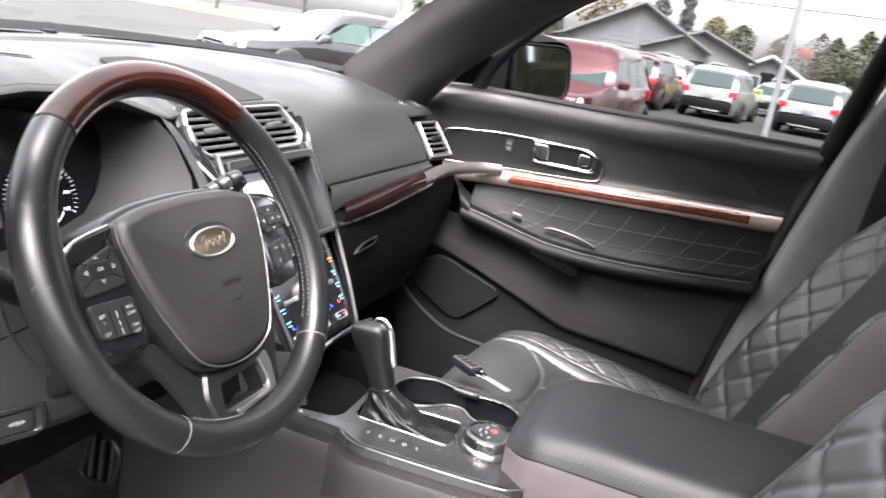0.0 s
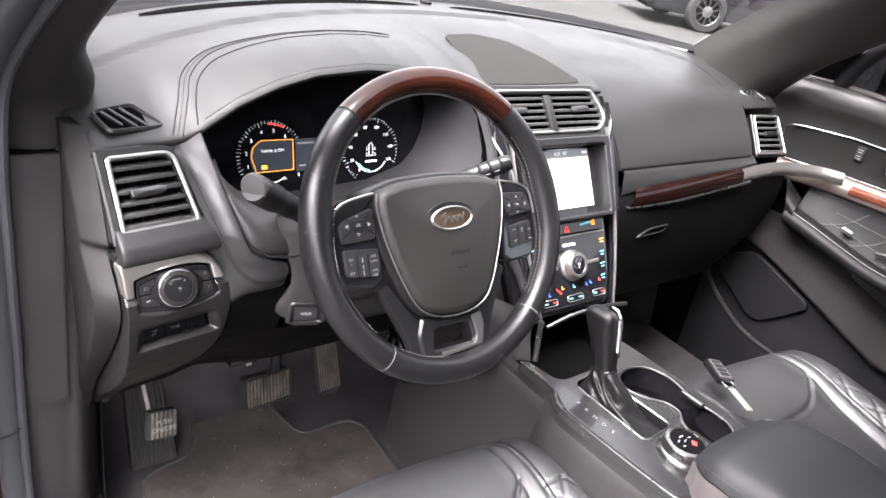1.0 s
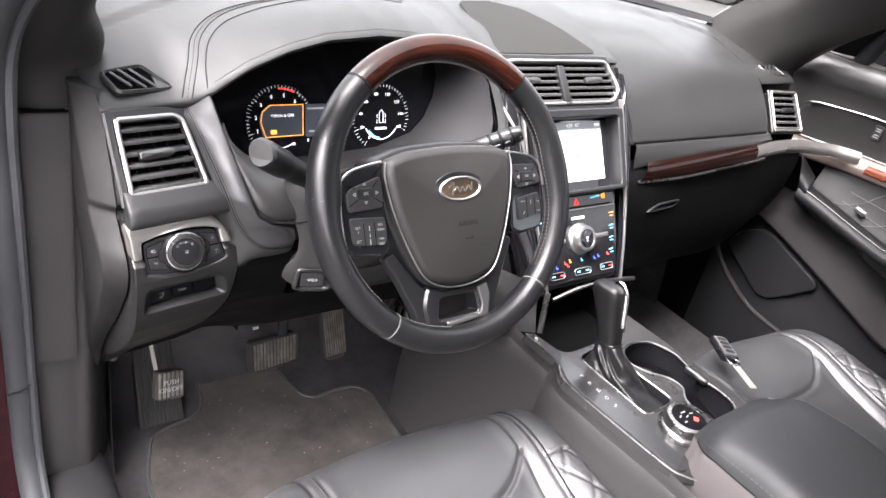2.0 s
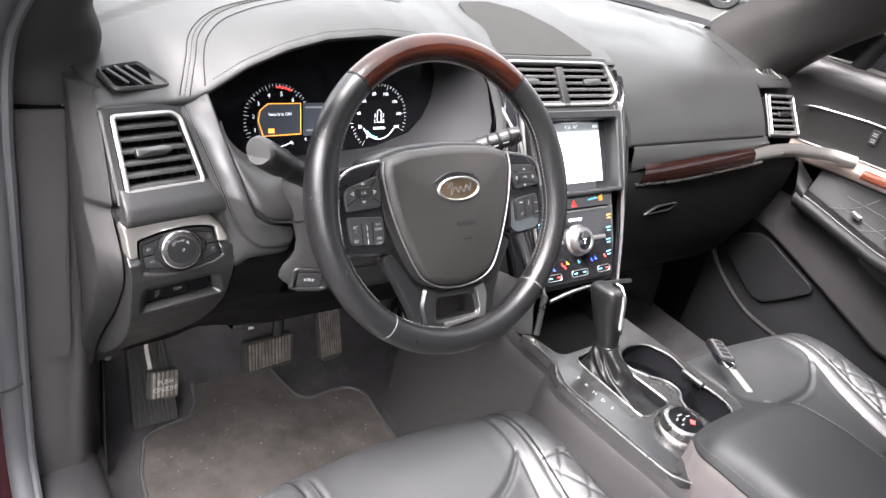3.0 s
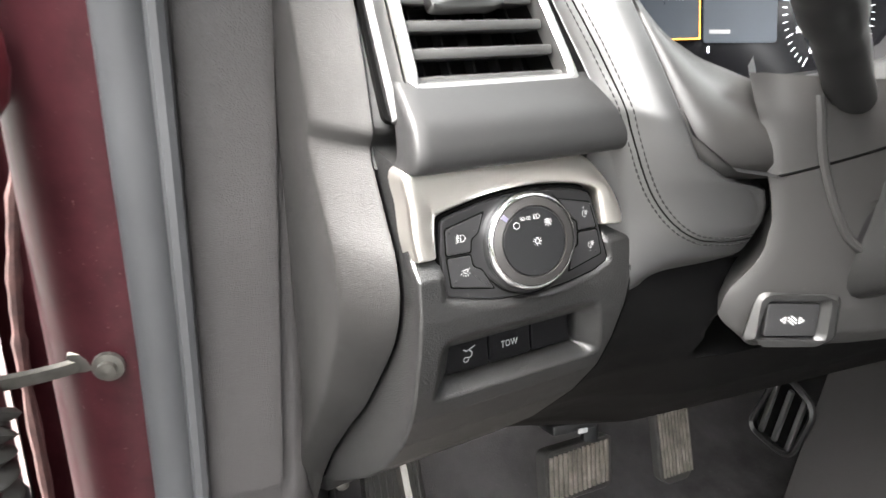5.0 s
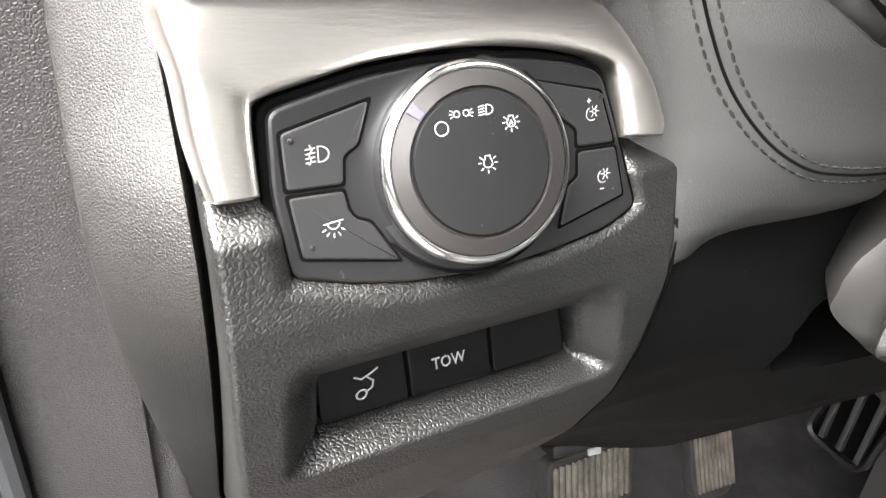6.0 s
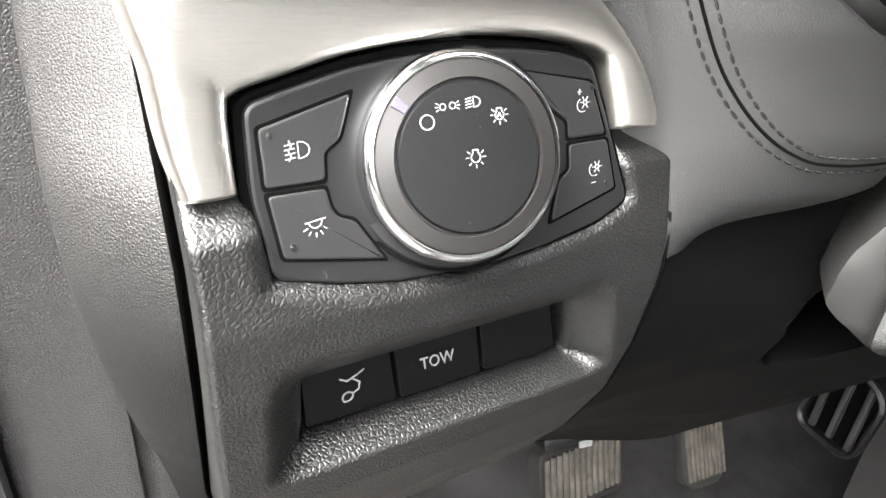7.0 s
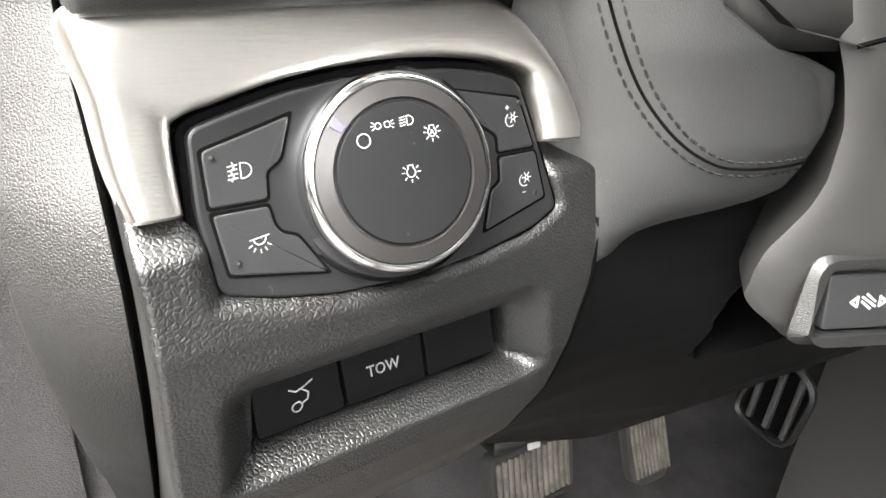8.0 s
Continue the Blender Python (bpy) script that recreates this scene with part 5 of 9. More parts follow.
part("airbag_symbol", strokes(WH, [mm([(3, -44), (14, -44), (14, -52), (3, -52)]), mm([(3, -48), (12, -48)])], 0.0012, 0.0004, 0.0155), DULL, wheel)
for s in (-1, 1):
    sp = [(88, 48), (128, 42), (150, 28), (152, -10), (150, -44), (140, -56), (104, -60), (90, -52), (92, -20), (95, 20)]
    pts = mm([(s * x, y) for x, y in sp])
    spoke = part("spoke", plate(WH, fillet(pts, 0.006), 0.018, 0.004, -0.020), GLOSS, wheel, "gloss black spoke with switches")
    edge = spline([(s * x, y) for x, y in ((152, 0), (150.5, 14), (147, 28.5), (138, 37), (126, 41.5), (108, 45), (93, 47))], 40)
    part("spoke_trim", tube([WH @ Vector((x / 1000, y / 1000, -0.0025)) for x, y in edge], 0.0016, 8), SATIN, spoke, "satin chrome edge of the spoke")
    up = [(97, 26), (100, 31), (138, 20), (143, 14), (142, -6), (98, -4)] if s < 0 else [(97, 31), (136, 29), (146, 8), (142, 3), (104, -1), (99, 12)]
    lo_ = [(97, -15), (142, -12), (141, -40), (137, -43), (100, -46), (97, -40)] if s < 0 else [(103, -13), (140, -8), (142, -32), (136, -36), (103, -42)]
    if s < 0:
        up = [(-x, y) for x, y in up]
        lo_ = [(-x, y) for x, y in lo_]
    part("switch_pad", plate(WH, fillet(mm(up), 0.004), 0.004, 0.0014, -0.003), BUTTON, spoke, "five-way switch pad")
    cxu = sum(p[0] for p in up) / len(up) / 1000
    cyu = sum(p[1] for p in up) / len(up) / 1000
    part("ok_button", plate(WH, fillet([(cxu - 0.010, cyu - 0.006), (cxu + 0.011, cyu - 0.006), (cxu + 0.010, cyu + 0.006), (cxu - 0.011, cyu + 0.006)], 0.002), 0.0015, 0.0006, 0.001), SMOOTH, spoke)
    for seg in [[(cxu - 0.022, cyu - 0.013), (cxu - 0.010, cyu - 0.006)], [(cxu + 0.022, cyu - 0.013), (cxu + 0.011, cyu - 0.006)], [(cxu - 0.020, cyu + 0.010), (cxu - 0.011, cyu + 0.006)], [(cxu + 0.018, cyu + 0.014), (cxu + 0.010, cyu + 0.006)]]:
        part("pad_groove", strokes(WH, [seg], 0.0007, 0.0002, 0.001), DARK, spoke)
    tri = [[(cxu - 0.0155, cyu), (cxu - 0.0125, cyu + 0.0018), (cxu - 0.0125, cyu - 0.0018), (cxu - 0.0155, cyu)], [(cxu + 0.0165, cyu), (cxu + 0.0135, cyu + 0.0018), (cxu + 0.0135, cyu - 0.0018), (cxu + 0.0165, cyu)],
           [(cxu, cyu - 0.0115), (cxu - 0.0018, cyu - 0.009), (cxu + 0.0018, cyu - 0.009), (cxu, cyu - 0.0115)], [(cxu, cyu + 0.0115), (cxu - 0.0016, cyu + 0.0095), (cxu + 0.0016, cyu + 0.0095), (cxu, cyu + 0.0115)]]
    part("arrows", strokes(WH, tri, 0.0009, 0.0002, 0.001), WHITE, spoke)
    part("ok_print", lettering(WH @ Matrix.Translation((cxu, cyu, 0.0026)), "OK", 0.0048), WHITE, spoke, smooth=0)
    part("switch_block", plate(WH, fillet(mm(lo_), 0.004), 0.004, 0.0014, -0.003), BUTTON, spoke, "block of small cruise switches")
    cxl = sum(p[0] for p in lo_) / len(lo_) / 1000
    cyl = sum(p[1] for p in lo_) / len(lo_) / 1000
    for u in (-0.007, 0.007):
        part("block_groove", strokes(WH, [[(cxl + u, cyl - 0.014), (cxl + u, cyl + 0.013)]], 0.0007, 0.0002, 0.001), DARK, spoke)
    words = [("SET", -0.0145, 0.009), ("+", -0.0145, 0.004), ("SET", -0.0145, -0.006), ("-", -0.0145, -0.011), ("RES", 0.0145, 0.010), ("CAN", 0.0145, 0.0045), ("ON", 0.0145, -0.006), ("OFF", 0.0145, -0.0115)] if s < 0 else []
    bms = [lettering(WH @ Matrix.Translation((cxl + u, cyl + v, 0.0011)), w, 0.0042) for w, u, v in words]
    bms.append(strokes(WH, [[(cxl, cyl + 0.010), (cxl, cyl + 0.005)], [(cxl, cyl + 0.001), (cxl, cyl - 0.002)], [(cxl, cyl - 0.005), (cxl, cyl - 0.010)]] if s < 0 else [[(cxl - 0.016, cyl + 0.008), (cxl - 0.011, cyl + 0.008)], [(cxl - 0.014, cyl - 0.008), (cxl - 0.011, cyl - 0.005)], [(cxl, cyl + 0.004), (cxl, cyl + 0.009)], [(cxl + 0.011, cyl - 0.006), (cxl + 0.015, cyl - 0.006)], [(cxl + 0.011, cyl + 0.006), (cxl + 0.015, cyl + 0.006)]], 0.0011, 0.0002, 0.0010))
    part("switch_print", merge(*bms), WHITE, spoke, "small white print", smooth=0)
    # lower twin arms
    arm = [(s * 84, -58), (s * 62, -88), (s * 50, -104), (s * 34, -116), (s * 40, -150), (s * 58, -156), (s * 64, -130), (s * 80, -96), (s * 98, -64)]
    part("lower_arm", plate(WH, fillet(mm(arm), 0.006), 0.014, 0.003, -0.024), SMOOTH, wheel, "black lower spoke arm")
low_sp = [(-44, -104), (-24, -112), (24, -112), (44, -104), (52, -128), (46, -162), (-46, -162), (-52, -128)]
part("lower_spoke", ring(WH, fillet(mm(low_sp), 0.006), fillet(mm([(-27, -122), (27, -122), (31, -148), (-31, -148)]), 0.004), 0.012, 0.003, -0.018, deep=0.012), SMOOTH, wheel, "lower spoke with an open window")
part("silver_insert", plate(WH, fillet(mm([(29, -116), (44, -112), (47, -128), (42, -154), (-20, -158), (-22, -151), (30, -150), (34, -140)]), 0.003), 0.010, 0.002, -0.013), SATIN, wheel, "satin silver corner of the lower spoke")

# ---- centre stack ----
ST = axes((0, -0.048, 1.184), (1, 0, 0), (0, 0.51, 0.86))
stack = part("center_stack", plate(ST, fillet(mm([(-114, 34), (114, 34), (112, -100), (99, -200), (86, -274), (-86, -274), (-99, -200), (-112, -100)]), 0.006), 0.10, 0.004, -0.130), SMOOTH, dashboard, "black centre stack with screen and controls")
scr_hole = fillet(mm([(-92, -112), (92, -112), (98, 8), (-98, 8)]), 0.004)
part("screen_surround", ring(ST, fillet(mm([(-104, -119), (104, -119), (112, 22), (-112, 22)]), 0.006), scr_hole, 0.030, 0.002, -0.028, deep=0.0), SMOOTH, stack, "deep black surround of the screen")
part("screen", plate(ST, inset(scr_hole, -0.002), 0.002, 0.0005, -0.029), GLOSS, stack)
part("map_page", plate(ST, mm([(-82, -98), (80, -98), (80, -10), (-82, -10)]), 0.0006, 0.0001, -0.0265), CREAM_LIT, stack, "pale lit map page")
part("status_bar", plate(ST, mm([(-82, -9.6), (80, -9.6), (80, 3), (-82, 3)]), 0.0006, 0.0001, -0.0265), SCREEN_GREY, stack, "grey lit status bar")
part("clock_print", lettering(ST @ Matrix.Translation((0.012, -0.003, -0.0257)), "4:58  40\u00b0", 0.009), WHITE_LIT, stack, smooth=0)
part("bar_print", strokes(ST, [mm([(66, -3), (76, -3)])], 0.005, 0.0002, -0.0257), WHITE_LIT, stack)
part("map_arrow", strokes(ST, [mm([(14, -58), (17, -50), (20, -58), (14, -58)])], 0.0022, 0.0003, -0.0257), RED_LIT, stack, "small red arrow")
part("map_print", strokes(ST, [mm([(8, -86), (45, -86)])], 0.006, 0.0002, -0.0258), SCREEN_GREY, stack)
part("control_panel", plate(ST, fillet(mm([(-100, -122), (100, -122), (94, -200), (82, -266), (-82, -266), (-94, -200)]), 0.005), 0.006, 0.002, -0.030), GLOSS, stack, "piano black control panel")
part("hazard_symbol", strokes(ST, [mm([(-5, -137), (0, -128), (5, -137), (-5, -137)])], 0.0024, 0.0003, -0.0238), RED_LIT, stack, "red hazard triangle")
part("airbag_lamp", strokes(ST, [mm([(64, -128), (70, -126)]), mm([(66, -130), (70, -130)])], 0.006, 0.0003, -0.0238), ORANGE_LIT, stack)
part("lamp_print", strokes(ST, [mm([(36, -129), (58, -127)])], 0.003, 0.0003, -0.0238), CYAN_LIT, stack)
part("disc_slot", box(ST, (0.0, -0.1455, -0.0245), (0.185, 0.003, 0.004), 0.001), SATIN, stack, "thin disc slot with a bright lip")
part("slot_gap", box(ST, (0.0, -0.1420, -0.0245), (0.170, 0.003, 0.002), 0.0005), DARK, stack)
part("maker_mark", strokes(ST, [mm([(-14, -160), (14, -160)])], 0.0045, 0.0003, -0.0238), WHITE_LIT, stack, "small white maker's bar")
part("volume_knob", lathe(ST @ Matrix.Translation((0, -0.196, -0.024)), [(0.0275, 0), (0.0272, 0.003), (0.0235, 0.006), (0.0225, 0.016), (0.021, 0.0185), (0.0165, 0.019), (0.016, 0.0175)], 64), SATIN, stack, "ribbed satin chrome volume knob")
part("knob_cap", lathe(ST @ Matrix.Translation((0, -0.196, -0.0065)), [(0.0165, 0), (0.015, 0.0006), (0, 0.0008)], 48), GLOSS, stack)
part("knob_print", strokes(ST, [mm([(-2, -194), (2, -194)]), mm([(0, -200), (0, -198)])], 0.002, 0.0003, -0.0055), WHITE_LIT, stack)
for s in (-1, 1):
    part("seek_bar", box(ST, (s * 0.053, -0.196, -0.0235), (0.036, 0.0075, 0.003), 0.0015), SATIN, stack)
for i, v in enumerate((-160, -182, -203, -224)):
    for s in (-1, 1):
        u = s * (84 - 2.5 * i)
        part("panel_symbol", strokes(ST, [mm([(u - 5, v), (u + 5, v + 1)]), mm([(u - 3, v - 5), (u + 4, v - 5)])], 0.0015, 0.0003, -0.0238), (ORANGE_LIT if i == 0 and s > 0 else CYAN_LIT), stack)
for u0, u1, mats in ((-78, -44, (CYAN_LIT, RED_LIT)), (-20, 20, (CYAN_LIT, CYAN_LIT)), (44, 76, (CYAN_LIT, RED_LIT))):
    part("climate_key", ring(ST, fillet(mm([(u0, -258), (u1, -258), (u1, -246), (u0, -246)]), 0.005), fillet(mm([(u0 + 1.2, -256.8), (u1 - 1.2, -256.8), (u1 - 1.2, -247.2), (u0 + 1.2, -247.2)]), 0.0045), 0.002, 0.0005, -0.0245), SATIN, stack, "chrome-rimmed climate key")
    for s, mt in zip((0.25, 0.8), mats):
        u = u0 + (u1 - u0) * s
        part("key_print", strokes(ST, [mm([(u - 3, -252), (u + 3, -252)])], 0.0022, 0.0003, -0.0238), mt, stack)
for u, v, mt in ((-70, -234, BLUE_LIT), (-60, -238, BLUE_LIT), (-40, -233, RED_LIT), (-28, -231, ORANGE_LIT), (0, -232, CYAN_LIT), (32, -233, BLUE_LIT), (42, -231, BLUE_LIT), (66, -230, RED_LIT), (-34, -238, RED_LIT)):
    part("seat_symbol", strokes(ST, [mm([(u - 1.6, v + 2.6), (u - 1.2, v - 1.8), (u + 2.4, v - 1.8)])], 0.0016, 0.0003, -0.0238), mt, stack)
for s in (-1, 1):
    blade = spline([(s * 0.117, 0.036, -0.006), (s * 0.117, -0.02, -0.008), (s * 0.114, -0.10, -0.010), (s * 0.103, -0.20, -0.014), (s * 0.089, -0.285, -0.022)], 30)
    part("chrome_blade", tube([ST @ Vector(p) for p in blade], [0.0034] * 10 + [0.0029] * 10 + [0.0024] * 10, 8, flat=1.2), SATIN, stack, "satin chrome blade along the stack")
    inner = spline([(s * 0.136, 0.075, -0.016), (s * 0.134, 0.045, -0.012), (s * 0.1205, 0.012, -0.011), (s * 0.119, -0.03, -0.012), (s * 0.1165, -0.10, -0.014), (s * 0.106, -0.20, -0.018), (s * 0.092, -0.28, -0.026)], 40)
    outer = spline([(s * 0.142, 0.085, -0.022), (s * 0.146, 0.050, -0.020), (s * 0.148, 0.010, -0.020), (s * 0.150, -0.04, -0.022), (s * 0.143, -0.11, -0.026), (s * 0.122, -0.20, -0.032), (s * 0.104, -0.28, -0.042)], 40)
    flank = []
    for a, b in zip(inner, outer):
        a, b = Vector(a), Vector(b)
        flank.append([ST @ (a.lerp(b, f) + Vector((0, 0, h))) for f, h in ((0.0, -0.012), (0.0, 0.0), (0.2, 0.004), (0.5, 0.0055), (0.8, 0.004), (1.0, 0.0), (1.0, -0.03))])
    part("gloss_flank", skin(flank), GLOSS, stack, "gloss black flank of the stack", smooth=60)
part("lower_arc", tube([ST @ Vector(p) for p in spline([(-0.10, -0.284, 0.0), (-0.05, -0.274, 0.008), (0, -0.272, 0.010), (0.05, -0.274, 0.008), (0.10, -0.280, 0.0)], 24)], 0.0035, 8), SATIN_DARK, stack, "chrome arc under the controls")
part("stack_side", loft([[(0.150, 0.03, 1.25), (0.158, 0.0, 1.20), (0.155, -0.04, 1.12), (0.135, -0.09, 1.0), (0.115, -0.12, 0.90)], [(0.168, 0.06, 1.24), (0.172, 0.02, 1.20), (0.170, -0.02, 1.12), (0.155, -0.06, 1.0), (0.14, -0.08, 0.90)]], 20, 6), SOFT, dashboard)
part("stack_side", loft([[(-0.150, 0.02, 1.20), (-0.152, -0.04, 1.12), (-0.135, -0.09, 1.0), (-0.115, -0.12, 0.90), (-0.115, -0.10, 0.82)], [(-0.20, -0.03, 1.12), (-0.20, -0.05, 1.08), (-0.19, -0.07, 1.0), (-0.17, -0.08, 0.90), (-0.165, -0.04, 0.80)]], 20, 6), PLASTIC_FINE, dashboard)

# passenger strip, glove box
strip = loft([[(0.200, -0.060, 1.062), (0.32, -0.068, 1.068), (0.45, -0.070, 1.078), (0.565, -0.066, 1.084)], [(0.202, -0.066, 1.064), (0.32, -0.074, 1.070), (0.45, -0.076, 1.080), (0.565, -0.072, 1.086)],
              [(0.214, -0.062, 1.084), (0.32, -0.070, 1.092), (0.45, -0.072, 1.102), (0.565, -0.068, 1.107)], [(0.222, -0.050, 1.094), (0.32, -0.058, 1.102), (0.45, -0.060, 1.110), (0.565, -0.056, 1.114)]], 24, 12)
roll = []
for x in np.linspace(0.185, 0.640, 30):
    zt = lerp_at([(0.185, 1.088), (0.222, 1.093), (0.32, 1.101), (0.45, 1.1095), (0.565, 1.1135), (0.64, 1.118)], x)
    roll.append([Vector((x, -0.030, 1.130)), Vector((x, -0.0385, 1.1275)), Vector((x, -0.0425, 1.1235)), Vector((x, -0.0455, zt * 0.5 + 0.5600)), Vector((x, -0.0500, zt + 0.001)), Vector((x, -0.0500, zt - 0.006))])
part("pad_roll", skin(roll), SOFT, dashboard, "soft lower roll of the padded dash", smooth=70)
# Black sheet painting the shadow between the pad and the strip.
part("strip_shade_sheet", skin([[(x, -0.022, z) for x in (0.17, 0.3, 0.45, 0.60, 0.70, 0.78)] for z in (1.085, 1.105, 1.128)]), DARK, dashboard)
part("wood_strip", strip, WOOD_DASH, dashboard, "dark glossy wood strip")
part("silver_strip", tube(spline([(0.196, -0.062, 1.060), (0.32, -0.072, 1.065), (0.45, -0.074, 1.075), (0.565, -0.071, 1.081), (0.60, -0.070, 1.084)], 30), 0.0035, 8), SATIN_DARK, dashboard, "thin satin silver lower edge")
part("pewter_panel", loft([[(0.567, -0.066, 1.080), (0.64, -0.064, 1.086), (0.72, -0.072, 1.090), (0.765, -0.095, 1.093), (0.800, -0.122, 1.096), (0.8275, -0.165, 1.098)], [(0.567, -0.070, 1.094), (0.64, -0.068, 1.100), (0.72, -0.076, 1.104), (0.765, -0.098, 1.107), (0.799, -0.124, 1.109), (0.8265, -0.166, 1.110)], [(0.567, -0.060, 1.112), (0.64, -0.058, 1.118), (0.72, -0.066, 1.121), (0.765, -0.088, 1.122), (0.806, -0.114, 1.123), (0.8335, -0.160, 1.123)]], 20, 10), material("pewter_satin_panel", (0.11, 0.105, 0.10), 0.35, metal=0.7), dashboard, "pewter satin panel with a raised word")
part("raised_bars", strokes(axes((0.645, -0.0715, 1.099), (1, 0, 0.06), (0, -0.1, 1)), [mm([(-42 + 9 * i, 0), (-37 + 9 * i, 0)]) for i in range(8)], 0.007, 0.001, 0.0), SATIN, dashboard)
glove = part("glove_box", loft([[(0.16, -0.030, 1.092), (0.3, -0.04, 1.095), (0.5, -0.042, 1.10), (0.66, -0.040, 1.105), (0.75, -0.04, 1.10)], [(0.15, -0.062, 1.055), (0.3, -0.062, 1.060), (0.5, -0.060, 1.07), (0.66, -0.058, 1.075), (0.75, -0.07, 1.08)],
              [(0.135, -0.075, 0.98), (0.3, -0.070, 0.98), (0.5, -0.066, 0.98), (0.66, -0.060, 0.98), (0.76, -0.06, 0.98)], [(0.125, -0.06, 0.88), (0.3, -0.055, 0.88), (0.5, -0.050, 0.88), (0.66, -0.045, 0.88), (0.76, -0.03, 0.9)],
              [(0.125, 0.02, 0.78), (0.3, 0.02, 0.78), (0.5, 0.02, 0.78), (0.66, 0.02, 0.78), (0.76, 0.03, 0.8)], [(0.125, 0.15, 0.74), (0.3, 0.15, 0.74), (0.5, 0.15, 0.74), (0.66, 0.15, 0.74), (0.76, 0.15, 0.76)]], 30, 30), KNEE_SKIN, dashboard, "black glove box lid")
GB = axes((0.285, -0.0745, 1.005), (1, 0.02, 0), (0, -0.05, 1))
part("glove_handle", ring(GB, fillet(mm([(-48, -10), (40, -6), (56, 10), (-10, 8)]), 0.008), fillet(mm([(-40, -7), (37, -4), (48, 7), (-8, 5)]), 0.006), 0.004, 0.001, -0.002, deep=0.012), SMOOTH, glove, "lens-shaped glove box latch")

# ---- centre console ----
console = thing("center_console", "black centre console with gear lever, cup holders and padded armrest", "console", (0, -0.4, 0.5))
ZC = 0.885
TOPC = axes((0, 0, ZC), (1, 0, 0), (0, 1, 0))
plan = [(-0.146, -0.195), (-0.129, -0.200), (-0.119, -0.252), (-0.105, -0.262), (0.0, -0.258), (0.040, -0.256), (0.062, -0.215), (0.080, -0.200), (0.088, -0.29), (0.093, -0.37), (0.093, -0.44), (0.093, -0.545), (-0.118, -0.545), (-0.140, -0.525), (-0.150, -0.50), (-0.160, -0.40), (-0.165, -0.315), (-0.155, -0.290), (-0.143, -0.272)]
CONSOLE_SIDE = material("warm_black_console_side", (0.0234, 0.0223, 0.0223), 0.48, grain=0.35, size=1000, spec=0.4, dust=0.12)
side_line = [(-0.128, 0.10), (-0.135, -0.08), (-0.1475, -0.185), (-0.1455, -0.265), (-0.157, -0.288), (-0.167, -0.315), (-0.162, -0.40), (-0.152, -0.505), (-0.150, -0.60), (-0.150, -0.98), (0.100, -0.98), (0.098, -0.60), (0.098, -0.44), (0.097, -0.36), (0.092, -0.28), (0.088, -0.185), (0.105, -0.08), (0.125, 0.10)]
rows = []
for z, g in ((0.47, 0.020), (0.60, 0.018), (0.75, 0.010), (0.83, 0.004), (0.852, 0.002), (0.858, -0.001), (0.872, -0.001), (0.880, -0.004)):
    rows.append([(x + (g if x > 0 else -g), y, z) for x, y in side_line])
part("console_body", skin(rows), CONSOLE_SIDE, console, "warm black grained console sides", smooth=25)
shift_hole = fillet([(-0.0975, -0.276), (-0.041, -0.269), (-0.026, -0.413), (-0.094, -0.419)], 0.012, 6)
cup_hole = fillet([(0.025, -0.281), (0.060, -0.293), (0.077, -0.328), (0.070, -0.365), (0.064, -0.392), (0.070, -0.42), (0.070, -0.457), (0.045, -0.484), (0.005, -0.480), (-0.014, -0.455), (-0.005, -0.418), (0.016, -0.400), (0.014, -0.375), (-0.012, -0.352), (-0.028, -0.322), (-0.012, -0.291)], 0.016, 5)



def holed(outer, holes, z, mat, name, label):
    bm = bmesh.new()
    edges = []
    for loop in [outer] + holes:
        vs = [bm.verts.new((x, y, z)) for x, y in loop]
        edges += [bm.edges.new((vs[i - 1], vs[i])) for i in range(len(vs))]
    bmesh.ops.triangle_fill(bm, use_beauty=True, use_dissolve=False, edges=edges)
    vs = [bm.verts.new((x, y, z)) for x, y in outer]
    vl = [bm.verts.new((x * 1.03, y, z - 0.010)) for x, y in outer]
    for i in range(len(vs)):
        bm.faces.new((vs[i - 1], vs[i], vl[i], vl[i - 1]))
    bmesh.ops.remove_doubles(bm, verts=bm.verts, dist=1e-5)
    return part(name, bm, mat, console, label, smooth=30)


holed(fillet(plan, 0.012), [shift_hole, cup_hole], ZC, material("dark_satin_console_top", (0.018, 0.0178, 0.0178), 0.26, grain=0.04, size=2000, dust=0.22), "console_top", "satin dark grey console top")
for name, loop in (("gate_wall", shift_hole), ("cup_wall", cup_hole)):
    part(name, skin([[(x, y, z) for x, y in loop] for z in (ZC - 0.0005, ZC - 0.03, ZC - 0.06)], closed_u=True), GLOSS if name == "cup_wall" else DULL, console)
part("gate_frame", ring(TOPC, inset(shift_hole, -0.0032), shift_hole, 0.003, 0.001, -0.001, n=160, c=(-0.064, -0.345)), SATIN_DARK, console, "thin chrome frame of the gear gate")
part("gate_floor", plate(TOPC, inset(shift_hole, -0.001), 0.002, 0.0005, -0.045), DARK, console)
part("cup_rim", tube([Vector((x, y, ZC + 0.0012)) for x, y in cup_hole], 0.0019, 8, closed=True), SATIN_DARK, console, "polished rim of the cup holders")
part("cup_floor", plate(TOPC, inset(cup_hole, -0.001), 0.002, 0.0005, -0.060), DARK, console)
for x, y in ((0.026, -0.328), (0.030, -0.437)):
    part("cup_well", lathe(axes((x, y, ZC - 0.058), (1, 0, 0), (0, 1, 0)), [(0.040, 0.0), (0.041, 0.002), (0.038, 0.012), (0.036, 0.014)], 40), DULL, console)
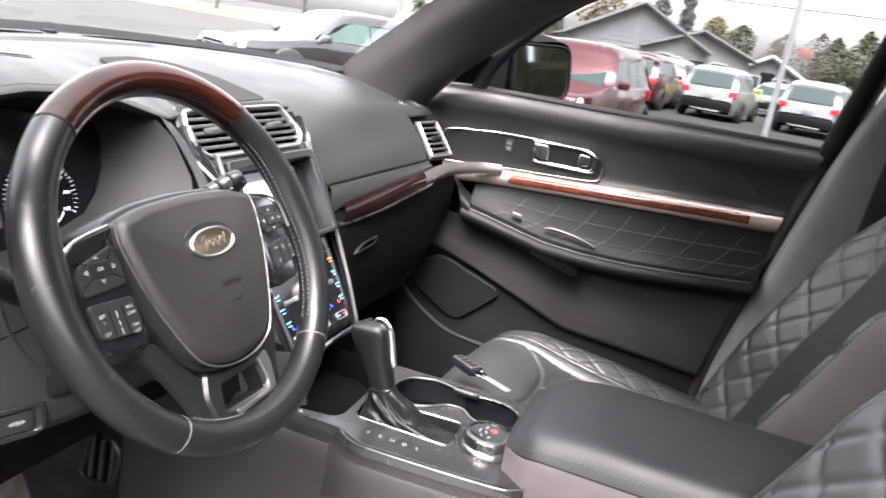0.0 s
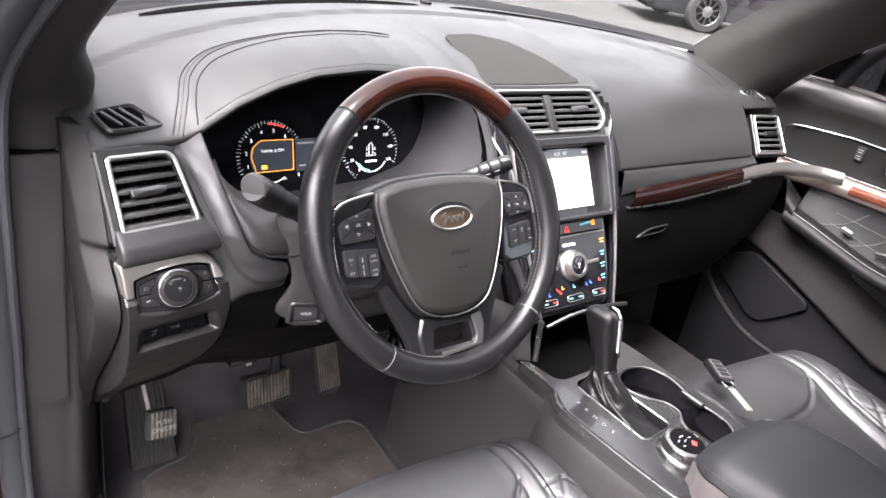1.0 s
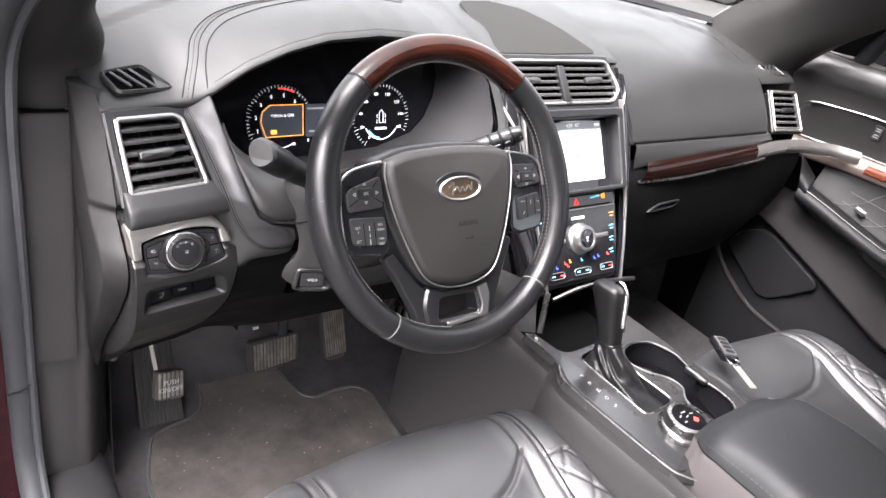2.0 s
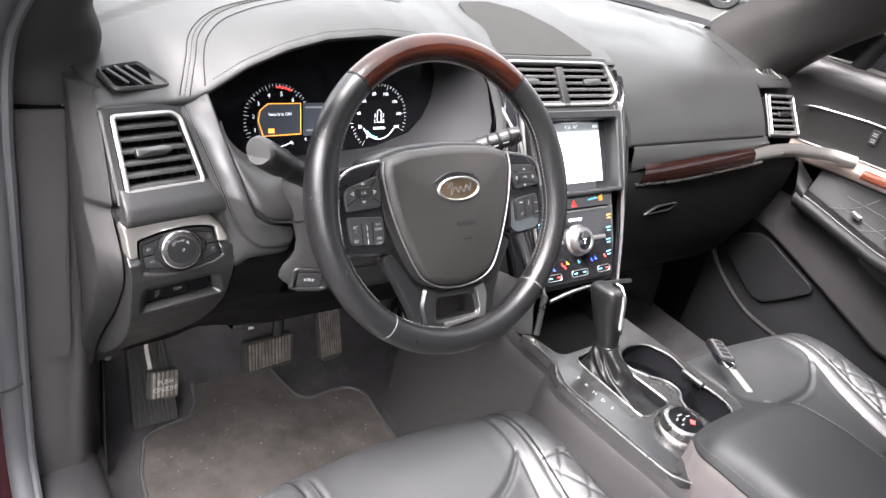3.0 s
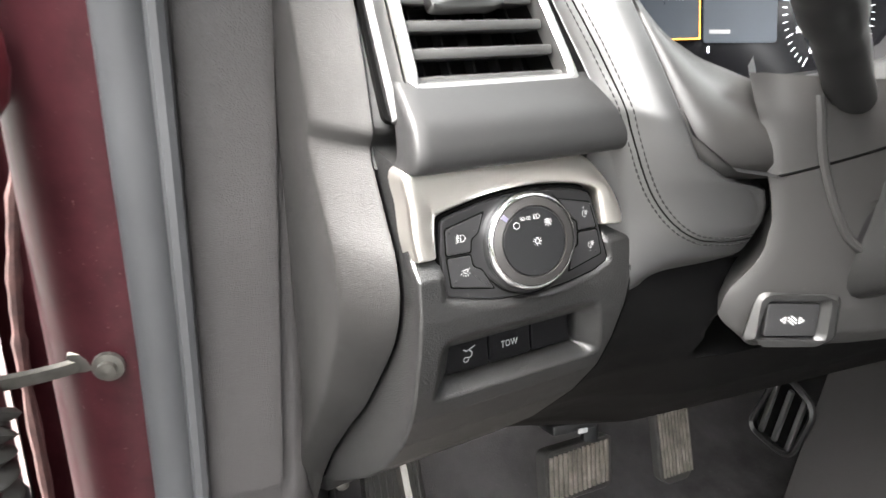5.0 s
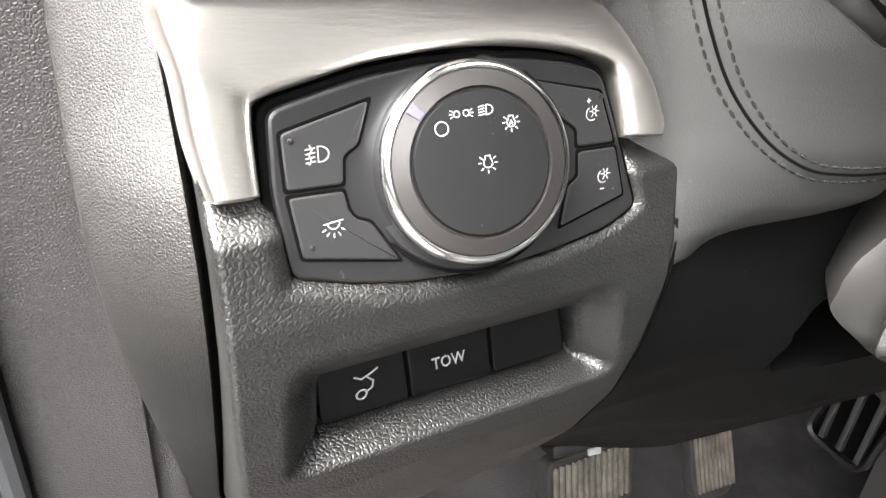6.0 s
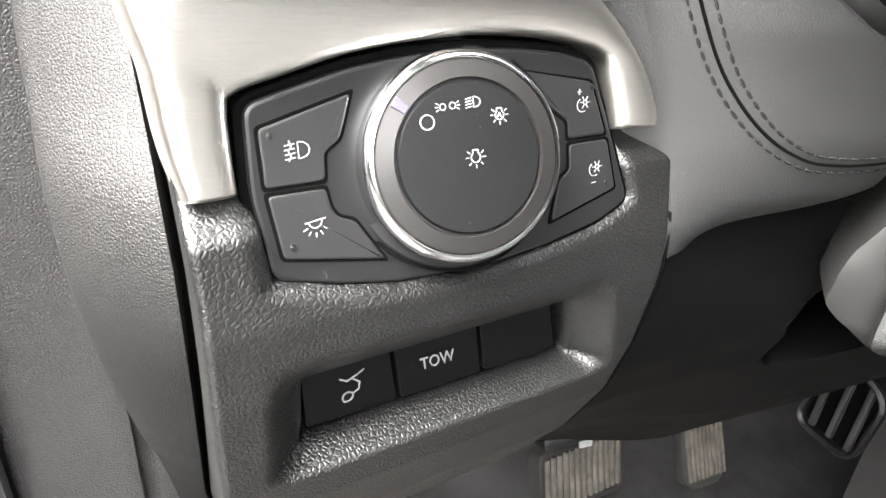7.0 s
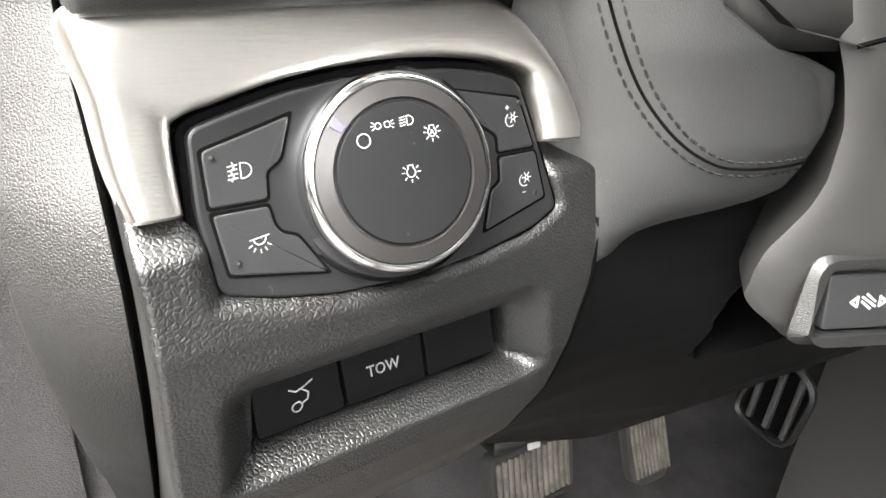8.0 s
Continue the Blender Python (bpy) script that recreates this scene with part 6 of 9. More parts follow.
part("cup_latch", box(axes((0.063, -0.388, ZC + 0.003), (0.05, -1, 0), (1, 0.05, 0)), (0, 0, 0), (0.042, 0.014, 0.010), 0.004), SATIN_DARK, console)
part("console_edge", tube([Vector((x, y, ZC + 0.001)) for x, y in spline([(-0.144, -0.197), (-0.1425, -0.270), (-0.154, -0.290), (-0.1645, -0.315), (-0.160, -0.40), (-0.150, -0.50), (-0.140, -0.525), (-0.118, -0.546), (-0.08, -0.548)], 60)], 0.0012, 6), SATIN_DARK, console, "thin bright edge of the console top")
part("gear_plate", plate(TOPC, fillet([(-0.1415, -0.203), (-0.132, -0.206), (-0.1215, -0.262), (-0.1185, -0.30), (-0.1175, -0.36), (-0.113, -0.42), (-0.111, -0.47), (-0.114, -0.505), (-0.126, -0.520), (-0.138, -0.518), (-0.146, -0.50), (-0.156, -0.40), (-0.1605, -0.318), (-0.151, -0.293), (-0.1395, -0.273)], 0.008), 0.0035, 0.001, -0.001), material("dark_satin_gear_plate", (0.016, 0.016, 0.0165), 0.20, spec=0.9, dust=0.2), console, "raised satin plate with gear letters")
for i, ch in enumerate("PRNDS"):
    m = axes((-0.131 + 0.0004 * i, -0.315 - 0.0178 * i, ZC + 0.0027), (0.35, -0.94, 0), (0.94, 0.35, 0))
    part("gear_letter", lettering(m, ch, 0.0095), WHITE, console, "white gear letter", smooth=0)
BOOT_TOP = Vector((-0.070, -0.300, 0.930))
edge = star(inset(shift_hole, 0.003), 48, (-0.064, -0.345))
boot_rows = []
for f in (0.0, 0.10, 0.22, 0.36, 0.52, 0.68, 0.84, 1.0):
    row = []
    for i, (x, y) in enumerate(edge):
        a = 2 * math.pi * i / 48
        top = BOOT_TOP + Vector((0.015 * math.cos(a), 0.018 * math.sin(a), 0))
        g = f ** 0.75
        crease = 0.0035 * math.sin(9 * f + 3 * a) * math.sin(math.pi * f) + 0.002 * math.sin(7 * a + 12 * f) * math.sin(math.pi * f)
        p = Vector((x, y, ZC - 0.014)).lerp(top, g)
        p.z = ZC - 0.014 + (top.z - ZC + 0.014) * f ** 1.25 + crease
        row.append(p + Vector((math.cos(a), math.sin(a), 0)) * crease)
    boot_rows.append(row)
shifter = part("gear_lever", loft([r + [r[0]] for r in boot_rows], 96, 40), LEATHER_DARK, console, "creased leather boot and handle of the gear lever", smooth=60)


def lever_ring(z, w, l, x, y):
    return [(x + w * math.copysign(abs(math.cos(a)) ** 0.6, math.cos(a)), y + l * math.copysign(abs(math.sin(a)) ** 0.6, math.sin(a)), z - 0.20 * l * math.sin(a)) for a in np.linspace(0, 2 * math.pi, 41)[:-1]]


handle = [(0.926, 0.0135, 0.0165), (0.940, 0.0145, 0.018), (0.955, 0.0152, 0.0195), (0.972, 0.0162, 0.0215), (0.990, 0.0172, 0.024), (1.003, 0.0178, 0.0258), (1.012, 0.0172, 0.0255), (1.0175, 0.0145, 0.022), (1.0195, 0.008, 0.014)]
lever = [lever_ring(z, w, l, -0.0700 - 0.112 * (z - 0.928), -0.300 + 0.32 * (z - 0.928)) for z, w, l in handle]
part("lever_handle", skin(lever, closed_u=True, cap=True), LEATHER_DARK, shifter, "black leather gear handle", smooth=60)
spine = [Vector((-0.0700 - 0.112 * (z - 0.928) + 0.003, -0.300 + 0.32 * (z - 0.928) - l - 0.0005, z + 0.20 * l)) for z, w, l in handle[2:7]]
spine += [spine[-1] + Vector((0, 0.008, 0.0065)), spine[-1] + Vector((-0.001, 0.022, 0.0055))]
part("chrome_spine", tube(spline(spine, 26), [0.003] + [0.0075] * 23 + [0.006, 0.003], 12, flat=0.45), CHROME, shifter, "polished chrome spine of the lever")
part("lever_collar", skin([lever_ring(z, w, l, -0.0697, -0.3005) for z, w, l in ((0.921, 0.014, 0.017), (0.9225, 0.0152, 0.0182), (0.9265, 0.0152, 0.0182), (0.928, 0.014, 0.017))], closed_u=True, cap=True), SMOOTH, shifter)
dial_m = axes((-0.060, -0.462, ZC), (1, 0, 0), (0, 1, 0))
dial = part("drive_dial", lathe(dial_m, [(0.040, -0.002), (0.039, 0.004), (0.036, 0.007), (0.0345, 0.008), (0.034, 0.018), (0.032, 0.021), (0.0265, 0.022), (0.026, 0.020)], 72), SATIN_DARK, console, "knurled chrome drive mode dial")
part("dial_face", lathe(dial_m, [(0.0262, 0.019), (0.0255, 0.0205), (0, 0.021)], 48), GLOSS, dial)
part("dial_mark", strokes(dial_m, [mm([(4, -8), (9, -3)]), mm([(6, -10), (11, -6)])], 0.004, 0.0003, 0.0208), RED_LIT, dial)
part("dial_print", strokes(dial_m, [mm([(-14, 6), (-9, 8)]), mm([(-4, 12), (4, 12)]), mm([(-14, -4), (-10, -4)]), mm([(8, 6), (14, 5)]), mm([(-4, 2), (2, 4)])], 0.0022, 0.0003, 0.0208), WHITE, dial)


def armrest():
    rows = []
    n = 40
    for i in range(n + 1):
        s = i / n
        y = -0.498 - 0.40 * s
        nose = (1 - sstep(0.0, 0.13, s))
        rise = 0.955 + 0.012 * sstep(0, 0.3, s) - 0.022 * nose ** 2
        prof = [(-0.128 + 0.020 * nose ** 2, 0.855), (-0.132 + 0.030 * nose ** 2, 0.905), (-0.130 + 0.026 * nose ** 2, 0.930 - 0.01 * nose), (-0.112 + 0.02 * nose ** 2, rise - 0.004), (-0.07, rise + 0.004), (-0.01, rise + 0.006), (0.05, rise + 0.004), (0.088 - 0.02 * nose ** 2, rise - 0.006), (0.104 - 0.026 * nose ** 2, 0.930), (0.102 - 0.03 * nose ** 2, 0.89)]
        rows.append([Vector((x, y, z)) for x, z in spline(prof, 50)])
    front = [Vector((p.x * 0.86, -0.494, 0.885 + (p.z - 0.885) * 0.80)) for p in rows[0]]
    rows.insert(0, front)
    rows.insert(0, [Vector((p.x * 0.7, -0.493, 0.885 + (p.z - 0.885) * 0.3)) for p in front])
    return rows


ar = armrest()
part("armrest_side", skin([r[:12] for r in ar]), SIDE_VINYL, console, "warm grey side of the armrest", smooth=70)
part("armrest_pad", skin([r[11:] for r in ar]), ARM_LEATHER, console, "padded black armrest lid with pale stitching", smooth=70)
for j in (13, 38):
    line = [r[j] + Vector((0, 0, 0.0008)) for r in ar[3:]]
    part("armrest_stitching", stitches(line, 0.0042, 0.003, 0.0007), THREAD, console, "pale grey stitching", smooth=0)
part("armrest_seam", tube([r[11] + Vector((-0.0003, 0, 0)) for r in ar[3:]], 0.0012, 6), DULL, console)
# Bin walls and floor carry their inner shade as near-black colour.
part("bin_cavity", skin([[(x, y, z) for x, y in ((-0.118, -0.10), (-0.127, -0.202), (-0.117, -0.254), (-0.104, -0.264), (0.0, -0.260), (0.040, -0.258), (0.064, -0.215), (0.078, -0.195), (0.078, -0.10))] for z in (ZC - 0.001, 0.838)]), DARK, console, "bin ahead of the gear lever, painted dark for shade")
part("bin_floor", box(WORLD, (-0.01, -0.12, 0.835), (0.20, 0.28, 0.006), 0.002), DARK, console)
part("stack_foot", loft([[(-0.112, -0.17, 0.955), (-0.118, -0.18, 0.92), (-0.125, -0.20, 0.885)], [(-0.150, -0.10, 0.955), (-0.160, -0.12, 0.92), (-0.165, -0.14, 0.86)]], 12, 8), PLASTIC_FINE, console)
part("foot_blade", tube([(-0.109, -0.186, 0.950), (-0.115, -0.196, 0.915), (-0.122, -0.206, 0.888)], 0.005, 8), SATIN_DARK, console, "satin chrome foot of the stack")

# ---- seats ----


def seat(name, cx, y0, label):
    s_ob = thing(name, label, "seat", (cx, y0 - 0.3, 0.5), group="front seats")

    def groove(d, w=0.004, depth=0.005):
        return -depth * math.exp(-(d / w) ** 2)

    rows = []
    nx, ny = 250, 200
    for i in range(nx + 1):
        s = -0.250 + 0.50 * i / nx
        row = []
        for j in range(ny + 1):
            t = -0.06 + 0.62 * j / ny
            a = abs(s)
            ahead = sstep(-0.02, 0.30, t)
            bol = (0.006 + 0.028 * ahead) * sstep(0.12, 0.200, a) - 0.070 * sstep(0.205, 0.252, a) ** 1.6
            front = -0.13 * (1 - sstep(-0.075, 0.075, t)) ** 2 + 0.016 * math.exp(-((t - 0.09) / 0.08) ** 2)
            z = 0.777 + bol * sstep(-0.04, 0.06, t) - 0.070 * sstep(0.205, 0.252, a) ** 1.6 * (1 - sstep(-0.04, 0.06, t)) + front - 0.05 * sstep(0.1, 0.55, t)
            curve = 0.030 * (s / 0.25) ** 2
            seam = 0.135 + 0.020 * sstep(0.30, 0.0, t)
            z += groove(a - seam, 0.0045, 0.0035)
            z += groove(a - seam - 0.022, 0.0045, 0.003)
            if a < seam:
                z += groove(t - 0.185 + 0.07 * (a / seam) ** 3, 0.005, 0.006) + groove(t - 0.34, 0.005, 0.005) - 0.004 * sstep(0.185 - 0.07 * (a / seam) ** 3, 0.20, t)
            elif seam + 0.022 < a < 0.222 and t > 0.14:
                z += groove(t - 0.14, 0.004, 0.003)
                p, q = (a - 0.12) / 0.040 + t / 0.070, (a - 0.12) / 0.040 - t / 0.070
                for v in (p, q):
                    f = abs(v - round(v))
                    z += groove(f * 0.035, 0.0030, 0.0016)
            row.append(Vector((cx + s * (1 - 0.06 * (1 - sstep(-0.06, 0.1, t))), y0 - t - curve, z)))
        rows.append(row)
    part("cushion", skin(rows), LEATHER, s_ob, "black leather cushion with quilted sides", smooth=80)
    for sgn in (-1, 1):
        line = []
        for j in range(20, ny, 4):
            t = -0.06 + 0.62 * j / ny
            seam = 0.135 + 0.020 * sstep(0.30, 0.0, t)
            pair = []
            for off in (0.007, 0.0265):
                q = (sgn * (seam + off) + 0.250) / 0.50 * nx
                pair.append(rows[int(q)][j].lerp(rows[int(q) + 1][j], q - int(q)) + Vector((0, 0, 0.0006)))
            line.append(pair)
        part("cushion_stitching", stitches([p for p, q in line], 0.004, 0.003, 0.0006), THREAD, s_ob, "pale grey stitching", smooth=0)
        part("cushion_piping", tube([q for p, q in line], 0.0016, 6), LEATHER_DARK, s_ob)
    part("cushion_base", box(WORLD, (cx, y0 - 0.30, 0.62), (0.46, 0.46, 0.16), 0.03), PLASTIC_FINE, s_ob, "black plastic seat base")
    for sgn in (-1, 1):
        part("seat_rail", box(WORLD, (cx + sgn * 0.18, y0 - 0.30, 0.515), (0.04, 0.50, 0.06), 0.006), METAL, s_ob)
    rows = []
    nx, ny = 250, 200
    yb, lean = y0 - 0.55, 0.52
    for i in range(nx + 1):
        s = -0.27 + 0.54 * i / nx
        a = abs(s)
        row = []
        for j in range(ny + 1):
            h = 0.72 * j / ny
            wid = 1.0 - 0.22 * sstep(0.42, 0.72, h) - 0.04 * (1 - sstep(0, 0.12, h))
            bol = 0.075 * sstep(0.150, 0.225, a) * (1 - 0.75 * sstep(0.38, 0.6, h)) - 0.12 * sstep(0.229, 0.272, a) ** 1.4
            y = yb - lean * h * 0.88 + 0.10 * h * h + bol - 0.08 * sstep(0.62, 0.72, h) + 0.012 * math.exp(-((h - 0.2) / 0.12) ** 2)
            dent = groove(a - 0.162, 0.0042, 0.007) + groove(a - 0.229, 0.0042, 0.006)
            if 0.162 < a < 0.229:
                p, q = (a - 0.16) / 0.040 + h / 0.080, (a - 0.16) / 0.040 - h / 0.080
                for v in (p, q):
                    f = abs(v - round(v))
                    dent += groove(f * 0.035, 0.0034, 0.0046)
            row.append(Vector((cx + s * wid, y + dent * 0.9, 0.745 + h * 0.93)))
        rows.append(row)
    k = round((0.27 - 0.237) / 0.54 * nx)
    part("backrest", skin(rows[k:nx + 1 - k]), LEATHER, s_ob, "black leather backrest with diamond-quilted bolsters", smooth=80)
    part("side_panel", skin(rows[:k + 1]), SIDE_VINYL, s_ob, "warm grey vinyl side of the backrest", smooth=80)
    part("side_panel", skin(rows[nx - k:]), SIDE_VINYL, s_ob, "warm grey vinyl side of the backrest", smooth=80)
    back = [[Vector((cx + s * w, yb - lean * h * 0.88 + 0.10 * h * h - 0.10 - 0.02 * math.cos(s * 5), 0.745 + h * 0.93)) for s in np.linspace(-0.27, 0.27, 12)] for h, w in ((0, 0.96), (0.3, 1), (0.5, 0.95), (0.72, 0.78))]
    part("back_shell", skin(back), DULL, s_ob)
    for sgn in (-1, 1):
        i = round((sgn * 0.2375 + 0.27) / 0.54 * nx)
        line = [rows[i + j % 8 // 4][j] + Vector((0, 0.0012, 0)) for j in range(6, 184, 4)]
        part("back_piping", tube([rows[round((sgn * 0.262 + 0.27) / 0.54 * nx)][j] for j in range(6, 184, 4)], 0.0016, 6), LEATHER_DARK, s_ob)
        part("back_stitching", stitches(line, 0.0045, 0.003, 0.0007), THREAD_DARK, s_ob, "pale grey stitching", smooth=0)
    yh = yb - lean * 0.72 * 0.88 + 0.10 * 0.72 ** 2
    part("headrest", box(axes((cx, yh - 0.07, 1.55), (1, 0, 0), (0, -0.25, 1)), (0, 0, 0), (0.26, 0.17, 0.10), 0.045), LEATHER, s_ob, "padded leather headrest")
    for sgn in (-1, 1):
        part("headrest_post", tube([(cx + sgn * 0.07, yh - 0.06, 1.38), (cx + sgn * 0.07, yh - 0.07, 1.48)], 0.006, 10), CHROME, s_ob)
    return s_ob


seat("driver_seat", -0.385, -0.205, "black leather driver's seat with diamond-quilted bolsters")
seat("passenger_seat", 0.385, -0.250, "black leather passenger seat with a key lying on it")

# key on the passenger seat
key = thing("key_fob", "black key fob with silver buttons and metal tag", "key", (0.27, -0.34, 0.83))
KF = axes((0.262, -0.322, 0.838), (0.45, 0.85, 0.02), (-0.85, 0.45, 0.10))
part("fob_body", plate(KF, fillet(mm([(-32, -17), (32, -15), (34, 0), (32, 15), (-32, 17)]), 0.006), 0.013, 0.004, -0.006), GLOSS, key)
part("fob_plate", plate(KF, fillet(mm([(-26, -13), (26, -12), (26, 12), (-26, 13)]), 0.004), 0.0016, 0.0006, 0.007), SATIN, key, "silver button plate")
for i in range(4):
    part("fob_button", plate(KF, fillet(mm([(-22 + 12 * i, -9), (-13 + 12 * i, -9), (-13 + 12 * i, 9), (-22 + 12 * i, 9)]), 0.002), 0.001, 0.0004, 0.0085), BUTTON, key)
part("key_ring", tube([KF @ Vector((-0.038 + 0.011 * math.cos(a), 0.012 * math.sin(a), 0.002)) for a in np.linspace(0, 2 * math.pi, 25)[:-1]], 0.0016, 8, closed=True), CHROME, key)
part("key_tag", plate(KF @ pose(-0.075, -0.004, 0, 0, 0, 6), fillet(mm([(-32, -7), (30, -7), (30, 7), (-32, 7)]), 0.003), 0.002, 0.0006, 0.0), material("worn_metal_tag", (0.55, 0.53, 0.50), 0.35, metal=0.8), key, "worn metal key tag")

# ---- floor, pedals ----
rows = []
for y, z in ((-2.9, 0.475), (-1.2, 0.475), (-0.3, 0.475), (0.10, 0.475), (0.26, 0.478), (0.33, 0.50), (0.40, 0.56), (0.46, 0.66), (0.48, 0.80), (0.46, 0.95)):
    rows.append([(x, y, z + (0.0 if abs(x) > 0.17 else 0.0) + 0.05 * sstep(0.66, 0.74, abs(x))) for x in np.linspace(-0.76, 0.78, 41)])
structure("floor", skin(rows), CARPET, "dusty black loop carpet of the footwell", "carpet", smooth=60)
mat = thing("floor_mat", "dusty black carpet floor mat with a bound edge", "floor mat", (-0.42, 0.1, 0.48))
mat_pts = [(-0.655, 0.02), (-0.648, 0.10), (-0.618, 0.185), (-0.575, 0.200), (-0.530, 0.205), (-0.505, 0.235), (-0.490, 0.310), (-0.470, 0.330), (-0.42, 0.318), (-0.33, 0.298), (-0.322, 0.24), (-0.312, 0.190), (-0.29, 0.170), (-0.235, 0.178), (-0.190, 0.172), (-0.172, 0.14), (-0.180, 0.03), (-0.180, -0.40), (-0.64, -0.40)]
mat_loop = fillet(mat_pts, 0.02, 4)
part("mat_pile", plate(axes((0, 0, 0.4795), (1, 0, 0), (0, 1, 0)), mat_loop, 0.008, 0.003, 0.0), MAT, mat)
part("mat_binding", tube([Vector((x, y, 0.486)) for x, y in mat_loop], 0.0045, 6, closed=True), SLAT, mat, "dark bound edge")
rng = random.Random(11)
crumbs = []
for i in range(110):
    x, y = rng.uniform(-0.62, -0.2), rng.uniform(-0.15, 0.28)
    if y > 0.16 and (x < -0.5 or x > -0.33):
        continue
    r = rng.uniform(0.0004, 0.0010)
    crumbs.append(box(axes((x, y, 0.488), (math.cos(i), math.sin(i), 0), (0, 0, 1)), (0, 0, 0), (r * 2.4, r, r), 0))
structure("grit", merge(*crumbs), material("pale_grit", (0.16, 0.145, 0.12), 0.9), "pale crumbs of grit on the mat", "grit", smooth=0, kind="stuff")

rest = thing("foot_rest", "ribbed black foot rest beside the pedals", "foot rest", (-0.6, 0.2, 0.5))
FR = axes((-0.585, 0.262, 0.545), (1, 0, 0), (0, 0.52, 0.85))
part("rest_plate", plate(FR, fillet(mm([(-42, -80), (42, -80), (36, 85), (-34, 85)]), 0.006), 0.02, 0.003, -0.02), RUBBER, rest)
for i in range(9):
    part("rest_rib", box(FR, (-0.032 + 0.008 * i, 0.0, 0.001), (0.003, 0.15, 0.004), 0.001), RUBBER, rest)

brake = thing("brake_pedal", "worn ribbed rubber brake pedal", "pedal", (-0.37, 0.21, 0.6))
BR = axes((-0.373, 0.209, 0.602), (0.97, 0.20, -0.10), (0.10, 0.34, 0.93))
part("pedal_pad", plate(BR, fillet(mm([(-57, -30), (54, -35), (57, 32), (-58, 36)]), 0.012), 0.014, 0.003, -0.014), RUBBER, brake)
part("pad_rim", ring(BR, fillet(mm([(-57, -30), (54, -35), (57, 32), (-58, 36)]), 0.012), fillet(mm([(-51, -25), (48, -29), (51, 26), (-52, 30)]), 0.008), 0.0035, 0.001, -0.001), RUBBER, brake)
for i in range(13):
    part("rubber_rib", box(BR, (-0.048 + 0.0079 * i, 0.0, 0.001), (0.0042, 0.054, 0.005), 0.001), RUBBER_WORN, brake)
part("pedal_arm", tube(spline([(-0.355, 0.222, 0.63), (-0.34, 0.26, 0.70), (-0.33, 0.31, 0.80), (-0.33, 0.34, 0.90)], 14), 0.011, 8, flat=0.6), DULL, brake)

gas = thing("accelerator_pedal", "worn ribbed accelerator pedal", "pedal", (-0.205, 0.24, 0.58))
GP = axes((-0.262, 0.180, 0.640), (0.98, 0.05, 0.0), (0.03, 0.40, 0.91))
part("pedal_plate", plate(GP, fillet(mm([(-27, -42), (-14, -53), (16, -53), (28, -40), (29, 66), (-25, 66)]), 0.006), 0.012, 0.003, -0.012), RUBBER, gas)
for i in range(9):
    part("rubber_rib", box(GP, (-0.0200 + 0.0053 * i, 0.007, 0.0008), (0.0028, 0.100, 0.004), 0.001), RUBBER_WORN, gas)
part("pedal_arm", tube([(-0.258, 0.205, 0.69), (-0.25, 0.28, 0.83)], 0.012, 8), DULL, gas)

pbrake = thing("parking_brake_pedal", "small worn parking brake pedal with white print", "pedal", (-0.615, 0.09, 0.69))
PB = axes((-0.616, 0.092, 0.692), (0.97, 0.15, -0.18), (0.16, 0.40, 0.90))
part("pedal_pad", plate(PB, fillet(mm([(-25, -24), (24, -26), (25, 22), (-24, 24)]), 0.006), 0.014, 0.003, -0.012), RUBBER, pbrake)
for i in range(6):
    part("rubber_rib", box(PB, (-0.019 + 0.0076 * i, 0.0, 0.0015), (0.0045, 0.042, 0.005), 0.001), RUBBER_WORN, pbrake)
part("pedal_print", merge(lettering(PB @ Matrix.Translation((0, 0.004, 0.0042)), "PUSH", 0.0115), lettering(PB @ Matrix.Translation((0, -0.008, 0.0042)), "ON/OFF", 0.0115)), WHITE, pbrake, "white printed words", smooth=0)
part("pedal_arm", tube(spline([(-0.63, 0.12, 0.705), (-0.632, 0.145, 0.745), (-0.632, 0.17, 0.80), (-0.63, 0.20, 0.88)], 12), 0.008, 8), METAL, pbrake)

# kick plates at the sides of the footwell
structure("wall_kick_left", skin([[(-0.70, 0.13, 0.76), (-0.69, 0.25, 0.80), (-0.68, 0.42, 0.84)], [(-0.70, 0.12, 0.60), (-0.675, 0.26, 0.60), (-0.66, 0.42, 0.62)], [(-0.70, 0.10, 0.47), (-0.675, 0.26, 0.47), (-0.66, 0.42, 0.47)]]), CARPET, "black side trim of the footwell", "trim")
structure("wall_kick_right", skin([[(0.74, 0.16, 0.80), (0.72, 0.30, 0.82), (0.70, 0.48, 0.95)], [(0.76, 0.14, 0.62), (0.73, 0.30, 0.62), (0.70, 0.48, 0.62)], [(0.76, 0.12, 0.46), (0.73, 0.30, 0.46), (0.70, 0.48, 0.46)]]), CARPET, "black side trim of the passenger footwell", "trim")
# Firewall and cowl sides: footwell shade painted in as near-black.
structure("wall_firewall", skin([[(-0.80, 0.44, 0.45), (0.80, 0.44, 0.45)], [(-0.80, 0.49, 0.85), (0.80, 0.49, 0.85)], [(-0.80, 0.47, 1.22), (0.80, 0.47, 1.22)]]), DARK, "firewall behind the dashboard, darkened for footwell shade", "bulkhead", smooth=0)
structure("wall_cowl_left", skin([[(-0.80, 0.10, 1.20), (-0.80, 0.49, 1.24)], [(-0.80, 0.10, 0.45), (-0.80, 0.49, 0.45)]]), DARK, "inner side of the cowl, darkened for shade", "bulkhead", smooth=0)
